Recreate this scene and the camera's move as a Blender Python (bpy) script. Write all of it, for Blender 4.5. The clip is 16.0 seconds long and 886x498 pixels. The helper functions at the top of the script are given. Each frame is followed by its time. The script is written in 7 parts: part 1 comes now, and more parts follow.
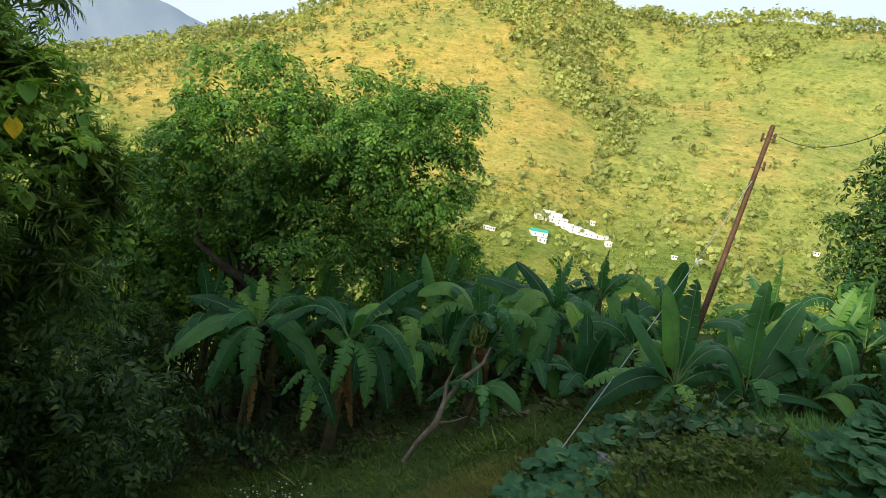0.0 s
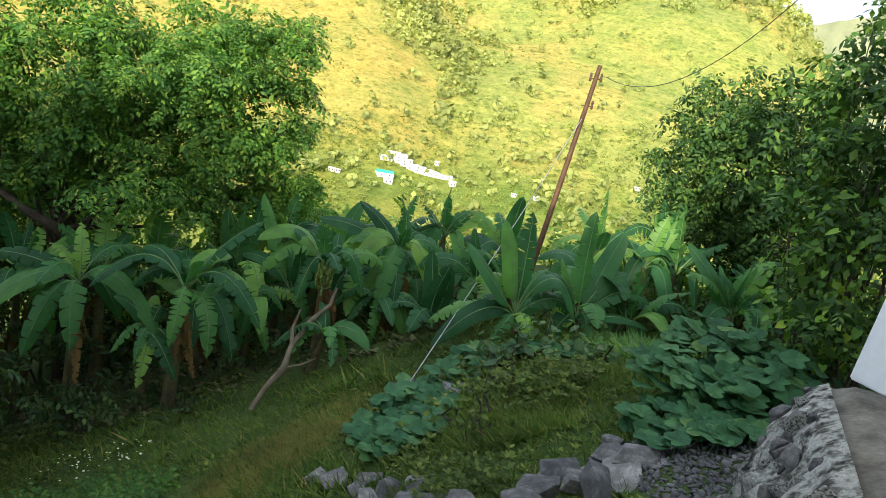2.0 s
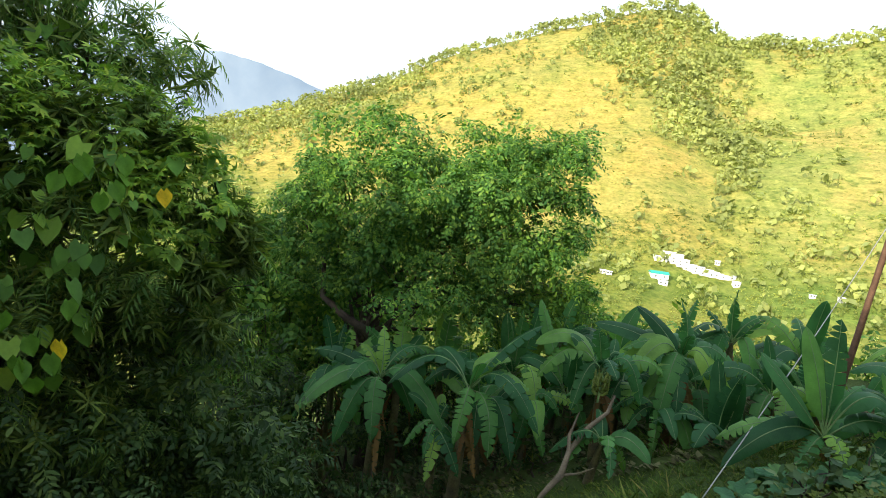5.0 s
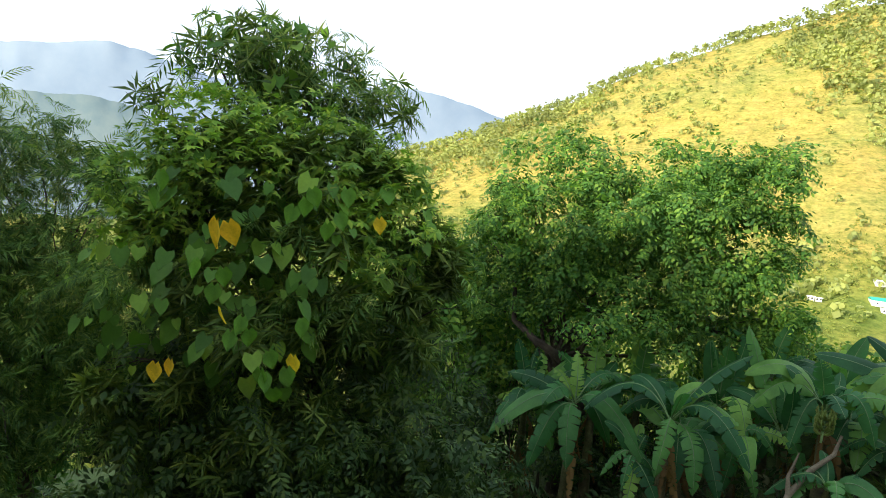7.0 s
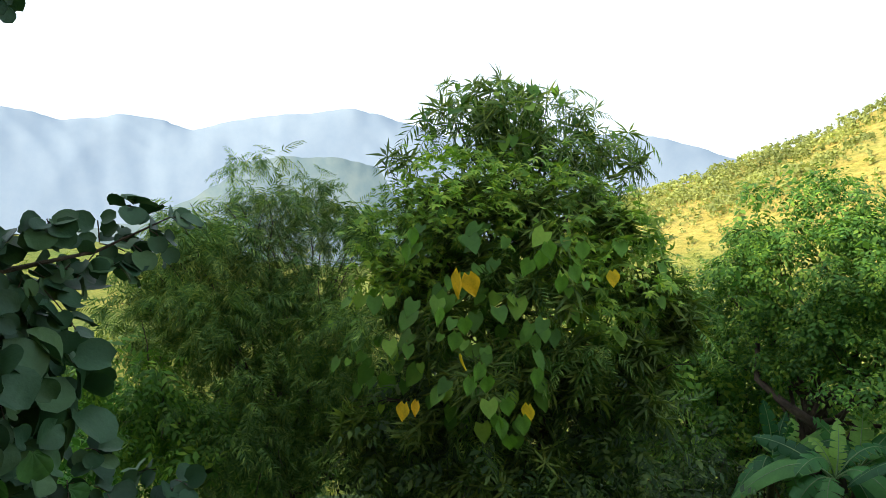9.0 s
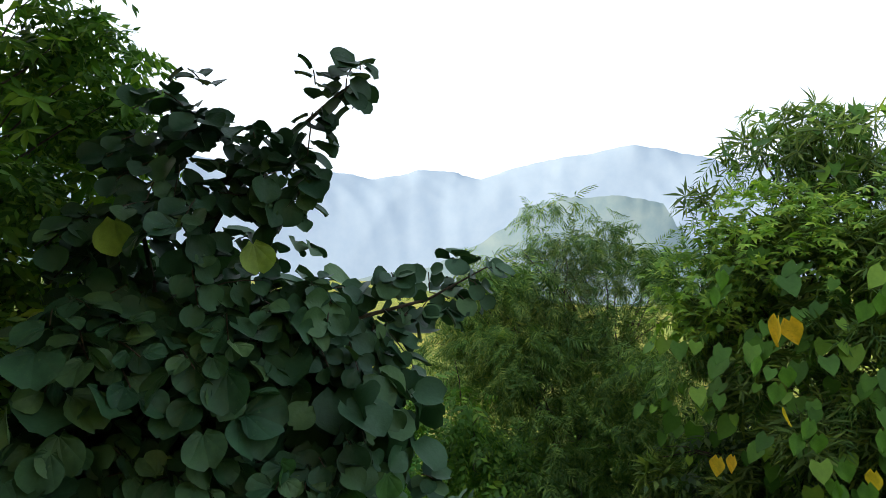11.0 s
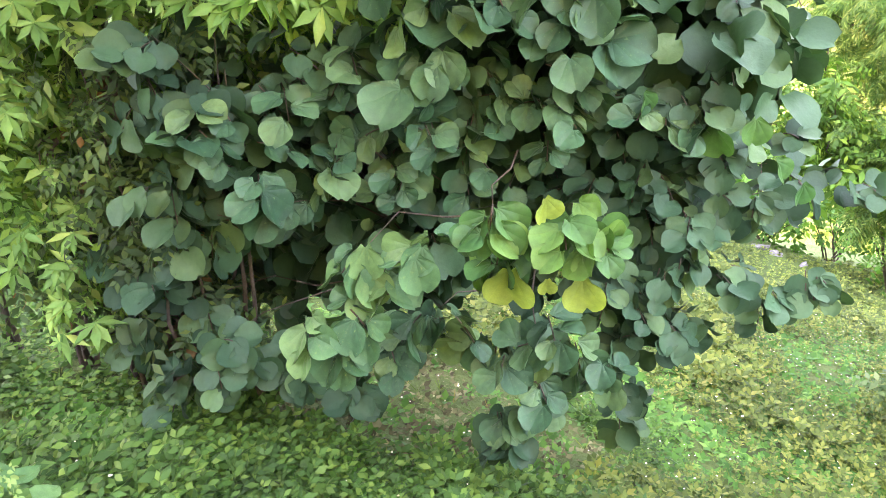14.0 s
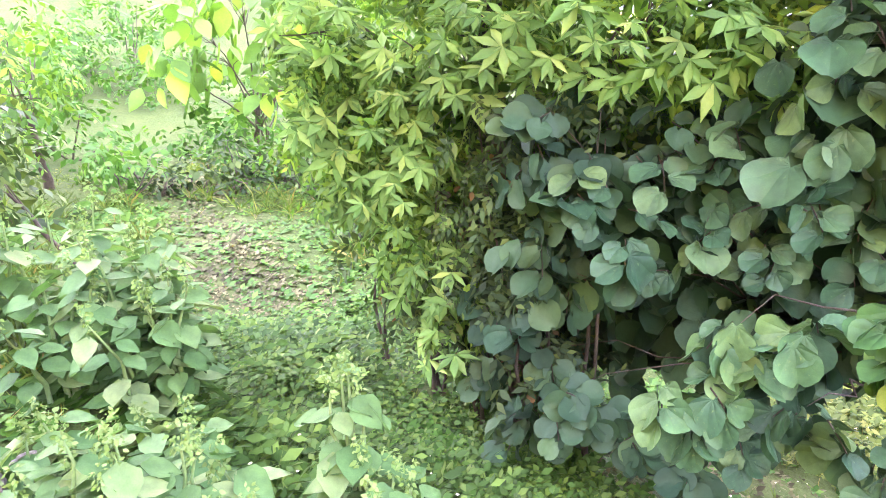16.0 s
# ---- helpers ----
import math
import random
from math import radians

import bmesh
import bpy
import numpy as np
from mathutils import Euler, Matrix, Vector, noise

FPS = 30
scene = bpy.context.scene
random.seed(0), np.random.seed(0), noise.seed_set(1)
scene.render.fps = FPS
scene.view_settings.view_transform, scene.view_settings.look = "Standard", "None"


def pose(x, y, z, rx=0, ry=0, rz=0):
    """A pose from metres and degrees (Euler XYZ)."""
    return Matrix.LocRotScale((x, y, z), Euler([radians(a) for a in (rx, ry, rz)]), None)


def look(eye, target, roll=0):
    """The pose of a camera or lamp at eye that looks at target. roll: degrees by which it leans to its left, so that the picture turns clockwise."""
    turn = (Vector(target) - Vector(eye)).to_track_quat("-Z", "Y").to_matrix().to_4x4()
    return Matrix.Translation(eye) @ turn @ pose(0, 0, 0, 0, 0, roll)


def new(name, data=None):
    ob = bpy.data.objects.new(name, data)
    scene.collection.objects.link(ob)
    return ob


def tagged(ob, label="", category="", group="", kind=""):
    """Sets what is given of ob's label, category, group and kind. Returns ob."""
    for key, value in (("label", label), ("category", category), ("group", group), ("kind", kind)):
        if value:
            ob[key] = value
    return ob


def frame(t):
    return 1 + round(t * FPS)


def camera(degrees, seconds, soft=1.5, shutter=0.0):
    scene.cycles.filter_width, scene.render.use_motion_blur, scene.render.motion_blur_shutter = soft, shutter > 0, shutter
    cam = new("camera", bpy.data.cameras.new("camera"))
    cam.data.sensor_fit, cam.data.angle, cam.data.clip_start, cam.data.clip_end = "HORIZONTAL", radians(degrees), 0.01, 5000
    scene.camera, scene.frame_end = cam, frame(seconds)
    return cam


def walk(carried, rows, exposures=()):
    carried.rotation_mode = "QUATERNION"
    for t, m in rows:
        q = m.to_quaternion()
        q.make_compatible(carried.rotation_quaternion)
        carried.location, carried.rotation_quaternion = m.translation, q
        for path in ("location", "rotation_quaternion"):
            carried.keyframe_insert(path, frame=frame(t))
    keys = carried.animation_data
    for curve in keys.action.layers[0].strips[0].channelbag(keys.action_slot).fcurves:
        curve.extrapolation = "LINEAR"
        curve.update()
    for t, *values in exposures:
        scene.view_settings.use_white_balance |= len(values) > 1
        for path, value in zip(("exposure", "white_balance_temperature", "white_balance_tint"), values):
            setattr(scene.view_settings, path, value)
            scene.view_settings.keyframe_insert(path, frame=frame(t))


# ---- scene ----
cam = camera(66.6, 16.0, soft=0.6)
PATH = [
    (0.0, 0.000, -0.001, 3.999, 81.00, -11.00, -0.00),
    (0.5, -0.005, 0.003, 3.982, 80.38, -12.27, -2.55),
    (1.0, 0.000, 0.026, 3.983, 78.86, -12.20, -3.86),
    (1.5, 0.018, 0.038, 3.973, 78.56, -11.93, -6.76),
    (2.0, 0.053, 0.063, 3.965, 78.64, -11.43, -13.27),
    (2.5, 0.054, 0.072, 3.966, 79.29, -11.64, -17.26),
    (3.0, 0.019, 0.059, 3.975, 79.36, -11.43, -11.54),
    (3.5, 0.002, 0.037, 3.984, 80.18, -10.75, -4.00),
    (4.0, -0.005, 0.009, 3.997, 81.71, -10.04, 0.45),
    (4.5, -0.006, -0.011, 4.003, 82.81, -9.10, 4.72),
    (5.0, -0.017, -0.039, 4.005, 83.53, -7.62, 9.41),
    (5.2, -0.028, -0.056, 4.009, 83.85, -7.30, 11.02),
    (7.3, -0.168, -0.139, 3.981, 83.90, -5.68, 26.26),
    (7.5, -0.175, -0.144, 3.984, 83.97, -5.85, 27.30),
    (8, -0.188, -0.167, 3.996, 85.06, -5.01, 31.38),
    (8.5, -0.179, -0.237, 4.006, 86.30, -3.84, 38.22),
    (8.7, -0.178, -0.262, 4.010, 86.35, -3.90, 40.09),
    (10.8, -0.165, -0.451, 4.064, 88.52, -1.96, 64.43),
    (11.0, -0.169, -0.469, 4.057, 88.67, -1.48, 66.59),
    (11.5, -0.164, -0.533, 4.041, 86.02, -1.56, 72.81),
    (12.0, -0.206, -0.557, 3.978, 77.35, -2.05, 76.04),
    (12.5, -0.261, -0.565, 3.881, 68.39, -0.76, 75.30),
    (13.0, -0.298, -0.587, 3.801, 62.24, 0.22, 76.42),
    (13.5, -0.278, -0.636, 3.744, 62.03, 1.10, 83.20),
    (14.0, -0.252, -0.694, 3.757, 62.98, 1.24, 91.80),
    (14.5, -0.210, -0.733, 3.763, 63.20, 1.97, 99.13),
    (15.0, -0.143, -0.851, 3.771, 65.64, 1.24, 110.50),
    (15.5, -0.096, -0.892, 3.780, 68.41, 2.75, 118.92),
    (16.0, -0.105, -0.893, 3.785, 70.12, 4.36, 118.67),
]
walk(cam, [(t, pose(x, y, z, rx, ry, rz)) for t, x, y, z, rx, ry, rz in PATH],
     exposures=[(0, 0.4, 6500, 10), (0.5, 0.62, 6500, 10), (1.5, 0.88, 6500, 10), (2.5, 1.05, 6500, 10), (3.5, 0.9, 6500, 10), (5, 0.95, 6500, 10), (7.5, 0.95, 6500, 10),
                (11.0, 0.95, 6500, 12), (11.6, 0.8, 6600, 14), (12.0, 0.75, 6700, 15), (12.3, 1.5, 6800, 16), (12.6, 2.7, 6900, 19), (13, 3.75, 6950, 28), (14, 4.2, 6850, 38), (15, 4.53, 6650, 45), (16, 4.48, 6450, 52)])

# ---- world, sun, exposure ----
SUN_AZ, SUN_EL = 152.0, 21.0          # degrees: from +y towards -x, and above the horizon
world = bpy.data.worlds.new("world")
scene.world = world
world.use_nodes = True
wn = world.node_tree.nodes
sky = wn.new("ShaderNodeTexSky")
sky.sky_type = "NISHITA"
sky.sun_disc = False
sky.sun_elevation = radians(SUN_EL)
sky.sun_rotation = radians(-SUN_AZ)
sky.air_density, sky.dust_density, sky.ozone_density = 1.0, 4.0, 1.0
wn["Background"].inputs["Strength"].default_value = 0.1
haze = wn.new("ShaderNodeMix")                     # bright even haze over the valley
haze.data_type = "RGBA"
haze.inputs[0].default_value = 0.55
haze.inputs[7].default_value = (9.9, 11.2, 12.7, 1)
world.node_tree.links.new(sky.outputs["Color"], haze.inputs[6])
world.node_tree.links.new(haze.outputs[2], wn["Background"].inputs["Color"])

sun = new("sun", bpy.data.lights.new("sun", "SUN"))
sun.data.energy, sun.data.angle, sun.data.color = 4.1, radians(0.6), (1.0, 0.88, 0.68)
sun_dir = Vector((-math.sin(radians(SUN_AZ)) * math.cos(radians(SUN_EL)), math.cos(radians(SUN_AZ)) * math.cos(radians(SUN_EL)), math.sin(radians(SUN_EL))))
sun.matrix_world = look(sun_dir * 100, (0, 0, 0))

# ---- materials ----
def material(name, rough=0.7, metal=0.0, spec=0.5):
    m = bpy.data.materials.new(name)
    m.use_nodes = True
    b = m.node_tree.nodes["Principled BSDF"]
    b.inputs["Roughness"].default_value = rough
    b.inputs["Metallic"].default_value = metal
    b.inputs["Specular IOR Level"].default_value = spec
    return m, m.node_tree.nodes, m.node_tree.links, b


def ramp(nodes, links, source, stops):
    r = nodes.new("ShaderNodeValToRGB")
    el = r.color_ramp.elements
    while len(el) < len(stops):
        el.new(0.5)
    for e, (p, c) in zip(el, stops):
        e.position, e.color = p, (*c, 1)
    links.new(source, r.inputs["Fac"])
    return r.outputs["Color"]


def noise_tex(nodes, links, scale, detail=4.0, rough=0.6, coord="Object"):
    tc = nodes.new("ShaderNodeTexCoord")
    n = nodes.new("ShaderNodeTexNoise")
    n.inputs["Scale"].default_value, n.inputs["Detail"].default_value, n.inputs["Roughness"].default_value = scale, detail, rough
    links.new(tc.outputs[coord], n.inputs["Vector"])
    return n.outputs["Fac"]


def mix_rgb(nodes, links, mode, fac, a, b):
    mx = nodes.new("ShaderNodeMix")
    mx.data_type, mx.blend_type = "RGBA", mode
    for value, sock in ((fac, mx.inputs[0]), (a, mx.inputs[6]), (b, mx.inputs[7])):
        if isinstance(value, (int, float)):
            sock.default_value = value
        elif isinstance(value, tuple):
            sock.default_value = (*value, 1)
        else:
            links.new(value, sock)
    return mx.outputs[2]


def bump(nodes, links, bsdf, height, strength=0.3, distance=0.02):
    bp = nodes.new("ShaderNodeBump")
    bp.inputs["Strength"].default_value, bp.inputs["Distance"].default_value = strength, distance
    links.new(height, bp.inputs["Height"])
    links.new(bp.outputs["Normal"], bsdf.inputs["Normal"])


def leaf_material(name, stops, rough=0.45, trans=0.3, by="island", spots=None, patch=1.3, vein=""):
    """Leaves: each its own tone out of the ramp, slow drift from patch to patch, thin enough to let light through."""
    m, nodes, links, b = material(name, rough + 0.08, 0.0, 0.22)
    if by == "island":
        rnd = nodes.new("ShaderNodeNewGeometry").outputs["Random Per Island"]
    else:
        rnd = nodes.new("ShaderNodeObjectInfo").outputs["Random"]
    col = ramp(nodes, links, rnd, stops)
    drift = ramp(nodes, links, noise_tex(nodes, links, patch, 3), [(0.3, (0.5, 0.54, 0.5)), (0.7, (1.42, 1.36, 1.1))])
    col = mix_rgb(nodes, links, "MULTIPLY", 0.8, col, drift)
    fine = noise_tex(nodes, links, 34, 3)
    col = mix_rgb(nodes, links, "MULTIPLY", 0.4, col, ramp(nodes, links, fine, [(0.3, (0.7, 0.75, 0.7)), (0.75, (1.15, 1.12, 1.05))]))
    if spots:
        col = mix_rgb(nodes, links, "MIX", ramp(nodes, links, noise_tex(nodes, links, 9, 5), [(0.6, (0, 0, 0)), (0.72, (0.6, 0.6, 0.6))]), col, spots)
    height = fine
    if vein:
        tc = nodes.new("ShaderNodeTexCoord")
        sp = nodes.new("ShaderNodeSeparateXYZ")
        links.new(tc.outputs["Object"], sp.inputs[0])
        if vein == "fan":                              # ribs that fan out from the stalk
            w = nodes.new("ShaderNodeMath")
            w.operation = "ARCTAN2"
            links.new(sp.outputs["X"], w.inputs[0])
            links.new(sp.outputs["Y"], w.inputs[1])
            src, rate = w.outputs[0], 6.0
        else:                                          # fine ribs across the blade
            links.new(tc.outputs["UV"], sp.inputs[0])
            src, rate = sp.outputs["Y"], 130.0
        k = nodes.new("ShaderNodeMath")
        k.operation = "MULTIPLY"
        k.inputs[1].default_value = rate
        links.new(src, k.inputs[0])
        sn = nodes.new("ShaderNodeMath")
        sn.operation = "SINE"
        links.new(k.outputs[0], sn.inputs[0])
        rib = nodes.new("ShaderNodeMath")
        rib.operation = "ABSOLUTE"
        links.new(sn.outputs[0], rib.inputs[0])
        tone = ramp(nodes, links, rib.outputs[0], [(0.02, (1.18, 1.16, 1.08)), (0.16, (1, 1, 1)), (1, (0.95, 0.96, 0.95))])
        col = mix_rgb(nodes, links, "MULTIPLY", 0.4 if vein == "fan" else 0.3, col, tone)
        height = rib.outputs[0]
    links.new(col, b.inputs["Base Color"])
    bump(nodes, links, b, height, 0.3 if vein != "cross" else 0.2, 0.01 if vein != "cross" else 0.004)
    tr = nodes.new("ShaderNodeBsdfTranslucent")
    links.new(mix_rgb(nodes, links, "MULTIPLY", 1.0, col, (1.3, 1.35, 0.6)), tr.inputs["Color"])
    ms = nodes.new("ShaderNodeMixShader")
    ms.inputs[0].default_value = trans
    links.new(b.outputs[0], ms.inputs[1])
    links.new(tr.outputs[0], ms.inputs[2])
    links.new(ms.outputs[0], nodes["Material Output"].inputs["Surface"])
    return m


def surface(name, stops, scale=3.0, rough=0.85, fine=30.0, strength=0.4, dist=0.02, metal=0.0, spec=0.4, rnd=0.0, grain=0.7):
    """Stone, bark, soil, render, metal: two scales of noise in the colour and a relief."""
    m, nodes, links, b = material(name, rough, metal, spec)
    col = ramp(nodes, links, noise_tex(nodes, links, scale, 5, 0.65), stops)
    f = noise_tex(nodes, links, fine, 5, 0.7)
    col = mix_rgb(nodes, links, "MULTIPLY", grain, col, ramp(nodes, links, f, [(0.25, (0.55, 0.55, 0.55)), (0.75, (1.25, 1.25, 1.25))]))
    if rnd:
        o = nodes.new("ShaderNodeObjectInfo").outputs["Random"]
        col = mix_rgb(nodes, links, "MULTIPLY", rnd, col, ramp(nodes, links, o, [(0, (0.5, 0.5, 0.55)), (1, (1.4, 1.35, 1.3))]))
    links.new(col, b.inputs["Base Color"])
    bump(nodes, links, b, f, strength, dist)
    return m


M = {}
M["banana"] = leaf_material("banana_leaf", [(0, (0.026, 0.105, 0.05)), (0.5, (0.052, 0.18, 0.075)), (0.8, (0.105, 0.28, 0.085)), (1, (0.22, 0.4, 0.09))], 0.34, 0.42, "object", patch=1.6, vein="cross")
M["fruit"] = surface("green_banana", [(0.3, (0.13, 0.2, 0.04)), (0.7, (0.24, 0.3, 0.06))], 8, 0.6)
M["midrib"] = surface("banana_midrib", [(0.3, (0.1, 0.21, 0.075)), (0.7, (0.19, 0.3, 0.1))], 6, 0.6)
M["stem"] = surface("banana_stem", [(0.3, (0.05, 0.045, 0.03)), (0.5, (0.1, 0.09, 0.04)), (0.75, (0.16, 0.18, 0.07))], 5, 0.7, 40)
M["dryleaf"] = leaf_material("dry_leaf", [(0, (0.1, 0.06, 0.03)), (1, (0.2, 0.13, 0.06))], 0.8, 0.2, "object")
M["walnut"] = leaf_material("tree_leaf", [(0, (0.035, 0.11, 0.02)), (0.6, (0.085, 0.215, 0.034)), (1, (0.2, 0.36, 0.05))], 0.5, 0.34, patch=0.9)
M["broadleaf"] = leaf_material("broad_tree_leaf", [(0, (0.045, 0.135, 0.034)), (0.6, (0.1, 0.24, 0.052)), (1, (0.23, 0.38, 0.065))], 0.5, 0.34, patch=0.9)
M["laurel"] = leaf_material("laurel_leaf", [(0, (0.025, 0.072, 0.022)), (0.6, (0.055, 0.13, 0.036)), (1, (0.13, 0.23, 0.05))], 0.5, 0.25, patch=0.9)
# dark leaf green, lowered to deepen the shade in and under the plants
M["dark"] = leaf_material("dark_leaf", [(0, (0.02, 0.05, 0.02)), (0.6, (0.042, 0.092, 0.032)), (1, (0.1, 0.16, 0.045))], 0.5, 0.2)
M["feather"] = leaf_material("feathery_leaf", [(0, (0.06, 0.145, 0.045)), (0.6, (0.11, 0.225, 0.06)), (1, (0.22, 0.34, 0.08))], 0.6, 0.3, patch=0.8)
# feathery leaf again, made paler for the light on the upper crown
M["feather_lit"] = leaf_material("lit_feathery_leaf", [(0, (0.09, 0.175, 0.06)), (0.6, (0.165, 0.265, 0.08)), (1, (0.29, 0.37, 0.1))], 0.6, 0.35, patch=0.8)
M["greygreen"] = leaf_material("grey_green_leaf", [(0, (0.06, 0.12, 0.065)), (0.6, (0.1, 0.175, 0.09)), (1, (0.18, 0.25, 0.12))], 0.55, 0.3)
M["whorl"] = leaf_material("whorled_leaf", [(0, (0.07, 0.13, 0.042)), (0.6, (0.125, 0.215, 0.06)), (1, (0.22, 0.3, 0.07))], 0.5, 0.3)
M["heart"] = leaf_material("vine_leaf", [(0, (0.06, 0.16, 0.035)), (0.7, (0.12, 0.28, 0.05)), (1, (0.24, 0.4, 0.06))], 0.45, 0.38)
M["yellow"] = leaf_material("yellow_leaf", [(0, (0.8, 0.6, 0.05)), (1, (0.74, 0.46, 0.03))], 0.5, 0.35, "object", spots=(0.2, 0.08, 0.01))
M["bau"] = leaf_material("round_leaf", [(0, (0.026, 0.08, 0.05)), (0.5, (0.044, 0.12, 0.07)), (0.9, (0.08, 0.165, 0.085)), (1, (0.11, 0.2, 0.08))], 0.4, 0.15, "object", spots=(0.1, 0.18, 0.075), vein="fan")
M["bau2"] = leaf_material("round_leaf_mass", [(0, (0.022, 0.066, 0.042)), (0.7, (0.038, 0.1, 0.058)), (1, (0.07, 0.145, 0.068))], 0.45, 0.1)
M["bau_pale"] = leaf_material("pale_round_leaf", [(0, (0.045, 0.13, 0.075)), (0.6, (0.07, 0.175, 0.09)), (1, (0.11, 0.22, 0.095))], 0.4, 0.18, "object", spots=(0.16, 0.25, 0.08), vein="fan")
M["bau_fresh"] = leaf_material("fresh_round_leaf", [(0, (0.035, 0.12, 0.05)), (0.6, (0.055, 0.155, 0.05)), (1, (0.1, 0.22, 0.055))], 0.4, 0.22, "object", vein="fan")
M["lush"] = leaf_material("lush_weed", [(0, (0.026, 0.085, 0.02)), (0.6, (0.055, 0.145, 0.03)), (1, (0.115, 0.22, 0.045))], 0.5, 0.2, patch=2.2)
M["lime"] = leaf_material("lime_leaf", [(0, (0.2, 0.31, 0.08)), (1, (0.28, 0.37, 0.09))], 0.45, 0.35, "object", spots=(0.2, 0.33, 0.05), vein="fan")
M["shoot"] = leaf_material("vine_shoot", [(0, (0.11, 0.24, 0.045)), (0.6, (0.2, 0.37, 0.06)), (1, (0.33, 0.46, 0.075))], 0.5, 0.35)
M["palmate"] = leaf_material("palmate_leaf", [(0, (0.1, 0.24, 0.08)), (0.7, (0.18, 0.36, 0.12)), (1, (0.32, 0.47, 0.16))], 0.5, 0.35)
M["amaranth"] = leaf_material("amaranth_leaf", [(0, (0.07, 0.19, 0.075)), (0.7, (0.12, 0.26, 0.11)), (1, (0.22, 0.34, 0.17))], 0.5, 0.3, "object")
M["spike"] = leaf_material("amaranth_spike", [(0, (0.12, 0.25, 0.08)), (1, (0.22, 0.34, 0.14))], 0.8, 0.2)
M["pumpkin"] = leaf_material("pumpkin_leaf", [(0, (0.035, 0.12, 0.06)), (0.7, (0.06, 0.17, 0.08)), (0.95, (0.09, 0.21, 0.09)), (1, (0.13, 0.25, 0.08))], 0.6, 0.25, "object", vein="fan")
M["grass"] = leaf_material("grass", [(0, (0.045, 0.095, 0.018)), (0.6, (0.09, 0.165, 0.03)), (0.9, (0.16, 0.21, 0.05)), (1, (0.3, 0.24, 0.1))], 0.6, 0.3, patch=0.7)
M["weed"] = leaf_material("weed", [(0, (0.025, 0.1, 0.018)), (0.7, (0.055, 0.17, 0.028)), (1, (0.11, 0.25, 0.05))], 0.55, 0.3, patch=0.8)
M["herb"] = leaf_material("wild_herb", [(0, (0.04, 0.075, 0.02)), (0.5, (0.095, 0.15, 0.035)), (0.85, (0.145, 0.195, 0.045)), (1, (0.21, 0.24, 0.065))], 0.6, 0.3, patch=1.6)
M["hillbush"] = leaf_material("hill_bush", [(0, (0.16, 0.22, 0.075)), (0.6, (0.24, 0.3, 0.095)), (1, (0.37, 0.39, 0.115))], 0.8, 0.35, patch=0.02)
# needles paler than foliage is, with the haze mixed into the colour
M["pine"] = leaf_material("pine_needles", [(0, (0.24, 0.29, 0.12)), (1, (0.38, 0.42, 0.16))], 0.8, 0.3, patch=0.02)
M["litter"] = leaf_material("leaf_litter", [(0, (0.04, 0.042, 0.022)), (0.5, (0.1, 0.105, 0.055)), (1, (0.19, 0.2, 0.12))], 0.85, 0.1, patch=1.5)
M["straw"] = leaf_material("dry_grass", [(0, (0.16, 0.16, 0.05)), (0.6, (0.27, 0.235, 0.085)), (1, (0.1, 0.16, 0.035))], 0.7, 0.3)
M["petal"] = leaf_material("white_petal", [(0, (0.75, 0.74, 0.7)), (1, (0.8, 0.75, 0.8))], 0.6, 0.3)
M["bark"] = surface("bark", [(0.3, (0.035, 0.028, 0.022)), (0.7, (0.1, 0.08, 0.06))], 7, 0.9, 45, 0.8)
M["deadwood"] = surface("dead_wood", [(0.3, (0.11, 0.09, 0.06)), (0.7, (0.26, 0.215, 0.15))], 6, 0.85, 60, 0.6)
M["rust"] = surface("rusty_steel", [(0.3, (0.07, 0.038, 0.022)), (0.6, (0.13, 0.07, 0.04)), (0.8, (0.2, 0.115, 0.065))], 9, 0.75, 80, 0.4, 0.01, 0.3)
M["wire"] = surface("galvanised_wire", [(0.3, (0.3, 0.3, 0.3)), (0.7, (0.5, 0.5, 0.48))], 20, 0.5, metal=0.5)
M["cable"] = surface("black_cable", [(0.3, (0.02, 0.02, 0.02)), (0.7, (0.05, 0.05, 0.05))], 20, 0.6)
M["porcelain"] = surface("insulator", [(0.3, (0.06, 0.03, 0.02)), (0.7, (0.12, 0.07, 0.05))], 20, 0.3)
M["stone"] = surface("grey_stone", [(0.25, (0.1, 0.1, 0.1)), (0.5, (0.18, 0.18, 0.18)), (0.62, (0.28, 0.28, 0.27)), (0.8, (0.5, 0.5, 0.47))], 5, 0.9, 30, 0.8, 0.02, rnd=0.9)
M["concrete"] = surface("worn_concrete", [(0.3, (0.05, 0.045, 0.038)), (0.42, (0.13, 0.12, 0.1)), (0.55, (0.22, 0.205, 0.175)), (0.72, (0.42, 0.41, 0.37))], 3.2, 0.9, 45, 0.7, 0.02, grain=0.7)
M["rubble"] = surface("lime_rubble", [(0.34, (0.03, 0.03, 0.027)), (0.41, (0.14, 0.135, 0.12)), (0.47, (0.38, 0.38, 0.34)), (0.55, (0.78, 0.78, 0.74))], 14, 0.95, 60, 1.0, 0.06, grain=1.0)
M["whitepaint"] = surface("white_limewash", [(0.2, (0.8, 0.83, 0.87)), (0.8, (0.86, 0.88, 0.92))], 2, 0.8, 30, 0.1, grain=0.12)
M["yellowpaint"] = surface("yellow_limewash", [(0.2, (0.55, 0.42, 0.13)), (0.8, (0.68, 0.53, 0.2))], 2, 0.85, 30, 0.2, grain=0.25)
M["slate"] = surface("roof_slate", [(0.3, (0.05, 0.06, 0.08)), (0.7, (0.11, 0.12, 0.15))], 5, 0.6, 30)
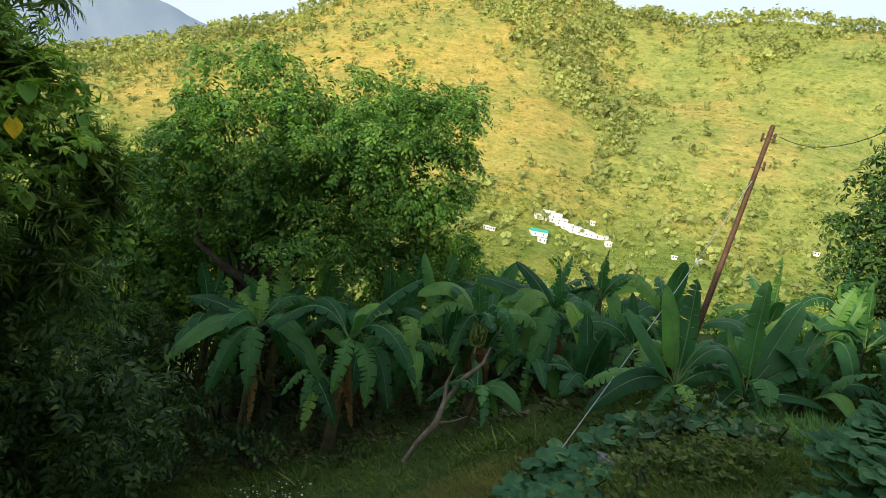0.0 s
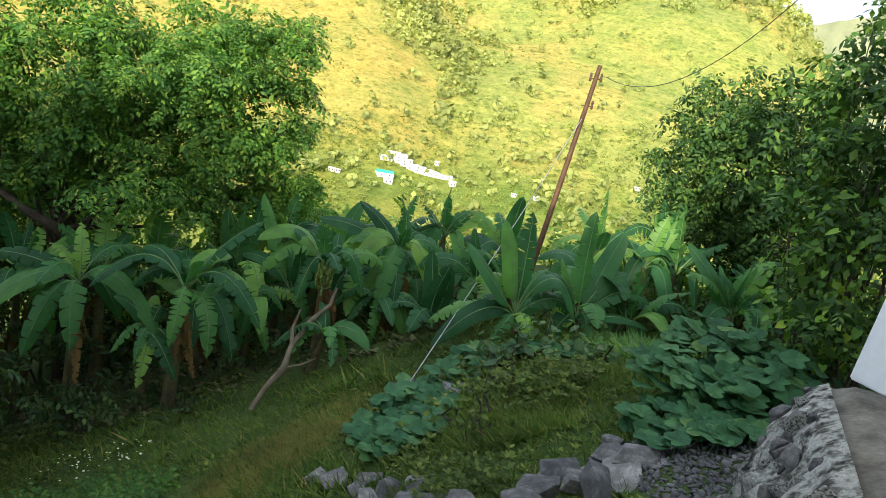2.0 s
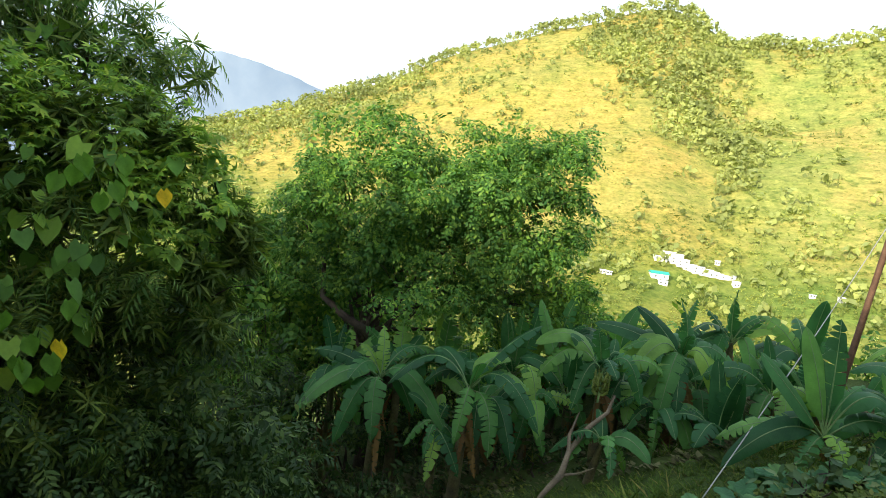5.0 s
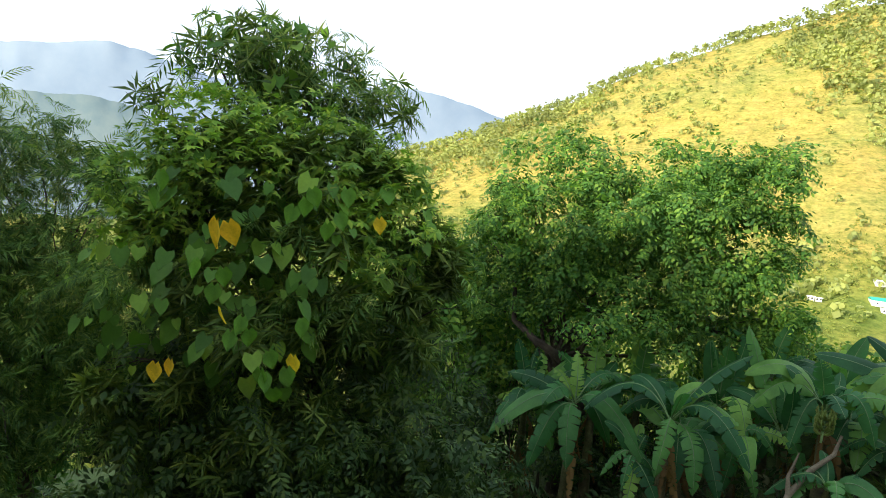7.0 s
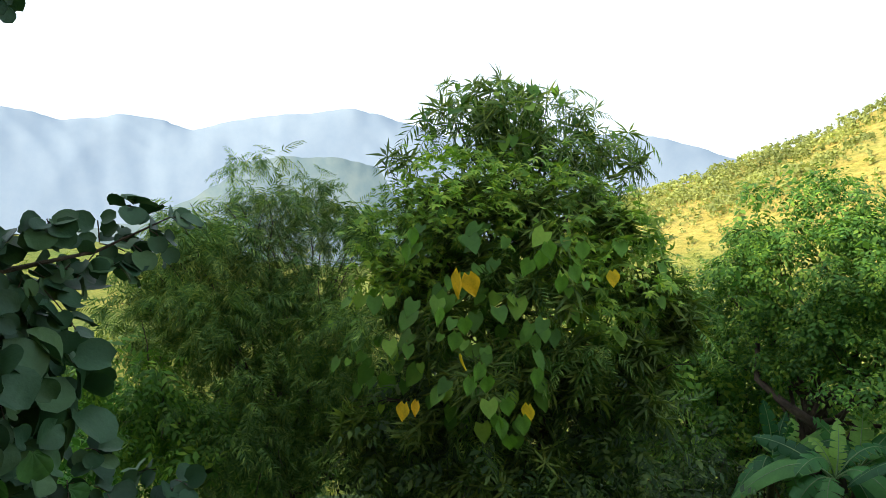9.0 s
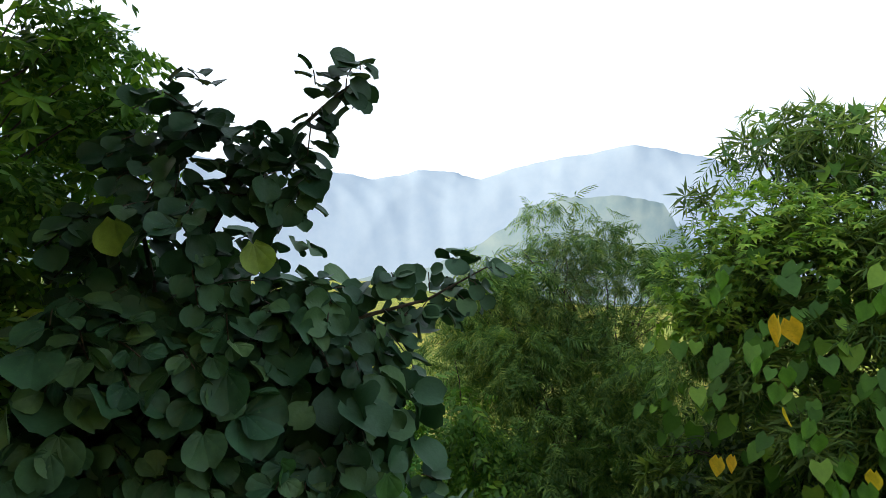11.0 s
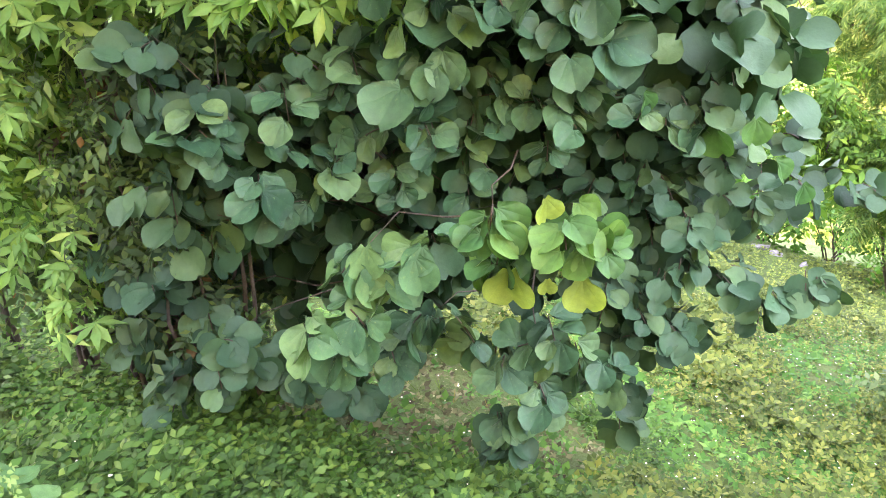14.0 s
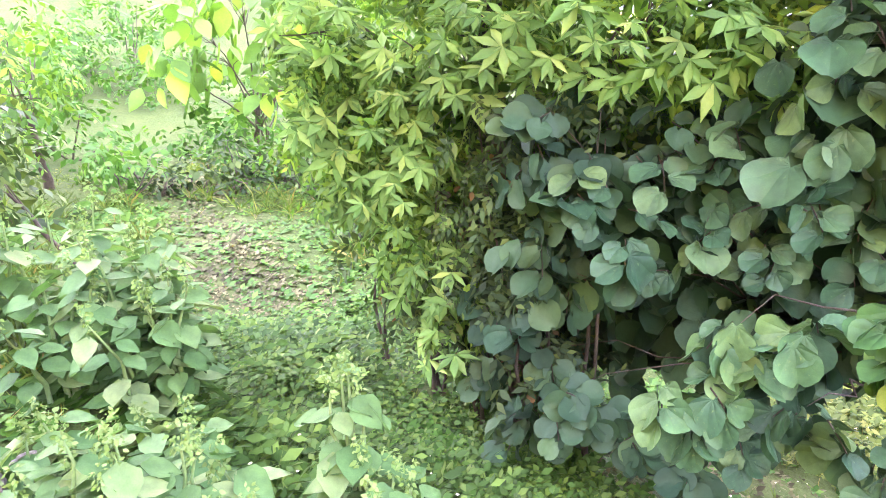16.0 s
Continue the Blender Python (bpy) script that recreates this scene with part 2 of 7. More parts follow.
M["soil"] = surface("soil", [(0.3, (0.06, 0.045, 0.03)), (0.7, (0.16, 0.12, 0.085))], 3, 0.95, 30, 0.8)
M["house_white"] = surface("house_white", [(0.2, (0.7, 0.7, 0.7)), (0.8, (0.85, 0.85, 0.84))], 0.3, 0.8, 2)
M["teal"] = surface("teal_roof_sheet", [(0.2, (0.02, 0.36, 0.28)), (0.8, (0.04, 0.46, 0.36))], 0.3, 0.5, 2)
M["window"] = surface("dark_window", [(0.2, (0.03, 0.035, 0.045)), (0.8, (0.06, 0.07, 0.08))], 1, 0.2, 4)
M["greyplastic"] = surface("grey_blue_plastic", [(0.2, (0.2, 0.25, 0.32)), (0.8, (0.34, 0.4, 0.47))], 6, 0.4)


def ground_material():
    m, nodes, links, b = material("ground", 0.95, 0, 0.2)
    near = ramp(nodes, links, noise_tex(nodes, links, 0.9, 6, 0.65), [(0.3, (0.03, 0.05, 0.014)), (0.5, (0.055, 0.095, 0.022)), (0.68, (0.08, 0.115, 0.03)), (0.8, (0.14, 0.115, 0.05))])
    f = noise_tex(nodes, links, 22, 5, 0.7)
    near = mix_rgb(nodes, links, "MULTIPLY", 0.7, near, ramp(nodes, links, f, [(0.25, (0.45, 0.45, 0.45)), (0.75, (1.3, 1.3, 1.3))]))
    links.new(near, b.inputs["Base Color"])
    bump(nodes, links, b, f, 0.7, 0.05)
    return m


def hill_material():
    m, nodes, links, b = material("hill_grass", 0.95, 0, 0.1)
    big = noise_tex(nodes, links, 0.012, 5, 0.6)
    # grass tones, their blue raised for the haze in front of the hill
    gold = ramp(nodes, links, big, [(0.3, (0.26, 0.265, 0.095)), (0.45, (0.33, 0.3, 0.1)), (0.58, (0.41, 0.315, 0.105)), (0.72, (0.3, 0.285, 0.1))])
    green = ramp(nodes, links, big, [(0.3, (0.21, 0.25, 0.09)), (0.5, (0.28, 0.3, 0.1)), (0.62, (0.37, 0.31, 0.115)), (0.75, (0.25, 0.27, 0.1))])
    tc, sp, side = nodes.new("ShaderNodeTexCoord"), nodes.new("ShaderNodeSeparateXYZ"), nodes.new("ShaderNodeMath")
    links.new(tc.outputs["Object"], sp.inputs[0])
    side.operation = "MULTIPLY_ADD"                     # the greener flank lies past the spine
    side.inputs[1].default_value, side.inputs[2].default_value = 0.009, -0.5
    links.new(sp.outputs["X"], side.inputs[0])
    col = mix_rgb(nodes, links, "MIX", ramp(nodes, links, side.outputs[0], [(0.2, (0, 0, 0)), (0.55, (1, 1, 1))]), gold, green)
    mid = noise_tex(nodes, links, 0.14, 8, 0.75)
    col = mix_rgb(nodes, links, "MULTIPLY", 0.6, col, ramp(nodes, links, mid, [(0.35, (0.55, 0.63, 0.52)), (0.62, (1.18, 1.14, 1.0))]))
    flat = nodes.new("ShaderNodeMapping")               # narrow terraces along the slope
    flat.inputs["Scale"].default_value = (0.05, 0.05, 0.55)
    links.new(tc.outputs["Object"], flat.inputs["Vector"])
    step = nodes.new("ShaderNodeTexNoise")
    step.inputs["Scale"].default_value, step.inputs["Detail"].default_value = 1.0, 5
    links.new(flat.outputs[0], step.inputs["Vector"])
    col = mix_rgb(nodes, links, "MULTIPLY", 0.32, col, ramp(nodes, links, step.outputs["Fac"], [(0.36, (0.62, 0.7, 0.58)), (0.55, (1.1, 1.08, 1.0))]))
    tufts = noise_tex(nodes, links, 0.05, 9, 0.8)
    col = mix_rgb(nodes, links, "MULTIPLY", 0.75, col, ramp(nodes, links, tufts, [(0.4, (0.68, 0.82, 0.62)), (0.56, (1.1, 1.05, 1.0))]))
    for scale, low, high, amount in ((0.16, 0.2, 0.42, 0.75), (0.42, 0.22, 0.45, 0.6)):   # tussocks and low scrub
        cell = nodes.new("ShaderNodeTexVoronoi")
        cell.inputs["Scale"].default_value, cell.inputs["Randomness"].default_value = scale, 1.0
        links.new(tc.outputs["Object"], cell.inputs["Vector"])
        dots = ramp(nodes, links, cell.outputs["Distance"], [(low, (0.42, 0.56, 0.42)), (high, (1.06, 1.05, 1.0))])
        where = ramp(nodes, links, noise_tex(nodes, links, scale * 0.2, 5, 0.7), [(0.42, (0, 0, 0)), (0.58, (amount, amount, amount))])
        col = mix_rgb(nodes, links, "MULTIPLY", where, col, dots)
    dry = noise_tex(nodes, links, 0.55, 6, 0.7)
    col = mix_rgb(nodes, links, "MULTIPLY", 0.5, col, ramp(nodes, links, dry, [(0.36, (0.55, 0.62, 0.52)), (0.6, (1.2, 1.15, 1.05))]))
    foot = nodes.new("ShaderNodeMath")                  # lush grass on the lowest slopes
    foot.operation = "MULTIPLY_ADD"
    foot.inputs[1].default_value = 22.0
    links.new(big, foot.inputs[0])
    links.new(sp.outputs["Z"], foot.inputs[2])
    lush = nodes.new("ShaderNodeMapRange")
    lush.inputs["From Min"].default_value, lush.inputs["From Max"].default_value = 1.0, -20.0
    links.new(foot.outputs[0], lush.inputs["Value"])
    col = mix_rgb(nodes, links, "MULTIPLY", lush.outputs["Result"], col, (0.6, 0.78, 0.62))
    links.new(col, b.inputs["Base Color"])
    bump(nodes, links, b, mid, 0.6, 2.0)
    return m


M["ground"] = ground_material()
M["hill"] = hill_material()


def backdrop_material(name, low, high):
    """Far mountains, with kilometres of bright air painted into their pale base colour."""
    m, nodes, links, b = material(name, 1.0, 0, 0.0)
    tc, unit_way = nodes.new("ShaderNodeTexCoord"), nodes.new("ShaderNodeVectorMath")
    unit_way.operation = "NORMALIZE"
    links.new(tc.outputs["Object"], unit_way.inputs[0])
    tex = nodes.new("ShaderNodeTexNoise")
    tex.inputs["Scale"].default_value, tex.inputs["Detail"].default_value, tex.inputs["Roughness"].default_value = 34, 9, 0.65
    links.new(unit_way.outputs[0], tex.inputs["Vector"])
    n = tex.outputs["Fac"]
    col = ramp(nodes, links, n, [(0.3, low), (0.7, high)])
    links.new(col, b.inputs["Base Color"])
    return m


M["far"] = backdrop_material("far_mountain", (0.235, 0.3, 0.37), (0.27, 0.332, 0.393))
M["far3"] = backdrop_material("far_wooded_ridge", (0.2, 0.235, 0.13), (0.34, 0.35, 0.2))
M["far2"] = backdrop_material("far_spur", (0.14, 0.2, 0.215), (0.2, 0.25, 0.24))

# ---- mesh helpers ----
rng = np.random.default_rng(7)


def mesh_np(name, verts, faces, mats, slots=None):
    """A mesh out of arrays: verts (n, 3), faces (m, k) with k = 3 or 4."""
    me = bpy.data.meshes.new(name)
    n, k = faces.shape
    me.vertices.add(len(verts))
    me.vertices.foreach_set("co", np.asarray(verts, dtype=np.float32).ravel())
    me.loops.add(n * k)
    me.loops.foreach_set("vertex_index", np.asarray(faces, dtype=np.int32).ravel())
    me.polygons.add(n)
    me.polygons.foreach_set("loop_start", np.arange(0, n * k, k, dtype=np.int32))
    me.polygons.foreach_set("use_smooth", np.ones(n, dtype=bool))
    if slots is not None:
        me.polygons.foreach_set("material_index", np.asarray(slots, dtype=np.int32))
    me.update(calc_edges=True)
    me.validate()
    for mt in mats if isinstance(mats, (list, tuple)) else [mats]:
        me.materials.append(mt)
    return me


def part(name, data, parent=None, label="", m=None, kind=""):
    ob = new(name, data)
    if parent is not None:
        ob.parent = parent
    if m is not None:
        ob.matrix_basis = m
    return tagged(ob, label, kind=kind)


def thing(name, label, category, at=(0, 0, 0), group="", kind=""):
    ob = new(name)
    ob.empty_display_size = 0.1
    ob.location = at
    return tagged(ob, label, category, group, kind)


def from_bm(name, bm, mats, smooth=True):
    me = bpy.data.meshes.new(name)
    bm.normal_update()
    bm.to_mesh(me)
    bm.free()
    for p in me.polygons:
        p.use_smooth = smooth
    for mt in mats if isinstance(mats, (list, tuple)) else [mats]:
        me.materials.append(mt)
    return me


def leaf_grid(rows, cols, width, lift=None, along=None):
    """A leaf blade: base at the origin, along +y, face up. width(s), lift(s, u), along(s, u) with s 0..1 and u -1..1."""
    v = []
    for i in range(rows + 1):
        s = i / rows
        for j in range(cols):
            u = 2 * j / (cols - 1) - 1
            v.append((u * width(s), s + (along(s, u) if along else 0), lift(s, u) if lift else 0))
    f = [(i * cols + j, i * cols + j + 1, (i + 1) * cols + j + 1, (i + 1) * cols + j) for i in range(rows) for j in range(cols - 1)]
    return np.array(v), np.array(f)


def join(parts):
    """Several (verts, faces) as one."""
    v, f, k = [], [], 0
    for a, b in parts:
        v.append(a)
        f.append(b + k)
        k += len(a)
    return np.concatenate(v), np.concatenate(f)


def moved(vf, m):
    v, f = vf
    m = np.array(m)
    return v @ m[:3, :3].T + m[:3, 3], f


def frames_of(pos, normal, way, scale):
    """Matrices that lay a leaf at pos, pointing along way, face to normal; all arrays of n."""
    y = way / (np.linalg.norm(way, axis=1, keepdims=True) + 1e-9)
    z = normal - y * np.sum(normal * y, axis=1, keepdims=True)
    z /= np.linalg.norm(z, axis=1, keepdims=True) + 1e-9
    x = np.cross(y, z)
    m = np.zeros((len(pos), 4, 4))
    s = np.asarray(scale).reshape(-1, 1)
    m[:, :3, 0], m[:, :3, 1], m[:, :3, 2], m[:, :3, 3], m[:, 3, 3] = x * s, y * s, z * s, pos, 1
    return m


def scatter(vf, mats):
    v, f = vf
    n = len(mats)
    out = np.einsum("nij,vj->nvi", mats[:, :3, :3], v) + mats[:, None, :3, 3]
    faces = f[None] + (np.arange(n) * len(v))[:, None, None]
    return out.reshape(-1, 3), faces.reshape(-1, f.shape[1])


def unit(n, seed_rng):
    d = seed_rng.normal(size=(n, 3))
    return d / np.linalg.norm(d, axis=1, keepdims=True)


def canopy(clumps, per, size, r, shell=0.55, up=0.5, droop=0.4, jitter=0.5, vary=0.3, flat=1.0, cut=-1.0, view=None, bias=0.0, sub=0):
    """Leaf frames in clumps (x, y, z, radius): per leaves for a clump of radius one, most of them near its skin."""
    out = []
    rows = []
    for x, y, z, rad in clumps:                       # boughs: smaller knots of leaves about the clump's skin
        total = max(4, int(per * rad * rad))
        if not sub:
            rows.append((x, y, z, rad, total))
            continue
        k = max(4, int(sub * (rad / 0.6) ** 1.5))
        for dd in unit(k, r):
            q = rad * (0.35 + 0.72 * r.random() ** 0.7)
            rows.append((x + dd[0] * q, y + dd[1] * q, z + dd[2] * q * 0.95, rad * r.uniform(0.24, 0.46), max(3, int(total / k * r.uniform(0.5, 1.5)))))
    for x, y, z, rad, n in rows:
        d = unit(n, r)
        lump = 1 + 0.28 * np.sin(3.1 * d[:, :1] * 3 + x * 5) * np.cos(4.3 * d[:, 2:3] + y * 3)
        rr = rad * lump * (shell + (1 - shell) * r.random((n, 1)) ** 0.6) * (1 + 0.22 * (r.random((n, 1)) < 0.12))
        p = np.array([x, y, z]) + d * rr * np.array([1, 1, flat])
        nrm = d * 0.8 + np.array([0, 0, up]) + jitter * r.normal(size=(n, 3))
        if view is not None:
            nrm = nrm + bias * np.array(view)
        way = d * np.array([1, 1, 0.4]) + np.array([0, 0, -droop]) + jitter * r.normal(size=(n, 3))
        out.append(frames_of(p, nrm, way, size * (1 + vary * r.normal(size=n)).clip(0.45, 1.7)))
    return np.concatenate(out)


def tube(points, radii, sides=8, wobble=0.0, r=None):
    """A tapered limb through points."""
    pts = [Vector(p) for p in points]
    v, f = [], []
    ref = Vector((0.31, 0.17, 0.93))
    for i, p in enumerate(pts):
        d = (pts[min(i + 1, len(pts) - 1)] - pts[max(i - 1, 0)]).normalized()
        a = d.cross(ref)
        if a.length < 0.1:
            a = d.cross(Vector((1, 0, 0)))
        a.normalize()
        b = d.cross(a)
        for k in range(sides):
            t = 2 * math.pi * k / sides
            q = radii[i] * (1 + (wobble * (r.random() - 0.5) if r is not None else 0))
            v.append(tuple(p + (a * math.cos(t) + b * math.sin(t)) * q))
    for i in range(len(pts) - 1):
        for k in range(sides):
            f.append((i * sides + k, i * sides + (k + 1) % sides, (i + 1) * sides + (k + 1) % sides, (i + 1) * sides + k))
    return np.array(v), np.array(f)


def bent(a, b, n, sag, r, amount):
    """Points of a limb from a to b, sagging or rising by sag in the middle and crooked by amount."""
    a, b = Vector(a), Vector(b)
    out = []
    for i in range(n + 1):
        s = i / n
        p = a.lerp(b, s) + Vector((0, 0, sag * math.sin(math.pi * s)))
        if 0 < i < n:
            p += Vector(r.normal(size=3)) * amount
        out.append(p)
    return out


def skeleton_of(base, fork, clumps, r, thick, lean=0.05, twigs=4):
    """Trunk from base to fork and a limb from it to the heart of each clump."""
    parts = []
    trunk = bent(base, fork, 7, 0.0, r, min(lean, 0.45 * thick))
    parts.append(tube(trunk, [thick * (1.25 - 0.6 * i / 7) for i in range(8)], 10, 0.25, r))
    for x, y, z, rad in clumps:
        start = trunk[int(r.integers(4, 8))]
        limb = bent(start, (x, y, z), 6, 0.12, r, 0.022 * (Vector((x, y, z)) - Vector(start)).length)
        parts.append(tube(limb, [thick * (0.36 - 0.05 * i) for i in range(7)], 6, 0.2, r))
        for _ in range(twigs):
            tip = Vector((x, y, z)) + Vector(unit(1, r)[0]) * rad * 0.95
            parts.append(tube(bent(limb[4], tip, 4, 0.04, r, 0.02), [0.011, 0.009, 0.007, 0.005, 0.002], 4))
    return join(parts)


# leaf shapes, one metre long
OVATE = leaf_grid(4, 3, lambda s: [0.04, 0.29, 0.3, 0.18, 0.0][round(s * 4)], lambda s, u: 0.07 * abs(u) - 0.16 * s * s)
NARROW = leaf_grid(3, 3, lambda s: [0.016, 0.055, 0.048, 0.0][round(s * 3)], lambda s, u: 0.012 * abs(u) - 0.3 * s * s)
HEART = leaf_grid(5, 5, lambda s: [0.3, 0.44, 0.42, 0.31, 0.16, 0.0][round(s * 5)], lambda s, u: 0.09 * abs(u) - 0.14 * s * s,
                  lambda s, u: -(0.2 * (1 - s) ** 3) * math.sin(math.pi * min(1, abs(u) * 1.05)) ** 0.8)
ROUND = leaf_grid(6, 5, lambda s: [0.24, 0.44, 0.53, 0.55, 0.52, 0.42, 0.24][round(s * 6)], lambda s, u: 0.2 * abs(u) ** 1.4 - 0.32 * (s - 0.35) ** 2 + 0.035 * math.sin(7 * s + 3 * u),
                  lambda s, u: -0.14 * (1 - s) ** 3 * math.sin(math.pi * abs(u)) + 0.04 * (1 - s) ** 3 - s ** 6 * (0.16 * (1 - abs(u)) ** 2 + 0.1 * abs(u) ** 3 - 0.03))


ROUND_FAR = leaf_grid(4, 3, lambda s: [0.24, 0.5, 0.55, 0.47, 0.24][round(s * 4)], lambda s, u: 0.18 * abs(u) - 0.32 * (s - 0.35) ** 2, lambda s, u: (-0.1 * (1 - abs(u)) if s > 0.9 else 0))


def ring_of(leaf, count, r, tilt=(-10, 40), size=(0.8, 1.1), turn=360.0, start=0.0):
    """Leaves about one point."""
    out = []
    for i in range(count):
        m = pose(0, 0, 0, r.uniform(*tilt), r.uniform(-15, 15), start + turn * i / count + r.uniform(-12, 12)) @ Matrix.Scale(r.uniform(*size), 4)
        out.append(moved(leaf, m))
    return join(out)


def frond(pairs, r, leaf=NARROW, length=0.3, arch=0.35):
    """A feathery leaf: stalk along y with leaflets both ways."""
    out = [leaf_grid(2, 2, lambda s: 0.008 * (1.2 - s), lambda s, u: -arch * s * s)]
    for i in range(pairs):
        s = 0.15 + 0.85 * i / (pairs - 1)
        for side in (-1, 1):
            m = pose(0, s, -arch * s * s, -25 * s + r.uniform(-12, 12), 0, -side * (62 - 20 * s) + r.uniform(-8, 8)) @ Matrix.Scale(length * (1.05 - 0.45 * s), 4)
            out.append(moved(leaf, m))
    return join(out)


def blade(width, bend, at=0.42):
    """A small pointed leaf of one folded face."""
    return np.array([(0, 0, 0), (width, at, -bend * at * at + 0.02), (0, 1, -bend), (-width, at, -bend * at * at - 0.02)]), np.array([(0, 1, 2, 3)])


SMALL = blade(0.21, 0.2)
FROND = frond(8, rng, blade(0.075, 0.3), 0.42)
SPRAY = frond(4, rng, SMALL, 0.5, 0.25)
LEAFY = frond(3, rng, blade(0.26, 0.22, 0.45), 0.62, 0.3)
WHORL = ring_of(blade(0.07, 0.3), 10, rng, (-25, 45))
PALMATE = ring_of(leaf_grid(2, 3, lambda s: [0.03, 0.17, 0.0][round(s * 2)], lambda s, u: 0.06 * abs(u) - 0.18 * s * s), 6, rng, (-14, 4), (0.75, 1.05), 250, -105)
PALM_SMALL = ring_of(blade(0.17, 0.18), 6, rng, (-14, 4), (0.75, 1.05), 250, -105)
HEART_SMALL = leaf_grid(4, 3, lambda s: [0.3, 0.45, 0.37, 0.2, 0.0][round(s * 4)], lambda s, u: 0.09 * abs(u) - 0.14 * s * s, lambda s, u: -(0.18 * (1 - s) ** 3) * abs(u))
ROSETTE = ring_of(blade(0.3, 0.16, 0.5), 6, rng, (0, 50), (0.6, 1.0))
TUFT = ring_of(blade(0.03, 0.35, 0.35), 7, rng, (45, 85), (0.5, 1.1))

# ---- the ground, the hill across the valley, the far mountains ----
def piece(v, points):
    return float(np.interp(v, [p[0] for p in points], [p[1] for p in points]))


X_FALL = [(-60, -9.0), (-9, -2.7), (-4, -2.02), (3, 0.92), (6, 1.25), (40, 4.0)]
Y_FALL = [(-60, 9.5), (-14, 3.75), (-6, 2.67), (6.5, -0.45), (14, -0.8), (60, -3.0)]
RIDGE = [(-180, 0), (-62, 4), (-50, 4.5), (-44, 5.2), (-41, 8.6), (-39, 11.0), (-37, 12.4), (-35, 12.9), (-30, 13.4), (-25.8, 13.5), (-23, 13.4), (-20, 12.9), (-17, 12.3), (-14.2, 12.6), (-11.7, 12.5), (-10.7, 13.4), (-8.7, 14.4), (-6.9, 14.8), (-3.1, 14.3),
         (0.3, 12.9), (5.7, 11.8), (10, 9.9), (14.5, 7.6), (20.7, 4.9), (25.8, 2.7), (30.4, 1.2), (36, -3), (60, -6), (180, -6)]


def near_height(x, y):
    h = 1.1 + piece(x, X_FALL) + piece(y, Y_FALL)
    h += 0.09 * (noise.noise((x * 0.45, y * 0.45, 3.1))) + 0.035 * noise.noise((x * 1.7, y * 1.7, 9.2))
    return h


def ground_height(x, y):
    rad = math.hypot(x, y)
    az = math.degrees(math.atan2(-x, y))
    h = near_height(x, y)
    if rad < 13:
        return h
    back = min(1, max(0, (abs(az - 12) - 84) / 26))              # 1 behind, uphill; 0 towards the valley
    drop = piece(rad, [(13, 0), (30, -5), (160, -46), (300, -50), (5000, -60)])
    top = 4 + 760 * math.tan(radians(piece(az, RIDGE)))
    rise = piece(rad, [(230, 0), (330, 0.1), (520, 0.45), (660, 0.77), (760, 1.0), (1000, 0.9), (5000, 0)])
    rough = 1.0 if rad < 230 else 1 + 0.16 * noise.noise((x * 0.006, y * 0.006, 2)) * math.sin(math.pi * min(1, rise))
    valley = min(h, piece(rad, [(13, 3), (30, 0), (60, -4)])) + drop + (rise * (top + 59) * rough if top > -45 else 0)
    if rad > 40:
        valley += 5 * noise.noise((x * 0.018, y * 0.018, 5)) * min(1, (rad - 40) / 200)
    far = min(1, (rad - 13) / 20)                                # the slope behind climbs to an unseen ridge, added to keep the low sun off
    climb = h * (1 - far) + far * (piece(rad, [(13, 4), (33, 11), (95, 43.0), (160, 46.5), (5000, 40)]) + 0.7 * noise.noise((x * 0.35, y * 0.35, 8)))
    return valley * (1 - back) + climb * back


def ground_sheet():
    rings = [0.0] + [0.35 * 1.052 ** i for i in range(186)]
    count = 260
    v = [(0, 0, ground_height(0, 0))]
    for q in rings[1:]:
        for k in range(count):
            a = 2 * math.pi * k / count
            x, y = q * math.cos(a), q * math.sin(a)
            v.append((x, y, ground_height(x, y)))
    f, slot = [], []
    for k in range(count):
        f.append((0, 1 + k, 1 + (k + 1) % count, 0))
        slot.append(0)
    for i in range(len(rings) - 2):
        for k in range(count):
            a, b = 1 + i * count + k, 1 + i * count + (k + 1) % count
            f.append((a, a + count, b + count, b))
            slot.append(1 if rings[i + 1] > 55 else 0)
    me = bpy.data.meshes.new("ground")
    me.from_pydata(v, [], [q if q[0] != q[3] else q[:3] for q in f])
    for p, s in zip(me.polygons, slot):
        p.use_smooth, p.material_index = True, s
    me.materials.append(M["ground"])
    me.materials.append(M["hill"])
    return me


ground = tagged(new("ground", ground_sheet()), "grassy hillside falling to a valley, sunlit hill across it", "ground", kind="structure")


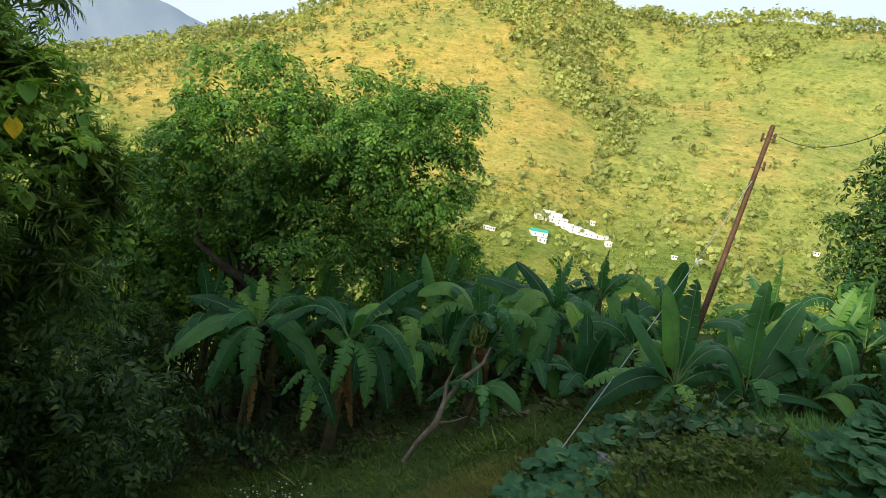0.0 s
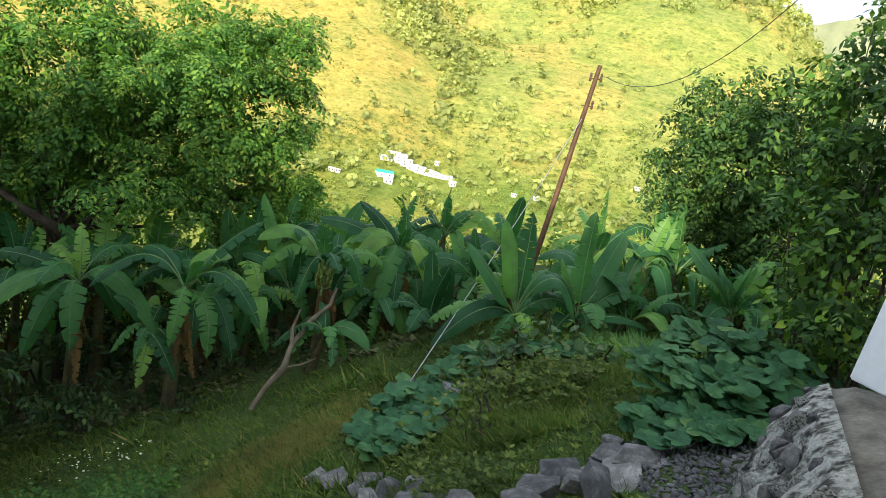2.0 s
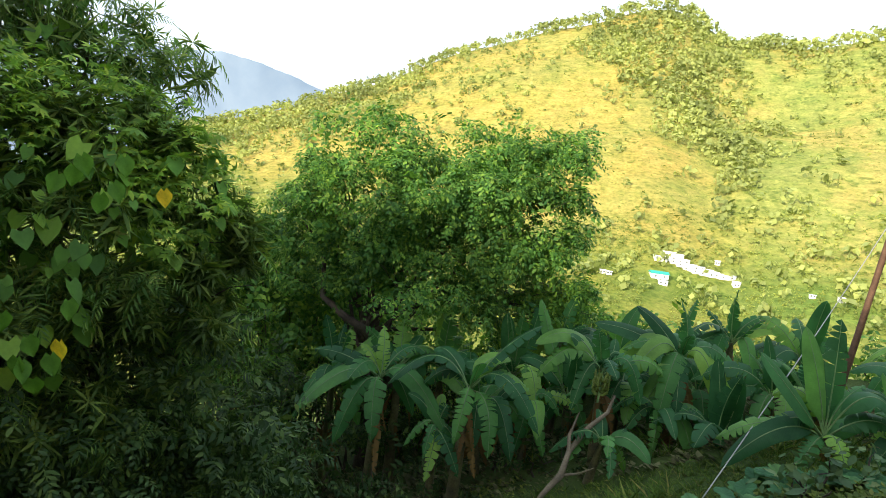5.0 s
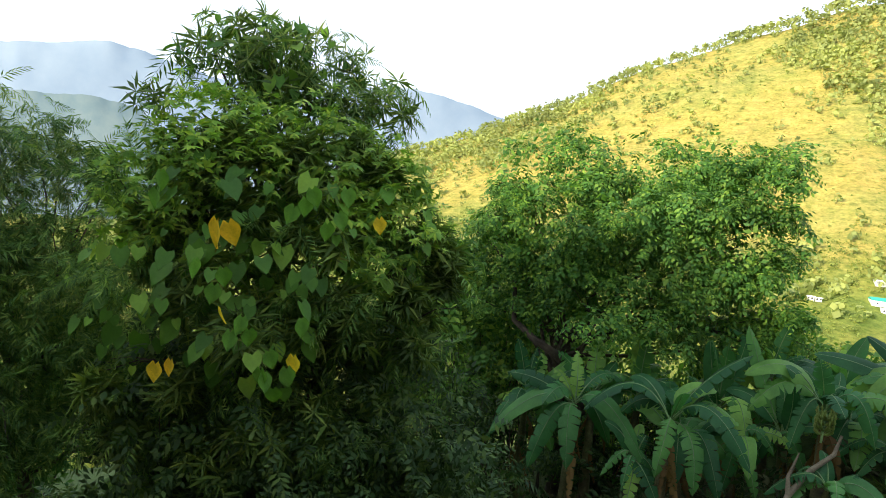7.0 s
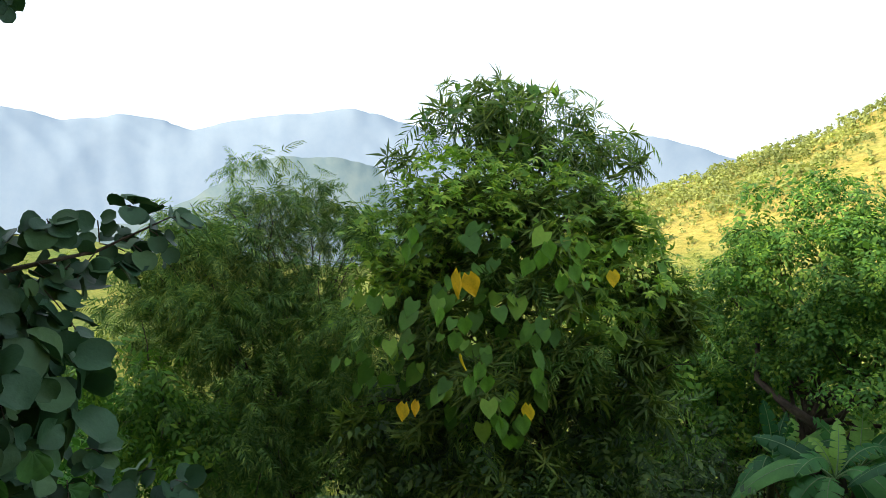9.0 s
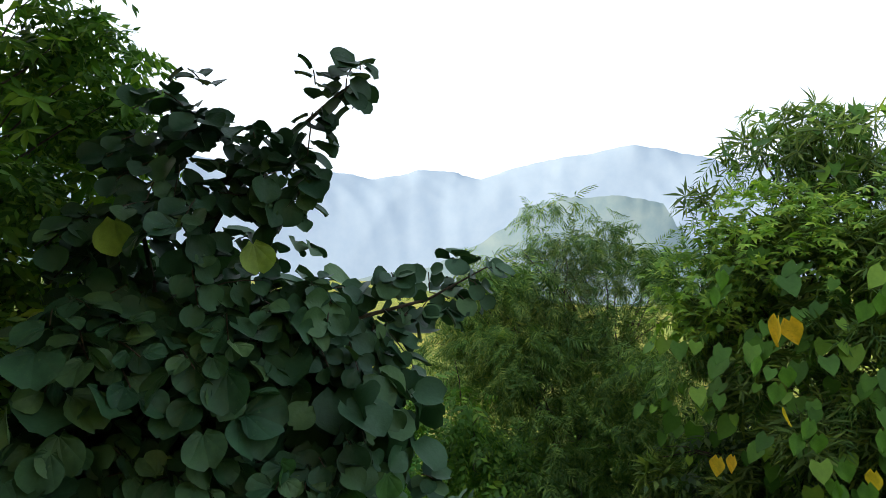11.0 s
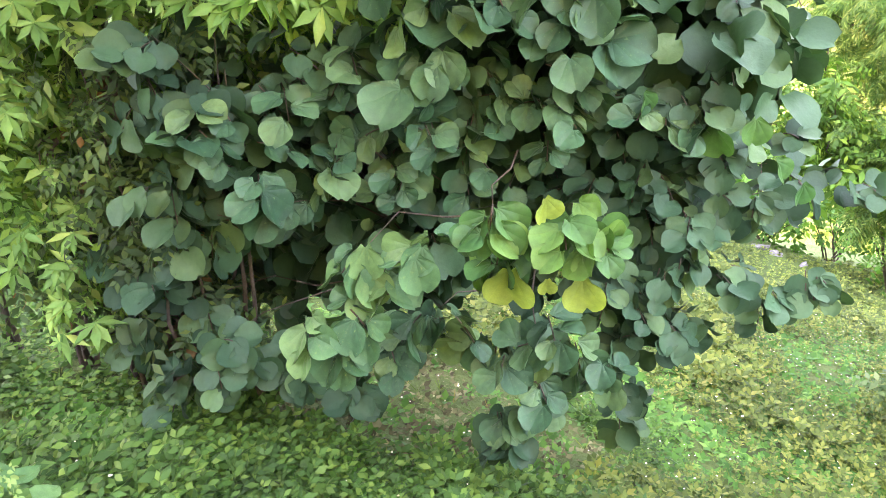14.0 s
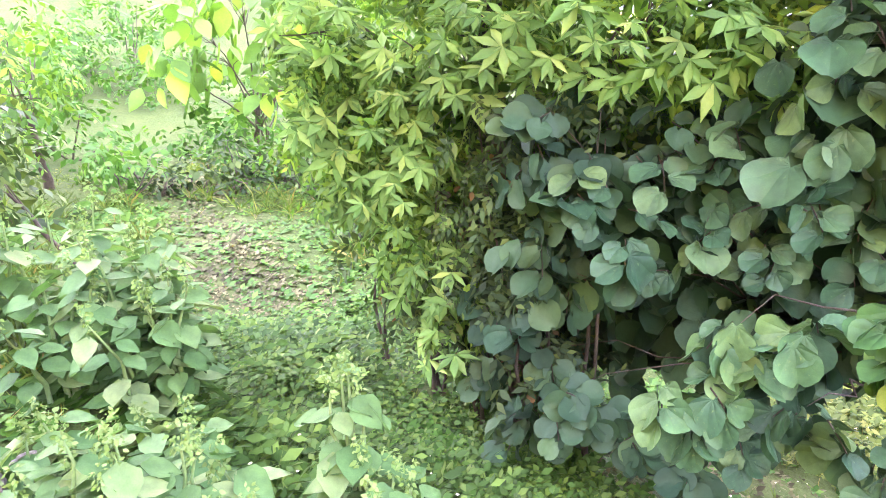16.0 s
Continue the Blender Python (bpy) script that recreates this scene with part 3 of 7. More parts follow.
def mountain(name, skyline, dist, foot, mat, label, seed):
    """A far range: skyline as (azimuth, elevation) in degrees, with spurs running down to its foot."""
    az0, az1, cols, rows = skyline[0][0], skyline[-1][0], 260, 44
    v = []
    for i in range(rows + 1):
        s = i / rows
        for j in range(cols + 1):
            az = az0 + (az1 - az0) * j / cols
            soft = sum(piece(az + q, skyline) for q in (-6, -3, 0, 3, 6)) / 5
            crest = piece(az, skyline) + 0.18 * noise.noise((az * 0.45, seed, 0)) + 0.1 * noise.noise((az * 1.7, seed, 4))
            el = soft + (crest - soft) * s ** 5
            top = 4 + dist * math.tan(radians(el))
            spur = (abs(noise.noise((az * 0.12 + 1.2 * s, s * 0.8, seed))) * 0.05 + abs(noise.noise((az * 0.4 - 1.5 * s, s * 2, seed + 5))) * 0.018 + abs(noise.noise((az * 1.3 + 2 * s, s * 5, seed + 9))) * 0.005) * dist * math.sin(math.pi * (0.1 + 0.9 * s))
            d = dist * (0.28 + 0.72 * s) + spur * (0.4 + 0.6 * s)
            v.append((-d * math.sin(radians(az)), d * math.cos(radians(az)), foot + (top - foot) * s))
    f = np.array([(i * (cols + 1) + j, i * (cols + 1) + j + 1, (i + 1) * (cols + 1) + j + 1, (i + 1) * (cols + 1) + j) for i in range(rows) for j in range(cols)])
    return tagged(new(name, mesh_np(name, np.array(v), f, mat)), label, "mountain", kind="structure")


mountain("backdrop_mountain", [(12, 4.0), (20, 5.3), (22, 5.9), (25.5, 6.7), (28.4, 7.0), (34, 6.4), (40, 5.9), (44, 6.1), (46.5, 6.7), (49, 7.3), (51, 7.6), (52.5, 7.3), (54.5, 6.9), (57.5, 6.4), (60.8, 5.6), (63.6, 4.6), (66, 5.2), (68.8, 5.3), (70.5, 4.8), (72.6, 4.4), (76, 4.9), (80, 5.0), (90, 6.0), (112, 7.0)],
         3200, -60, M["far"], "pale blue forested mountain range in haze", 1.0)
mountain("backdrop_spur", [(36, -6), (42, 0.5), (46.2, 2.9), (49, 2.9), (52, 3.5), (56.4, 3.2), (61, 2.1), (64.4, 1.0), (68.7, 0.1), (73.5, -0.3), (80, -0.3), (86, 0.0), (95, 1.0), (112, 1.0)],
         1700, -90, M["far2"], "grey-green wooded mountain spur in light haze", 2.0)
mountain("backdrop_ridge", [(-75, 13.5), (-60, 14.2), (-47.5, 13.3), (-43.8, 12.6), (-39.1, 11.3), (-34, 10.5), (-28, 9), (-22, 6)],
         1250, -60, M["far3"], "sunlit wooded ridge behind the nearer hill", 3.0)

# ---- woods, bushes and houses on the hill ----
def polar(az, rad):
    x, y = -rad * math.sin(radians(az)), rad * math.cos(radians(az))
    return x, y, ground_height(x, y)


def crown_shape(r, count, mid, spread, size):
    """Ragged knots of foliage about a heart, as many small faces that look outwards."""
    heart = np.array([0, 0, mid]) + r.normal(size=(5, 3)) * np.array(spread) * 0.6
    p = heart[r.integers(0, 5, count)] + r.normal(size=(count, 3)) * np.array(spread) * 0.62
    p[:, 2] = np.maximum(p[:, 2], 0.02)
    n = (p - np.array([0, 0, mid])) / np.array(spread) + 0.25 * r.normal(size=(count, 3)) + np.array([0, 0, 0.3])
    n /= np.linalg.norm(n, axis=1, keepdims=True)
    way = r.normal(size=(count, 3))
    way -= n * np.sum(way * n, axis=1, keepdims=True)
    return scatter(blade(0.42, 0.2, 0.5), frames_of(p, n, way, size * r.uniform(0.6, 1.4, count)))


def tuft_shape(r):
    return crown_shape(r, 7, 0.2, (0.26, 0.26, 0.12), 0.34)


def scrub_shape(r):
    return crown_shape(r, 10, 0.26, (0.28, 0.28, 0.15), 0.28)


def bush_shape(r):
    return crown_shape(r, 28, 0.34, (0.29, 0.29, 0.19), 0.175)


def pine_shape(r):
    """A chir pine: bare lower stem, uneven tufted crown."""
    return join([tube([(0, 0, -0.03), (0, 0, 0.45), (0.01, 0, 0.95)], [0.02, 0.015, 0.004], 3), crown_shape(r, 13, 0.58, (0.25, 0.25, 0.25), 0.36)])


SPINE = [(-14.6, 2.2), (-8.6, 6.3), (-3.0, 9.5), (0.5, 13.1)]            # lower edge of the wood on the hill's spine: azimuth, elevation
SCRUB = [(-60, 1.4), (-23, 0.4), (-15, -0.6), (-6, -2.6), (1, -3.4), (40, -3.8)]  # upper edge of the green scrub on the hill's foot


def cover(az, el, patch):
    """How thickly wooded the hill is there, and the share of pines."""
    under = piece(az, RIDGE) - el
    thick, pines = 0.2 + 1.1 * max(0.0, patch - 0.12), 0.1
    if az > 11.5:
        thick, pines = max(0.1, min(0.9, 1.25 - 0.3 * (under - 3.5 * patch))), 1.0
    elif az > 3:
        thick, pines = max(thick, min(0.6, 0.75 - 0.25 * (under - 4 * patch))), 0.6
    elif az < -13:
        thick, pines = (0.45 + 0.8 * patch, 0.5) if under < 2.6 + 3 * patch else (0.16 + 0.7 * max(0.0, patch), 0.1)
    spine = min(el - piece(az, SPINE), 1.6 * (az + 15.4 - 0.26 * (el - 2.5)), 1.6 * (1.0 - az)) + 4.5 * patch
    if spine > -1.6:
        thick, pines = max(thick, min(0.8, 0.14 + 0.24 * (spine + 1.6))), 0.75
    if under < 0.5:
        thick, pines = (0.95 if az > 0 else 0.7) + 0.4 * patch, 0.9
    low = piece(az, SCRUB) - el + 2.2 * patch
    if low > -1.2:
        thick, pines = min(1.0, 0.5 + 0.5 * (low + 1.2)), 0.06
    if -16.2 < az < -8.6 and -7.4 < el < -4.2:
        thick *= 0.4
    if -10.6 < az < -8.4 and -9.5 < el < -5.6:
        thick *= 0.1
    return thick, pines


def hill_woods():
    r = np.random.default_rng(21)
    tufts, scrub, bushes, pines = [], [], [], []
    for _ in range(50000):
        az = r.uniform(-52, 36)
        rad = 240 + 530 * r.random()
        x, y, z = polar(az, rad)
        el = math.degrees(math.atan2(z - 4, rad))
        patch = 0.7 * noise.noise((az * 0.3 + rad * 0.012, rad * 0.006, 7.7)) + 0.5 * noise.noise((x * 0.022, y * 0.022, 3.3))
        thick, share = cover(az, el, patch)
        if r.random() > thick:
            continue
        if r.random() < 0.62 * share:
            pines.append((x, y, z - 0.3, r.uniform(4.5, 10) * (0.85 if az > 2 else 1)))
        elif r.random() < 0.06:
            bushes.append((x, y, z - 0.4, 2.2 + 2.8 * r.random() ** 2))
        else:
            (scrub if rad < 400 else tufts).append((x, y, z - 0.3, (1.0 + 2.4 * r.random() ** 1.8) * (1.2 if rad < 400 else 1)))

    for _ in range(500):                              # scrub on the valley's slopes
        az, rad = r.uniform(34, 112), 40 + 700 * r.random() ** 1.2
        x, y, z = polar(az, rad)
        if 36 < az < 58 and 180 < rad < 620 and r.random() < 0.75:
            continue
        bushes.append((x, y, z - 0.4, r.uniform(3, 9) * (0.6 + rad / 500)))
    for _ in range(320):
        az, rad = r.uniform(-50, 40), 24 + 210 * r.random()
        x, y, z = polar(az, rad)
        bushes.append((x, y, z - 0.3, r.uniform(1.5, 4) * (0.6 + rad / 200)))

    def lay(rows, shape, name, mat, label, cat):
        rows = np.array(rows)
        sets = []
        for k in range(9):
            sub = rows[k::9]
            if not len(sub):
                continue
            m = np.zeros((len(sub), 4, 4))
            a = r.random(len(sub)) * 6.28
            s = sub[:, 3]
            m[:, 0, 0], m[:, 0, 1], m[:, 1, 0], m[:, 1, 1] = s * np.cos(a), -s * np.sin(a), s * np.sin(a), s * np.cos(a)
            m[:, 2, 2], m[:, 3, 3], m[:, :3, 3] = s * r.uniform(0.8, 1.1, len(sub)), 1, sub[:, :3]
            sets.append(scatter(shape(r), m))
        v, f = join(sets)
        return tagged(new(name, mesh_np(name, v, f, mat)), label, cat, kind="stuff")

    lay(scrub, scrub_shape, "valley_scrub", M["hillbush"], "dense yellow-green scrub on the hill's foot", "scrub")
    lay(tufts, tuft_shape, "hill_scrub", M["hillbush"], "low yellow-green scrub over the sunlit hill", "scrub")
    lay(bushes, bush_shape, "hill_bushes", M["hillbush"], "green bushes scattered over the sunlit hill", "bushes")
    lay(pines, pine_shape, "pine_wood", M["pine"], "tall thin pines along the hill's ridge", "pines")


hill_woods()


def house(az, el, w, d, h, turn, roof, label, floors=1):
    rad = 235.0
    while rad < 700 and math.degrees(math.atan2(polar(az, rad)[2] - 4, rad)) < el:
        rad += 3
    x, y, z = polar(az, rad)
    ob = thing("house", label, "house", (x, y, z - 0.5), "houses of the hill village")
    ob.rotation_euler = (0, 0, radians(turn))
    bm = bmesh.new()
    bmesh.ops.create_cube(bm, size=1, matrix=Matrix.Translation((0, 0, h / 2)) @ Matrix.Diagonal((w, d, h, 1)))
    bmesh.ops.bevel(bm, geom=bm.edges[:], offset=0.06, segments=1, affect="EDGES")
    part("wall", from_bm("house_wall", bm, M["house_white"], False), ob)
    bm = bmesh.new()
    over = 0.3
    vs = [bm.verts.new(p) for p in ((-w / 2 - over, -d / 2 - over, h), (w / 2 + over, -d / 2 - over, h), (w / 2 + over, d / 2 + over, h + 0.2), (-w / 2 - over, d / 2 + over, h + 0.2),
                                    (-w / 2 - over, 0, h + (1.1 if roof == "teal" else 0.35)), (w / 2 + over, 0, h + (1.1 if roof == "teal" else 0.35)))]
    for q in ((0, 1, 5, 4), (4, 5, 2, 3), (0, 4, 3), (1, 2, 5), (0, 3, 2, 1)):
        bm.faces.new([vs[i] for i in q])
    part("roof", from_bm("house_roof", bm, M[roof], False), ob)
    for k in range(floors):
        for i in range(2):
            bm = bmesh.new()
            bmesh.ops.create_cube(bm, size=1, matrix=Matrix.Translation((-w / 2 + w * (i + 0.5) / 2, -d / 2 - 0.02, 1.3 + 1.5 * k)) @ Matrix.Diagonal((0.6, 0.1, 0.7, 1)))
            part("window", from_bm("house_window", bm, M["window"], False), ob)


V = "white flat-roofed village house"
HUT = "small white hut on the hill's foot"
HOUSES = [(-9.4, -6.15, 8, 5, 2.4, 8, "teal", "low house with a teal sheet roof among trees", 1), (-9.3, -4.75, 6, 4, 2.4, 6, "house_white", V, 1), (-9.9, -4.7, 6, 4, 4.2, -12, "house_white", V, 2), (-10.5, -4.75, 6, 4, 4.6, 4, "house_white", V, 2), (-11.0, -4.95, 6, 4, 3.6, 10, "house_white", V, 2),
          (-11.6, -5.1, 6, 4, 3.2, -6, "house_white", V, 1), (-12.2, -5.25, 6, 4, 3.4, 14, "house_white", V, 2), (-12.9, -5.35, 6, 4, 3.0, -8, "house_white", V, 1), (-13.4, -5.4, 5, 4, 2.6, 8, "house_white", V, 1), (-14.4, -5.5, 8, 4, 2.2, 10, "house_white", V, 1), (-15.2, -5.75, 3, 3, 2.6, 5, "house_white", V, 1), (-13.6, -4.5, 2.4, 2, 2.2, -9, "house_white", V, 1), (-9.8, -6.55, 4, 3, 2.0, 0, "house_white", V, 1)]
HOUSES += [(-5.0, -6.6, 2.6, 2, 1.9, -15, "house_white", HUT, 1), (-5.5, -6.5, 2.4, 2, 1.7, 5, "house_white", HUT, 1), (-22.4, -5.5, 2.6, 2, 2.2, 10, "house_white", HUT, 1), (-20.5, -5.65, 2.4, 2, 1.6, -10, "house_white", HUT, 1), (-30.2, -2.9, 2.6, 2, 1.7, -10, "house_white", HUT, 1)]
for row in HOUSES:
    house(*row)

# ---- trees ----
def foliage(name, vf, mats, mat, parent, label=""):
    v, f = scatter(vf, mats)
    return part(name, mesh_np(name, v, f, mat), parent, label)


def tree(name, label, base, fork, clumps, thick, leaves, seed, more=(), low=()):
    """leaves: rows of (part name, shape, material, leaves per clump, size, canopy settings, label)."""
    r = np.random.default_rng(seed)
    ob = thing(name, label, "tree")
    v, f = skeleton_of(base, fork, clumps, r, thick)
    part("trunk", mesh_np("trunk", v, f, M["bark"]), ob, "dark rough bark")
    for pname, shape, mat, per, size, opts, lab in leaves:
        foliage(pname, shape, canopy(clumps, per, size, r, **opts), M[mat], ob, lab)
    for pname, shape, mat, per, size, opts, lab in more:
        foliage(pname, shape, canopy(low, per, size, r, **opts), M[mat], ob, lab)
    return ob


def gh(x, y, dz=0.0):
    return (x, y, ground_height(x, y) + dz)


WALNUT = [(-3.40, 10.22, 4.10, 0.63), (-2.55, 10.46, 4.22, 0.72), (-1.66, 10.63, 4.16, 0.81), (-0.78, 10.73, 4.28, 0.72), (-0.02, 10.56, 4.28, 0.62), (-3.46, 9.86, 3.38, 0.62),
          (-2.51, 9.94, 3.43, 0.86), (-1.59, 9.81, 3.30, 0.92), (-0.77, 10.11, 3.32, 0.94), (-0.12, 10.35, 3.49, 0.70), (-1.79, 9.59, 2.53, 0.83), (-2.51, 9.73, 2.49, 0.68),
          (-0.81, 10.01, 2.46, 0.77), (0.16, 10.49, 2.81, 0.62), (-3.48, 9.89, 2.85, 0.5), (0.41, 10.62, 2.30, 0.6), (-0.18, 10.58, 2.07, 0.6), (-3.75, 10.1, 2.3, 0.55), (-4.0, 10.2, 3.1, 0.5), (0.75, 10.6, 1.9, 0.5), (-3.1, 10.2, 2.1, 0.5)]
LEANING = [(-2.1, 10.1, 0.5), (-2.28, 10.0, 1.15), (-2.5, 9.7, 1.5), (-2.85, 9.6, 1.7), (-3.2, 9.65, 1.92), (-3.3, 9.8, 2.5)]
broad = tree("broadleaf_tree", "broad leafy green tree with a crooked leaning trunk", gh(-2.45, 10.3, -0.1), (-2.6, 10.0, 1.7), WALNUT, 0.11,
     [("crown", LEAFY, "broadleaf", 1500, 0.125, dict(shell=0.65, up=1.0, droop=0.25, jitter=0.3, sub=7, flat=0.72, view=(0.1, -0.8, 0.2), bias=0.35), ""), ("inner_crown", LEAFY, "broadleaf", 150, 0.17, dict(shell=0.15, up=0.8), "")], 37)

part("leaning_limb", mesh_np("leaning_limb", *tube(LEANING, [0.08, 0.075, 0.065, 0.055, 0.045, 0.03], 9, 0.15, np.random.default_rng(38)), M["bark"]), broad, "crooked dark limb")

RIGHT = [(6.81, 9.95, 4.84, 0.70), (7.22, 9.38, 5.04, 0.79), (6.67, 10.08, 4.13, 0.60), (7.11, 9.15, 4.13, 0.96), (7.56, 8.51, 4.46, 0.95), (6.85, 9.70, 3.44, 0.79), (7.40, 8.51, 3.38, 0.94),
         (7.77, 7.91, 3.81, 0.83), (7.35, 7.55, 2.91, 0.70), (6.71, 9.76, 2.92, 0.49), (7.14, 9.06, 2.85, 0.58), (7.3, 8.8, 2.2, 0.7), (7.6, 8.0, 2.2, 0.8)]
tree("dark_leafy_tree", "dense dark green tree beside the banana grove", gh(7.6, 9.2, -0.1), (7.4, 9.1, 3.0), RIGHT, 0.13,
     [("crown", LEAFY, "laurel", 820, 0.16, dict(sub=14, shell=0.4, up=0.5, droop=0.5, jitter=0.4), "")], 32)

# the feathery top stands clear of the vine-hung shoulders below
VINED_TOP = [(-4.43, 4.83, 4.98, 0.3), (-4.33, 5.21, 5.04, 0.24), (-5.06, 4.94, 5.11, 0.19), (-4.95, 4.58, 4.82, 0.16), (-4.81, 5.05, 4.89, 0.32), (-4.27, 5.01, 4.89, 0.33), (-4.15, 5.38, 5.05, 0.26), (-4.03, 5.77, 5.05, 0.21),
             (-4.45, 5.07, 4.56, 0.34), (-4.34, 5.46, 4.65, 0.24), (-3.87, 5.34, 4.58, 0.22), (-3.78, 5.69, 4.66, 0.26), (-3.66, 6.05, 4.67, 0.27), (-3.91, 5.48, 4.40, 0.23), (-3.72, 5.89, 4.48, 0.21), (-4.32, 5.03, 4.34, 0.22), (-5.30, 4.45, 4.40, 0.17)]
VINED = [(-4.21, 4.28, 4.05, 0.50), (-3.67, 4.72, 4.00, 0.52), (-3.24, 5.00, 3.92, 0.42), (-4.57, 3.93, 3.72, 0.42), (-4.06, 4.12, 3.46, 0.56), (-3.52, 4.43, 3.47, 0.60), (-3.11, 5.05, 3.50, 0.52),
         (-4.50, 3.88, 2.98, 0.55), (-3.73, 4.16, 2.89, 0.57), (-3.17, 4.68, 2.87, 0.58), (-2.72, 5.17, 2.94, 0.50), (-4.14, 3.98, 2.20, 0.60), (-3.35, 4.37, 2.25, 0.58), (-2.75, 4.96, 2.22, 0.60),
         (-2.68, 5.47, 3.34, 0.42), (-3.76, 4.04, 1.65, 0.65), (-3.03, 4.57, 1.65, 0.65), (-4.49, 3.71, 1.78, 0.57), (-3.2, 4.5, 0.9, 0.7), (-4.0, 4.1, 0.8, 0.7), (-2.7, 5.1, 1.0, 0.6)]
VINED = [(x, y, z - 0.06, (0.84, 0.7, 0.8)[int(10 * y) % 3] * rad) if z > 2.4 else (x - 0.28, y + 0.34, z, 0.85 * rad) for x, y, z, rad in VINED]
vined = tree("vine_covered_tree", "tree with whorled narrow leaves, overgrown by a heart-leaved vine", gh(-3.9, 4.9, -0.1), (-4.1, 5.0, 3.2), VINED, 0.08,
             [("crown", WHORL, "whorl", 1000, 0.16, dict(sub=8, shell=0.5, up=0.7, droop=0.3, jitter=0.4), ""), ("feathery_foliage", FROND, "feather", 300, 0.24, dict(sub=9, shell=0.6, up=0.4, droop=0.3, jitter=0.4), "feathery leaf sprays")], 33)
r33 = np.random.default_rng(133)
limbs = [tube(bent((-4.1, 5.0, 3.2), c[:3], 6, 0.1, r33, 0.04), [0.035, 0.03, 0.026, 0.02, 0.014, 0.009, 0.004], 6) for c in VINED_TOP[::2]]
part("top_limb", mesh_np("top_limb", *join(limbs), M["bark"]), vined)
foliage("leaf_whorl", WHORL, canopy(VINED_TOP, 250, 0.16, r33, shell=0.6, up=0.4, droop=0.5, jitter=0.5), M["whorl"], vined, "long narrow leaves in whorls")
foliage("top_foliage", FROND, canopy(VINED_TOP, 260, 0.26, r33, shell=0.8, up=0.3, droop=0.6, jitter=0.4), M["feather"], vined, "feathery leaf sprays")
foliage("climbing_vine", HEART_SMALL, canopy(VINED_TOP[:12], 200, 0.1, r33, shell=0.9, up=0.4, droop=1.0, jitter=0.4, view=(0.6, -0.65, 0.2), bias=0.4), M["walnut"], vined, "heart-shaped green vine leaves")
foliage("climbing_vine", HEART_SMALL, canopy([(x, y, z, 1.22 * rad) for x, y, z, rad in VINED[4:9]], 260, 0.12, r33, shell=0.95, up=0.25, droop=1.3, jitter=0.3, view=(0.6, -0.65, 0.2), bias=0.7), M["heart"], vined, "heart-shaped green vine leaves")
foliage("vine_growth", PALM_SMALL, canopy([(x, y, z, 1.28 * rad) for x, y, z, rad in VINED[:4] + [VINED[6]]], 2300, 0.075, r33, shell=0.9, up=0.9, droop=0.2, jitter=0.4, view=(0.4, -0.5, 0.7), bias=0.6), M["shoot"], vined, "fresh light green vine shoots")
# inner leaves in the darker green, standing for shade inside the crown
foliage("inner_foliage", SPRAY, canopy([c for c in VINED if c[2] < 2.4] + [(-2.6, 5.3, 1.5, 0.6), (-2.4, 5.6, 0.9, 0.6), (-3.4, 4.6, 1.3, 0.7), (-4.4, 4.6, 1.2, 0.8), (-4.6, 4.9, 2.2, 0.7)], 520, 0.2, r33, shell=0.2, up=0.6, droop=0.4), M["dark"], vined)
heart_mesh = mesh_np("heart_leaf", HEART[0], HEART[1], M["yellow"])
heart_lime = mesh_np("heart_leaf", HEART[0], HEART[1], M["heart"])
TO_CAM = np.array([0.62, -0.72, 0.2])


def facing(at, size, r, mesh, name, parent, label="", droop=1.2, view=TO_CAM, spread=0.55):
    n = np.array(view) + spread * r.normal(size=3)
    w = np.array([0.3 * r.normal(), 0.3 * r.normal(), -droop])
    m = frames_of(np.array([at]), n[None], w[None], [size])[0]
    return part(name, mesh, parent, label, Matrix(m.tolist()))


for at, size in (((-3.46, 3.45, 3.53), 0.2), ((-3.43, 3.53, 3.52), 0.17), ((-3.29, 3.35, 2.96), 0.11), ((-3.64, 3.15, 2.55), 0.13), ((-3.58, 3.22, 2.57), 0.11), ((-2.66, 4.28, 3.62), 0.12), ((-2.88, 3.64, 2.65), 0.13)):
    facing(at, size, r33, heart_mesh, "yellow_leaf", vined, "yellow heart-shaped leaf")
for at in ((-3.14, 3.39, 2.92), (-3.18, 3.33, 2.82), (-2.83, 3.63, 2.92), (-2.96, 3.47, 2.7), (-2.97, 3.41, 2.59), (-2.88, 3.44, 2.47), (-2.84, 3.52, 2.6), (-2.95, 3.42, 2.56), (-3.43, 3.23, 3.28), (-3.31, 3.3, 3.12), (-3.29, 3.35, 3.23),
           (-2.92, 3.71, 3.74), (-2.98, 3.66, 3.68), (-2.79, 3.79, 3.58), (-2.73, 3.83, 3.66), (-2.89, 3.73, 3.81), (-3.63, 3.1, 3.84), (-3.64, 3.08, 3.72), (-2.69, 3.86, 3.83), (-3.09, 3.41, 2.84)):
    facing(at, 0.13, r33, heart_lime, "vine_leaf", vined, "heart-shaped vine leaf")

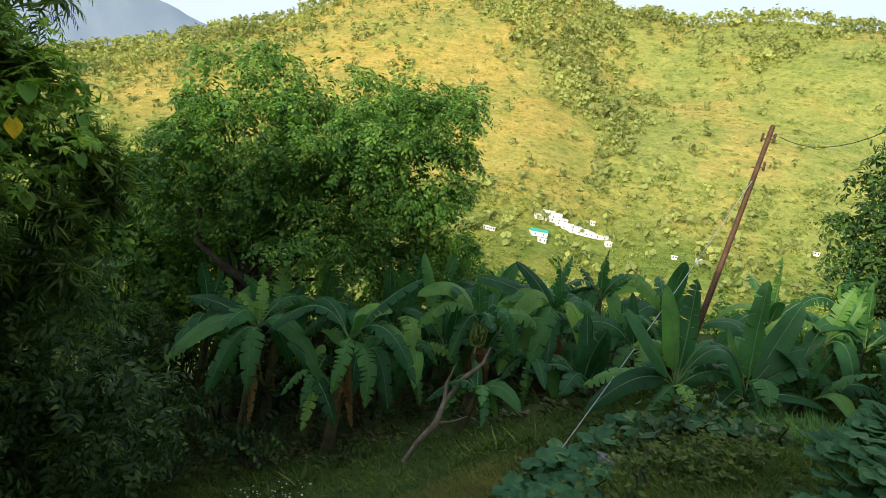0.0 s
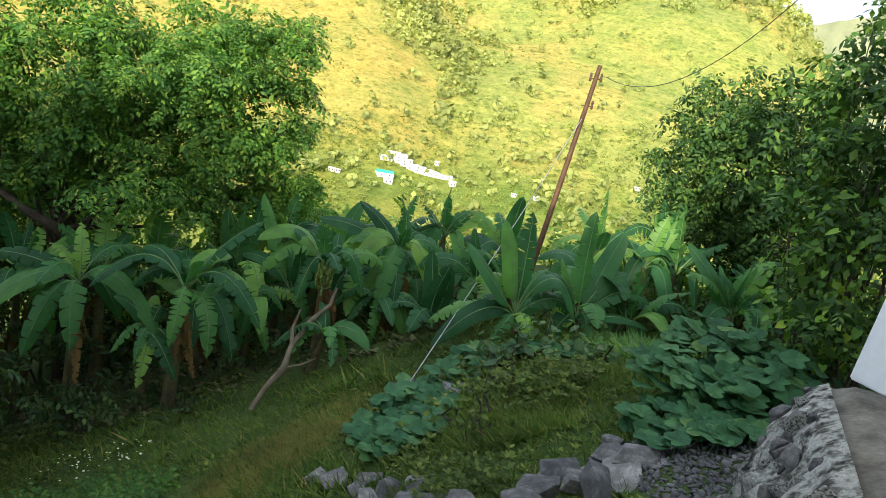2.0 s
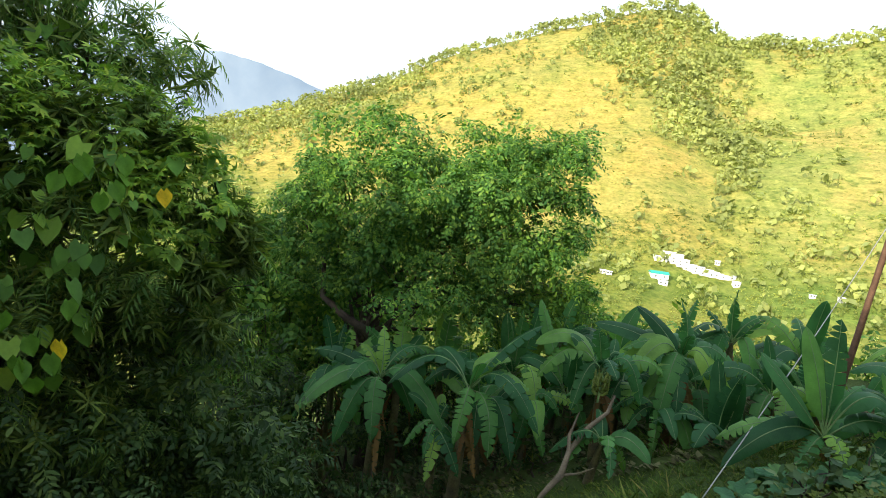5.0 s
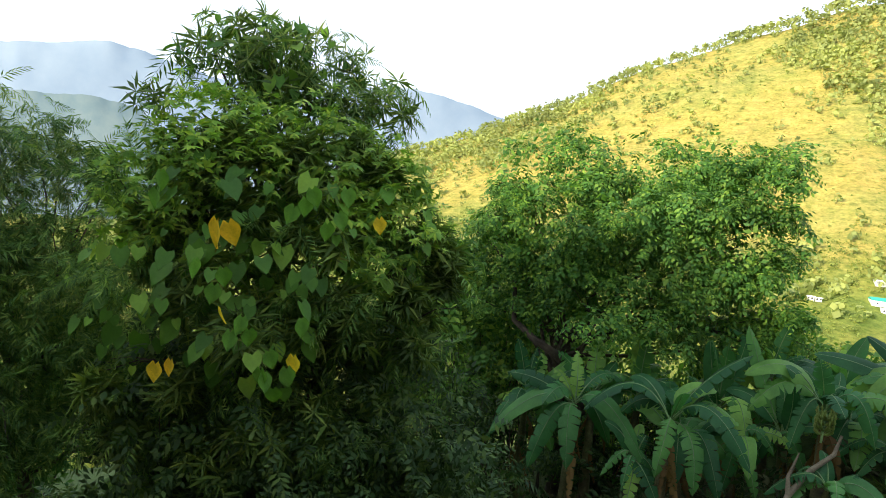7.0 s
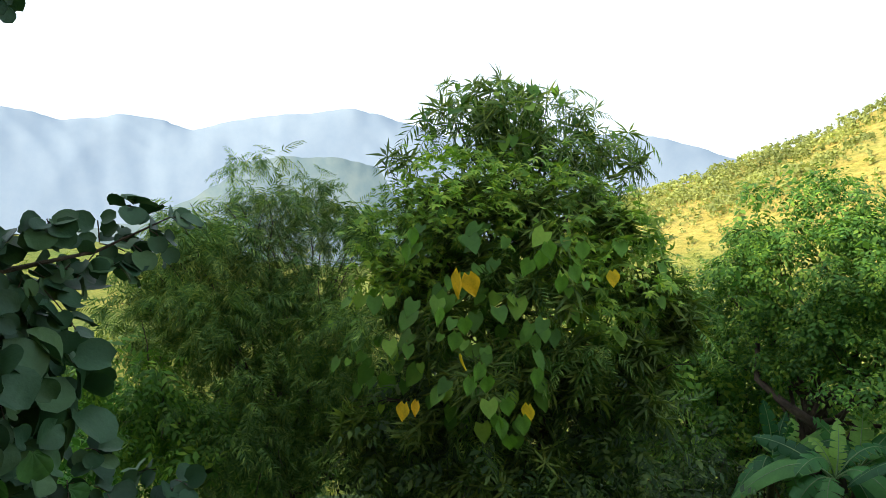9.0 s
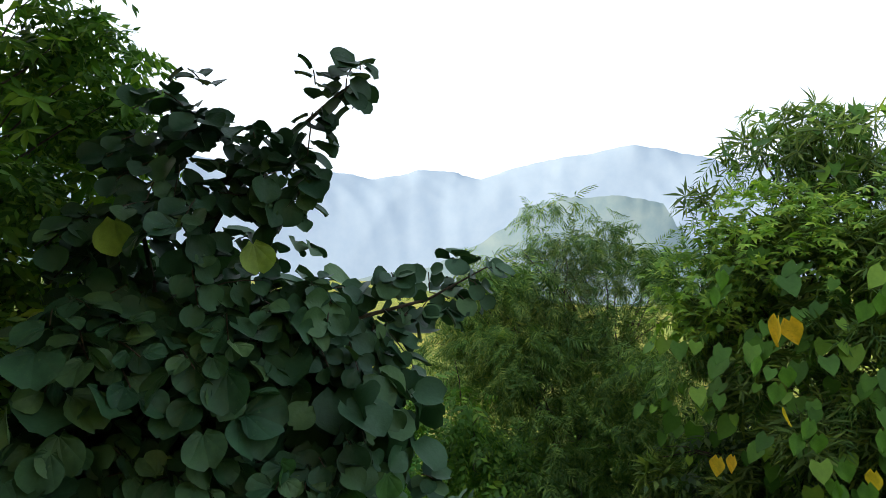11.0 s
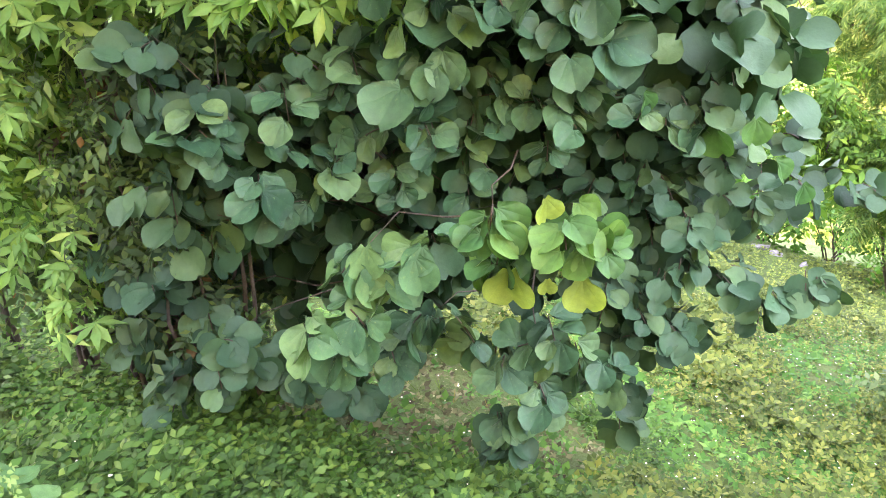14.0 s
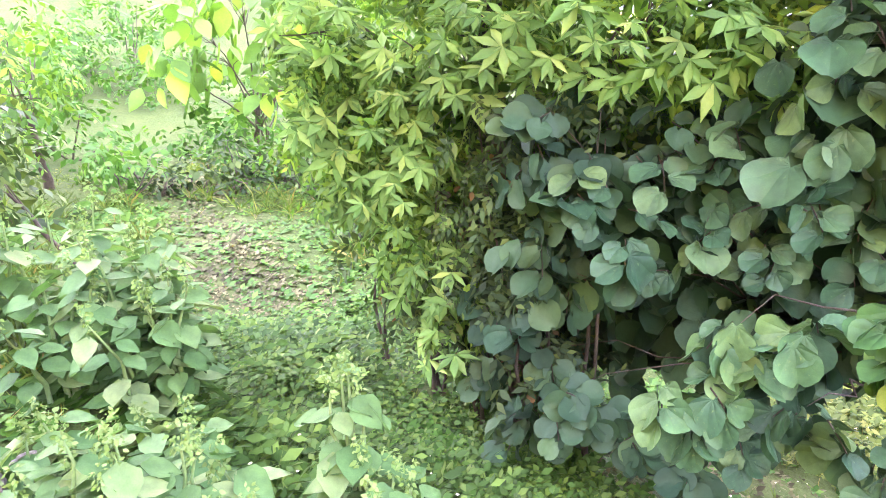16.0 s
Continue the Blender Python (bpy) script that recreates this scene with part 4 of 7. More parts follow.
FEATHERY = [(-7.01, 4.01, 4.02, 0.50), (-6.74, 4.42, 3.83, 0.55), (-7.20, 3.66, 3.58, 0.58), (-6.25, 4.72, 3.57, 0.50), (-6.69, 4.04, 3.04, 0.70), (-6.83, 3.33, 2.78, 0.74), (-6.13, 4.39, 2.68, 0.70),
            (-6.40, 3.34, 2.03, 0.85), (-5.87, 4.05, 1.84, 0.81), (-5.78, 3.43, 1.4, 0.6), (-5.63, 4.46, 2.05, 0.62), (-6.76, 3.05, 3.35, 0.5), (-6.76, 2.87, 2.79, 0.57), (-5.0, 4.7, 1.2, 0.6), (-5.1, 5.0, 0.5, 0.7)]
feathery = tree("feathery_tree", "feathery-leaved green tree with thin dark branches", gh(-6.2, 4.2, -0.1), (-6.4, 4.0, 2.0), FEATHERY, 0.08,
     [("crown", FROND, "feather", 480, 0.2, dict(sub=12, flat=0.6, shell=0.4, up=0.6, droop=0.4, jitter=0.4), ""), ], 34, [("lower_foliage", FROND, "feather", 700, 0.22, dict(sub=10, flat=0.8, shell=0.35, up=0.6, droop=0.4, jitter=0.4), "")], FEATHERY[5:])
foliage("fresh_foliage", FROND, canopy(FEATHERY[:7] + FEATHERY[11:13], 520, 0.2, r33, sub=12, flat=0.55, shell=0.5, up=0.7, droop=0.3, jitter=0.4), M["feather_lit"], feathery, "light green sprays, paler for the light on the upper crown")
BUSHY = [(-6.41, 2.25, 2.30, 0.55), (-6.3, 2.4, 1.75, 0.4), (-6.21, 2.86, 1.75, 0.5)]
tree("young_leafy_tree", "young light green tree at the meadow's edge", gh(-6.7, 4.3, -0.1), (-6.5, 3.2, 1.4), BUSHY, 0.018,
     [("crown", SPRAY, "heart", 1100, 0.18, dict(sub=12, shell=0.4, up=0.6, droop=0.4, jitter=0.4), "")], 35)


# the round-leaved tree
BAU_HIGH = [(-3.45, 0.49, 4.79, 0.15), (-3.50, 0.30, 4.62, 0.16), (-3.50, 0.08, 4.45, 0.19), (-3.50, 0.20, 4.30, 0.17), (-3.63, -0.19, 4.53, 0.21), (-3.74, -0.39, 4.47, 0.24), (-3.56, -0.27, 4.17, 0.29),
            (-3.63, 0.06, 4.16, 0.21), (-3.77, -0.56, 4.05, 0.27), (-3.72, 0.10, 3.99, 0.18), (-4.00, 1.46, 3.79, 0.16), (-4.02, 1.15, 3.61, 0.2), (-3.93, 0.86, 3.76, 0.13), (-3.95, 0.73, 3.56, 0.27),
            (-3.84, 0.37, 3.58, 0.32), (-3.71, 0.02, 3.61, 0.33), (-3.74, -0.38, 3.61, 0.36), (-3.72, -0.75, 3.52, 0.36)]
BAU_BACK = [(-3.55, -1.66, 3.03, 0.3), (-3.98, -0.78, 2.89, 0.38), (-4.14, -0.27, 2.76, 0.37), (-4.14, 0.19, 2.64, 0.31), (-3.99, 0.67, 2.59, 0.27), (-4.05, 1.55, 2.27, 0.19), (-4.0, 1.1, 2.4, 0.25)]
# tiers of hanging twigs, one behind the other, with dark hollows between them
TIER_LEFT = [(-3.25, -2.07, 3.28, 0.21), (-3.25, -2.19, 3.03, 0.22), (-3.25, -1.88, 3.06, 0.22), (-3.25, -1.92, 2.82, 0.21), (-3.25, -2.19, 2.62, 0.22), (-3.25, -1.68, 2.7, 0.19), (-3.25, -1.42, 2.57, 0.19),
             (-3.3, -2.15, 2.37, 0.19), (-3.3, -1.95, 2.4, 0.16), (-3.3, -2.33, 2.05, 0.17)]
TIER_MID = [(-3.55, -1.59, 3.0, 0.25), (-3.55, -1.26, 3.07, 0.24), (-3.55, -0.94, 2.84, 0.24), (-3.55, -1.34, 2.74, 0.23), (-3.55, -1.03, 2.55, 0.22), (-3.55, -0.65, 2.68, 0.25), (-3.55, -0.66, 3.05, 0.25),
            (-3.55, -0.33, 3.01, 0.25), (-3.55, -0.06, 3.16, 0.26), (-3.55, 0.22, 2.98, 0.25), (-3.55, 0.48, 3.0, 0.21)]
TIER_RIGHT = [(-3.6, -0.33, 2.74, 0.23), (-3.6, -0.04, 2.78, 0.24), (-3.6, -0.12, 2.52, 0.21), (-3.6, 0.23, 2.62, 0.24), (-3.6, 0.44, 2.33, 0.21), (-3.6, 0.18, 2.34, 0.22), (-3.6, 0.6, 2.51, 0.17), (-3.6, 0.84, 2.4, 0.15), (-3.6, 0.63, 2.78, 0.17)]
TIER_LOW = [(-3.1, -2.02, 1.73, 0.2), (-3.1, -1.8, 1.78, 0.17), (-3.1, -2.15, 1.53, 0.16), (-3.35, -2.5, 1.75, 0.15), (-3.4, -2.2, 1.85, 0.16), (-3.1, -1.58, 1.62, 0.12), (-3.1, -1.08, 1.76, 0.13), (-3.1, -1.23, 1.48, 0.14), (-2.95, -0.83, 2.07, 0.16),
            (-2.95, -0.57, 1.89, 0.16), (-2.95, -0.27, 1.96, 0.18), (-2.95, -0.1, 1.78, 0.16), (-2.95, -0.35, 1.67, 0.14), (-2.95, -0.5, 1.47, 0.13), (-2.95, -0.48, 1.3, 0.08)]
CURTAIN = [(-3.4, 0.15, 1.52, 0.21), (-3.4, 0.26, 1.85, 0.21), (-3.4, 0.52, 1.76, 0.18), (-3.4, 0.04, 1.97, 0.18), (-3.4, 0.37, 2.09, 0.19), (-3.4, 0.13, 1.3, 0.15), (-3.4, 0.22, 1.12, 0.12), (-3.4, 0.62, 2.04, 0.17), (-3.4, 0.86, 1.93, 0.15), (-3.4, 1.1, 1.99, 0.12)]
SPRIG_BLUE = [(-2.65, -1.09, 2.56, 0.15), (-2.65, -0.89, 2.6, 0.1), (-2.65, -0.97, 2.43, 0.14), (-2.65, -1.17, 2.28, 0.13), (-2.65, -1.37, 2.19, 0.15), (-2.65, -1.24, 2.12, 0.12)]
SPRIG_LIME = [(-2.6, -0.6, 2.7, 0.12), (-2.6, -0.37, 2.73, 0.14), (-2.6, -0.24, 2.63, 0.12), (-2.6, -0.65, 2.56, 0.1), (-2.6, -0.48, 2.62, 0.13)]
fr = np.random.default_rng(44)                         # the dense leafy heart behind the tiers
BAU_FILL = [(fr.uniform(-5.0, -4.1), fr.uniform(-2.3, -0.9), fr.uniform(1.35, 3.2), 0.45) for _ in range(26)] + [(fr.uniform(-4.9, -4.0), fr.uniform(-0.9, 0.8), fr.uniform(1.95, 3.6), 0.42) for _ in range(26)]
BAU_FILL += [(fr.uniform(-4.0, -3.7), fr.uniform(-2.0, -0.9), fr.uniform(1.5, 2.6), 0.28) for _ in range(8)] + [(fr.uniform(-4.4, -3.7), fr.uniform(-2.9, -1.9), fr.uniform(1.3, 2.3), 0.3) for _ in range(8)] + [(-3.5, -0.2, 3.3, 0.3), (-3.6, -0.9, 3.25, 0.35), (-3.7, 0.4, 3.2, 0.35), (-3.9, 0.8, 3.05, 0.3), (-3.75, -0.1, 1.8, 0.3), (-3.8, 0.3, 1.9, 0.35)]


def sprays(clumps, count, size, r, least=4):
    """Hanging twigs out of each clump's heart, leaves to both sides of each, all of a twig facing much the same way."""
    mats, twigs = [], []
    for x, y, z, rad in clumps:
        for _ in range(max(least, int(count * rad * rad + 0.5))):
            out = np.array([0.75, 0.05, 0.0]) + 0.8 * r.normal(size=3) * [1, 1, 0.7]
            out /= np.linalg.norm(out)
            a = np.array([x, y, z]) + out * rad * r.uniform(0.1, 0.5) + r.normal(size=3) * rad * 0.25
            way = out * 0.8 + np.array([0, 0, -0.32]) + 0.3 * r.normal(size=3)
            way /= np.linalg.norm(way)
            run = rad * r.uniform(0.45, 0.85)
            face = out * 0.4 + np.array([0.3, 0, 0.8]) + 0.36 * r.normal(size=3)
            side = np.cross(way, face)
            side /= np.linalg.norm(side) + 1e-9
            n = max(3, int(run / (0.38 * size)))
            pts = [a + way * run * q / n + np.array([0, 0, -0.25 * run * (q / n) ** 2]) for q in range(n + 1)]
            twigs.append(tube([tuple(p) for p in pts[::max(1, n // 3)]], [0.004] * len(pts[::max(1, n // 3)]), 3))
            for q in range(n + 1):
                k = 1 if q % 2 else -1
                lean = way * 0.55 + side * k * r.uniform(0.5, 1.0) + np.array([0, 0, -0.35]) + 0.18 * r.normal(size=3)
                mats.append(frames_of(pts[q][None] + side * k * 0.02, (face + 0.2 * r.normal(size=3) + side * k * 0.2)[None], lean[None], [size * r.uniform(0.72, 1.22)])[0])
    return np.array(mats), twigs


def round_leaved_tree():
    r = np.random.default_rng(41)
    ob = thing("round_leaved_tree", "tree with large blue-green two-lobed round leaves", "tree")
    v, f = skeleton_of(gh(-4.25, -0.15, -0.1), (-4.2, -0.4, 2.4), BAU_HIGH[14::2] + BAU_BACK[::2] + TIER_LEFT[::4] + TIER_MID[::4] + TIER_LOW[::4] + SPRIG_BLUE[:1] + SPRIG_LIME[:1], r, 0.028, twigs=0)
    high = tube([(-4.1, -0.5, 2.4), (-3.95, -0.5, 3.1), (-3.78, -0.32, 3.8), (-3.62, -0.1, 4.25), (-3.52, 0.14, 4.5), (-3.47, 0.36, 4.72), (-3.45, 0.45, 4.8)], [0.03, 0.026, 0.022, 0.018, 0.013, 0.008, 0.004], 7, 0.2, r)
    arm = tube([(-4.0, -0.4, 2.9), (-3.9, 0.1, 3.35), (-3.92, 0.6, 3.55), (-4.0, 1.1, 3.65), (-4.0, 1.5, 3.85)], [0.022, 0.018, 0.014, 0.009, 0.004], 7, 0.2, r)
    spur = tube([(-3.85, -0.4, 3.5), (-3.8, -0.5, 4.0), (-3.75, -0.42, 4.4), (-3.72, -0.35, 4.5)], [0.016, 0.012, 0.008, 0.004], 6, 0.2, r)
    v, f = join([(v, f), high, arm, spur])
    part("trunk", mesh_np("trunk", v, f, M["bark"]), ob, "thin greyish brown stems")
    mats, twigs = sprays([(x, y - 0.03, z + 0.04, rad) for x, y, z, rad in BAU_HIGH], 190, 0.115, r)
    for group, count, size in ((BAU_BACK, 90, 0.125), (TIER_MID, 80, 0.13), (TIER_RIGHT, 90, 0.122), (TIER_LEFT, 85, 0.15), (TIER_LOW, 110, 0.135), (CURTAIN, 120, 0.118)):
        more, stalks = sprays(group, count, size, r)
        mats, twigs = np.concatenate([mats, more]), twigs + stalks
    part("twig", mesh_np("twig", *join(twigs), M["bark"]), ob, kind="stuff")
    mats = np.concatenate([mats, canopy(BAU_FILL, 460, 0.16, r, shell=0.2, up=0.5, droop=0.9, jitter=0.4)])
    near = np.argsort(np.linalg.norm(mats[:, :3, 3] - np.array([-1.2, -0.6, 2.9]), axis=1))
    shapes = []
    for k in range(5):
        q = ROUND[0].copy()
        q[:, 2] += 0.05 * np.sin(5 * q[:, 0] + k) * np.cos(4 * q[:, 1] + 2 * k)
        q[:, 0] *= 0.92 + 0.05 * k
        shapes.append(mesh_np("round_leaf", q, ROUND[1], M["bau"]))
    for i, k in enumerate(near[:300]):
        part("leaf", shapes[i % 5], ob, "", Matrix(mats[k].tolist()))
    part("foliage", mesh_np("foliage", *join([scatter(ROUND, mats[near[300:2200]]), scatter(ROUND_FAR, mats[near[2200:]])]), M["bau2"]), ob, kind="stuff")
    for name, group, size, mat, lab in (("pale_leaf", SPRIG_BLUE, 0.135, "bau_pale", "blue-green leaf with a yellowing rim"), ("fresh_leaf", SPRIG_LIME, 0.135, "bau_fresh", "fresh light green leaf")):
        frames, stalks = sprays(group, 100, size, r, 2)
        part("twig", mesh_np("twig", *join(stalks), M["bark"]), ob, kind="stuff")
        kinds = [mesh_np(name, ROUND[0] * [0.95 + 0.05 * k, 1, 1.3 - 0.3 * k], ROUND[1], M[mat]) for k in range(2)]
        for i, m in enumerate(frames):
            part(name, kinds[i % 2], ob, lab if i == 0 else "", Matrix(m.tolist()))
    lime = mesh_np("lime_leaf", ROUND[0], ROUND[1], M["lime"])
    for at, size in (((-2.46, -0.54, 2.54), 0.19), ((-2.46, -0.27, 2.5), 0.15), ((-2.46, -0.4, 2.5), 0.07), ((-2.48, -0.42, 2.82), 0.11), ((-3.27, -0.61, 4.08), 0.16), ((-3.34, -0.04, 3.99), 0.15)):
        facing(at, size, r, lime, "lime_leaf", ob, "yellow-green leaf with insect holes", view=(0.9, -0.1, 0.35))
    fresh = mesh_np("fresh_leaf", ROUND[0], ROUND[1], M["bau_fresh"])
    for at, size in (((-3.3, 0.44, 2.82), 0.16), ((-3.3, 0.1, 2.98), 0.13), ((-3.3, 0.62, 2.86), 0.13), ((-3.4, 0.8, 2.62), 0.13), ((-3.4, 0.95, 2.5), 0.12)):
        facing(at, size, r, fresh, "fresh_leaf", ob, "fresh light green leaf", view=(0.9, -0.1, 0.35))
    return ob


round_leaved_tree()

# climber with fingered leaves beside it, and the leafy tree above
PALM = [(-3.53, -3.66, 3.68, 0.30), (-3.53, -3.45, 3.37, 0.32), (-3.36, -3.62, 3.12, 0.2), (-3.53, -3.23, 3.10, 0.35), (-3.45, -3.40, 2.75, 0.22), (-3.56, -3.05, 2.74, 0.32), (-3.44, -3.02, 2.38, 0.26),
        (-3.39, -2.77, 2.20, 0.21), (-3.64, -2.95, 3.45, 0.34), (-3.54, -2.49, 3.56, 0.29), (-3.49, -2.12, 3.61, 0.24), (-3.48, -1.78, 3.51, 0.2), (-3.56, -1.40, 3.52, 0.22), (-3.69, -1.05, 3.44, 0.2), (-3.3, -2.75, 1.8, 0.18), (-3.5, -3.2, 2.65, 0.22), (-3.45, -2.65, 3.4, 0.2)]
UPPER = [(-4.62, -1.09, 5.06, 0.42), (-4.58, -0.85, 4.80, 0.42), (-4.50, -1.0, 4.50, 0.5), (-4.43, -0.95, 4.04, 0.5), (-4.31, -0.95, 3.59, 0.42), (-4.00, -1.45, 4.11, 0.45), (-3.9, -1.62, 3.57, 0.41),
         (-4.3, -2.2, 4.3, 0.6), (-4.2, -2.8, 4.0, 0.6), (-4.2, -2.0, 3.3, 0.5), (-4.1, -2.7, 3.0, 0.4), (-4.4, -3.4, 4.2, 0.5), (-4.2, -2.3, 3.0, 0.4), (-4.1, -2.1, 3.4, 0.35)]
host = tree("climber_covered_tree", "small tree hung with a light green five-fingered climber", gh(-3.95, -2.85, -0.1), (-4.05, -2.6, 3.0), UPPER + PALM[:9], 0.04,
            [("crown", SPRAY, "walnut", 900, 0.17, dict(sub=9, shell=0.4, up=0.5, droop=0.5, jitter=0.4), "")], 42)
r42 = np.random.default_rng(142)
foliage("climber", PALMATE, canopy(PALM, 560, 0.13, r42, shell=0.75, up=0.5, droop=0.7, jitter=0.35, view=(0.75, 0.5, 0.4), bias=0.8), M["palmate"], host, "light green five-fingered climber leaves")
foliage("climber_upper", PALMATE, canopy(UPPER[:9], 260, 0.12, r42, shell=0.85, up=0.4, droop=0.7, jitter=0.35, view=(0.9, 0.2, 0.2), bias=0.8), M["heart"], host, "green climber leaves")

# its spreading crown overhead is unseen, added to shade the plants below
OVERHEAD = [(-4.3, -3.0, 6.2), (-3.2, -3.4, 6.6), (-2.2, -3.0, 6.6), (-3.6, -2.2, 6.9), (-2.6, -2.0, 6.9), (-1.6, -2.2, 6.5), (-3.4, -1.2, 7.1), (-2.4, -1.0, 7.0), (-1.5, -1.2, 6.6), (-3.0, -0.2, 7.1), (-2.0, 0.0, 6.9), (-4.2, -1.2, 7.4),
            (-4.4, -2.2, 7.0), (-4.0, -4.0, 6.2), (-2.8, -4.4, 6.2), (-1.4, -3.6, 6.1), (-0.9, -0.3, 6.4), (-0.8, -2.8, 6.0)]
limbs = [tube(bent((-3.85, -2.65, 2.7), (-3.9, -2.5, 5.6), 6, 0.0, r42, 0.04), [0.06, 0.06, 0.058, 0.055, 0.05, 0.048, 0.045], 8)]
limbs += [tube(bent((-3.9, -2.5, 5.5), c, 6, 0.3, r42, 0.06), [0.04, 0.035, 0.03, 0.025, 0.02, 0.014, 0.006], 6) for c in OVERHEAD]
part("high_limb", mesh_np("high_limb", *join(limbs), M["bark"]), host)
foliage("high_crown", SPRAY, canopy([(*c, 0.85) for c in OVERHEAD], 330, 0.33, r42, sub=12, shell=0.4, up=0.6, droop=0.4), M["walnut"], host)

# ---- banana grove ----
def banana_leaf(r, tip, arch, half, torn, name="banana_leaf", mats=None):
    """A banana leaf from its stalk at the origin to the tip: midrib that rises by arch and bends over, blunt blade split in strips on both sides."""
    n = 18
    tip = np.array(tip, dtype=float)
    mid = tip * 0.45 + np.array([0, 0, 2 * arch])
    mid[:2] += 0.06 * r.normal(size=2)
    ss = np.linspace(0, 1, n + 1)[:, None]
    pts = 2 * ss * (1 - ss) * mid + ss * ss * tip
    tan = np.gradient(pts, axis=0)
    tan /= np.linalg.norm(tan, axis=1, keepdims=True)
    ref = np.array([0.15 * r.normal(), -0.5 + 0.2 * r.normal(), 1.0])
    side_way = np.cross(tan, ref)
    side_way /= np.linalg.norm(side_way, axis=1, keepdims=True) + 1e-6
    face = np.cross(side_way, tan)
    length = float(np.linalg.norm(np.diff(pts, axis=0), axis=1).sum())
    start = 3 if length > 0.7 else 2
    v, f, slot, uv = [], [], [], []

    def wide(s):
        return half * min(1.0, s * 5 + 0.12) ** 0.6 * max(0.0, 1 - s ** 4.2) ** 0.62 * (1.03 - 0.15 * s)

    for side in (-1, 1):
        i = start
        hang = r.uniform(0.1, 0.34)
        while i < n:
            k = min(n, i + int(r.integers(1, 4 if torn else 12)))
            lag = r.uniform(-0.2, 0.03) * half if torn else 0.0
            ragged = r.uniform(0.86, 1.04) if torn else 1.0
            for j in range(i, k + 1):
                s = (j - start) / (n - start)
                w = wide(s) * ragged
                slip = 0.0
                if torn and (j == i or j == k) and 0 < s < 1:
                    slip = r.uniform(0.006, 0.03) * (1 if j == i else -1)
                base = len(v)
                for q, a in enumerate((0.03, 0.5, 1.0)):
                    v.append(pts[j] + side_way[j] * side * a * w + face[j] * (0.05 * w * math.sin(2.2 * a) - hang * w * a * a + lag * a * a) + tan[j] * (0.2 * w * a + slip * a * a))
                    uv.append((a * w * side, s * length))
                if j > i:
                    for q in range(2):
                        quad = (base + q, base + q + 1, base + q - 2, base + q - 3)
                        f.append(quad if side > 0 else quad[::-1])
                        slot.append(0)
            i = k
    tv, tf = tube([tuple(p) for p in pts], [0.012 - 0.00055 * i for i in range(n)] + [0.0015], 4)
    f += [tuple(int(c) + len(v) for c in q) for q in tf]
    slot += [1] * len(tf)
    uv += [(0, 0)] * len(tv)
    v += list(tv)
    me = mesh_np(name, np.array(v), np.array(f), mats or [M["banana"], M["midrib"]], slot)
    layer = me.uv_layers.new(name="along")
    index = np.empty(len(me.loops), dtype=np.int32)
    me.loops.foreach_get("vertex_index", index)
    layer.data.foreach_set("uv", np.array(uv, dtype=np.float32)[index].ravel())
    return me


rb = np.random.default_rng(51)
DEAD = [banana_leaf(rb, (0.12, 0.25, -0.75), 0.12, 0.07, True, "dead_leaf", [M["dryleaf"], M["dryleaf"]]) for _ in range(3)]


def any_tips(r, n, reach):
    """Leaves all round a plant: some upright, most bowed over."""
    out = []
    for i in range(n):
        a = 2 * math.pi * i / n + r.uniform(-0.4, 0.4)
        far, dz, arch = [(0.2, 0.85, 0.03), (0.55, 0.55, 0.12), (0.8, 0.15, 0.25), (0.85, -0.2, 0.35), (0.6, -0.55, 0.32)][int(r.choice(5, p=[0.16, 0.18, 0.24, 0.24, 0.18]))]
        q = reach * r.uniform(0.8, 1.12)
        out.append((q * far * math.cos(a), q * far * math.sin(a), q * dz, q * arch))
    return out


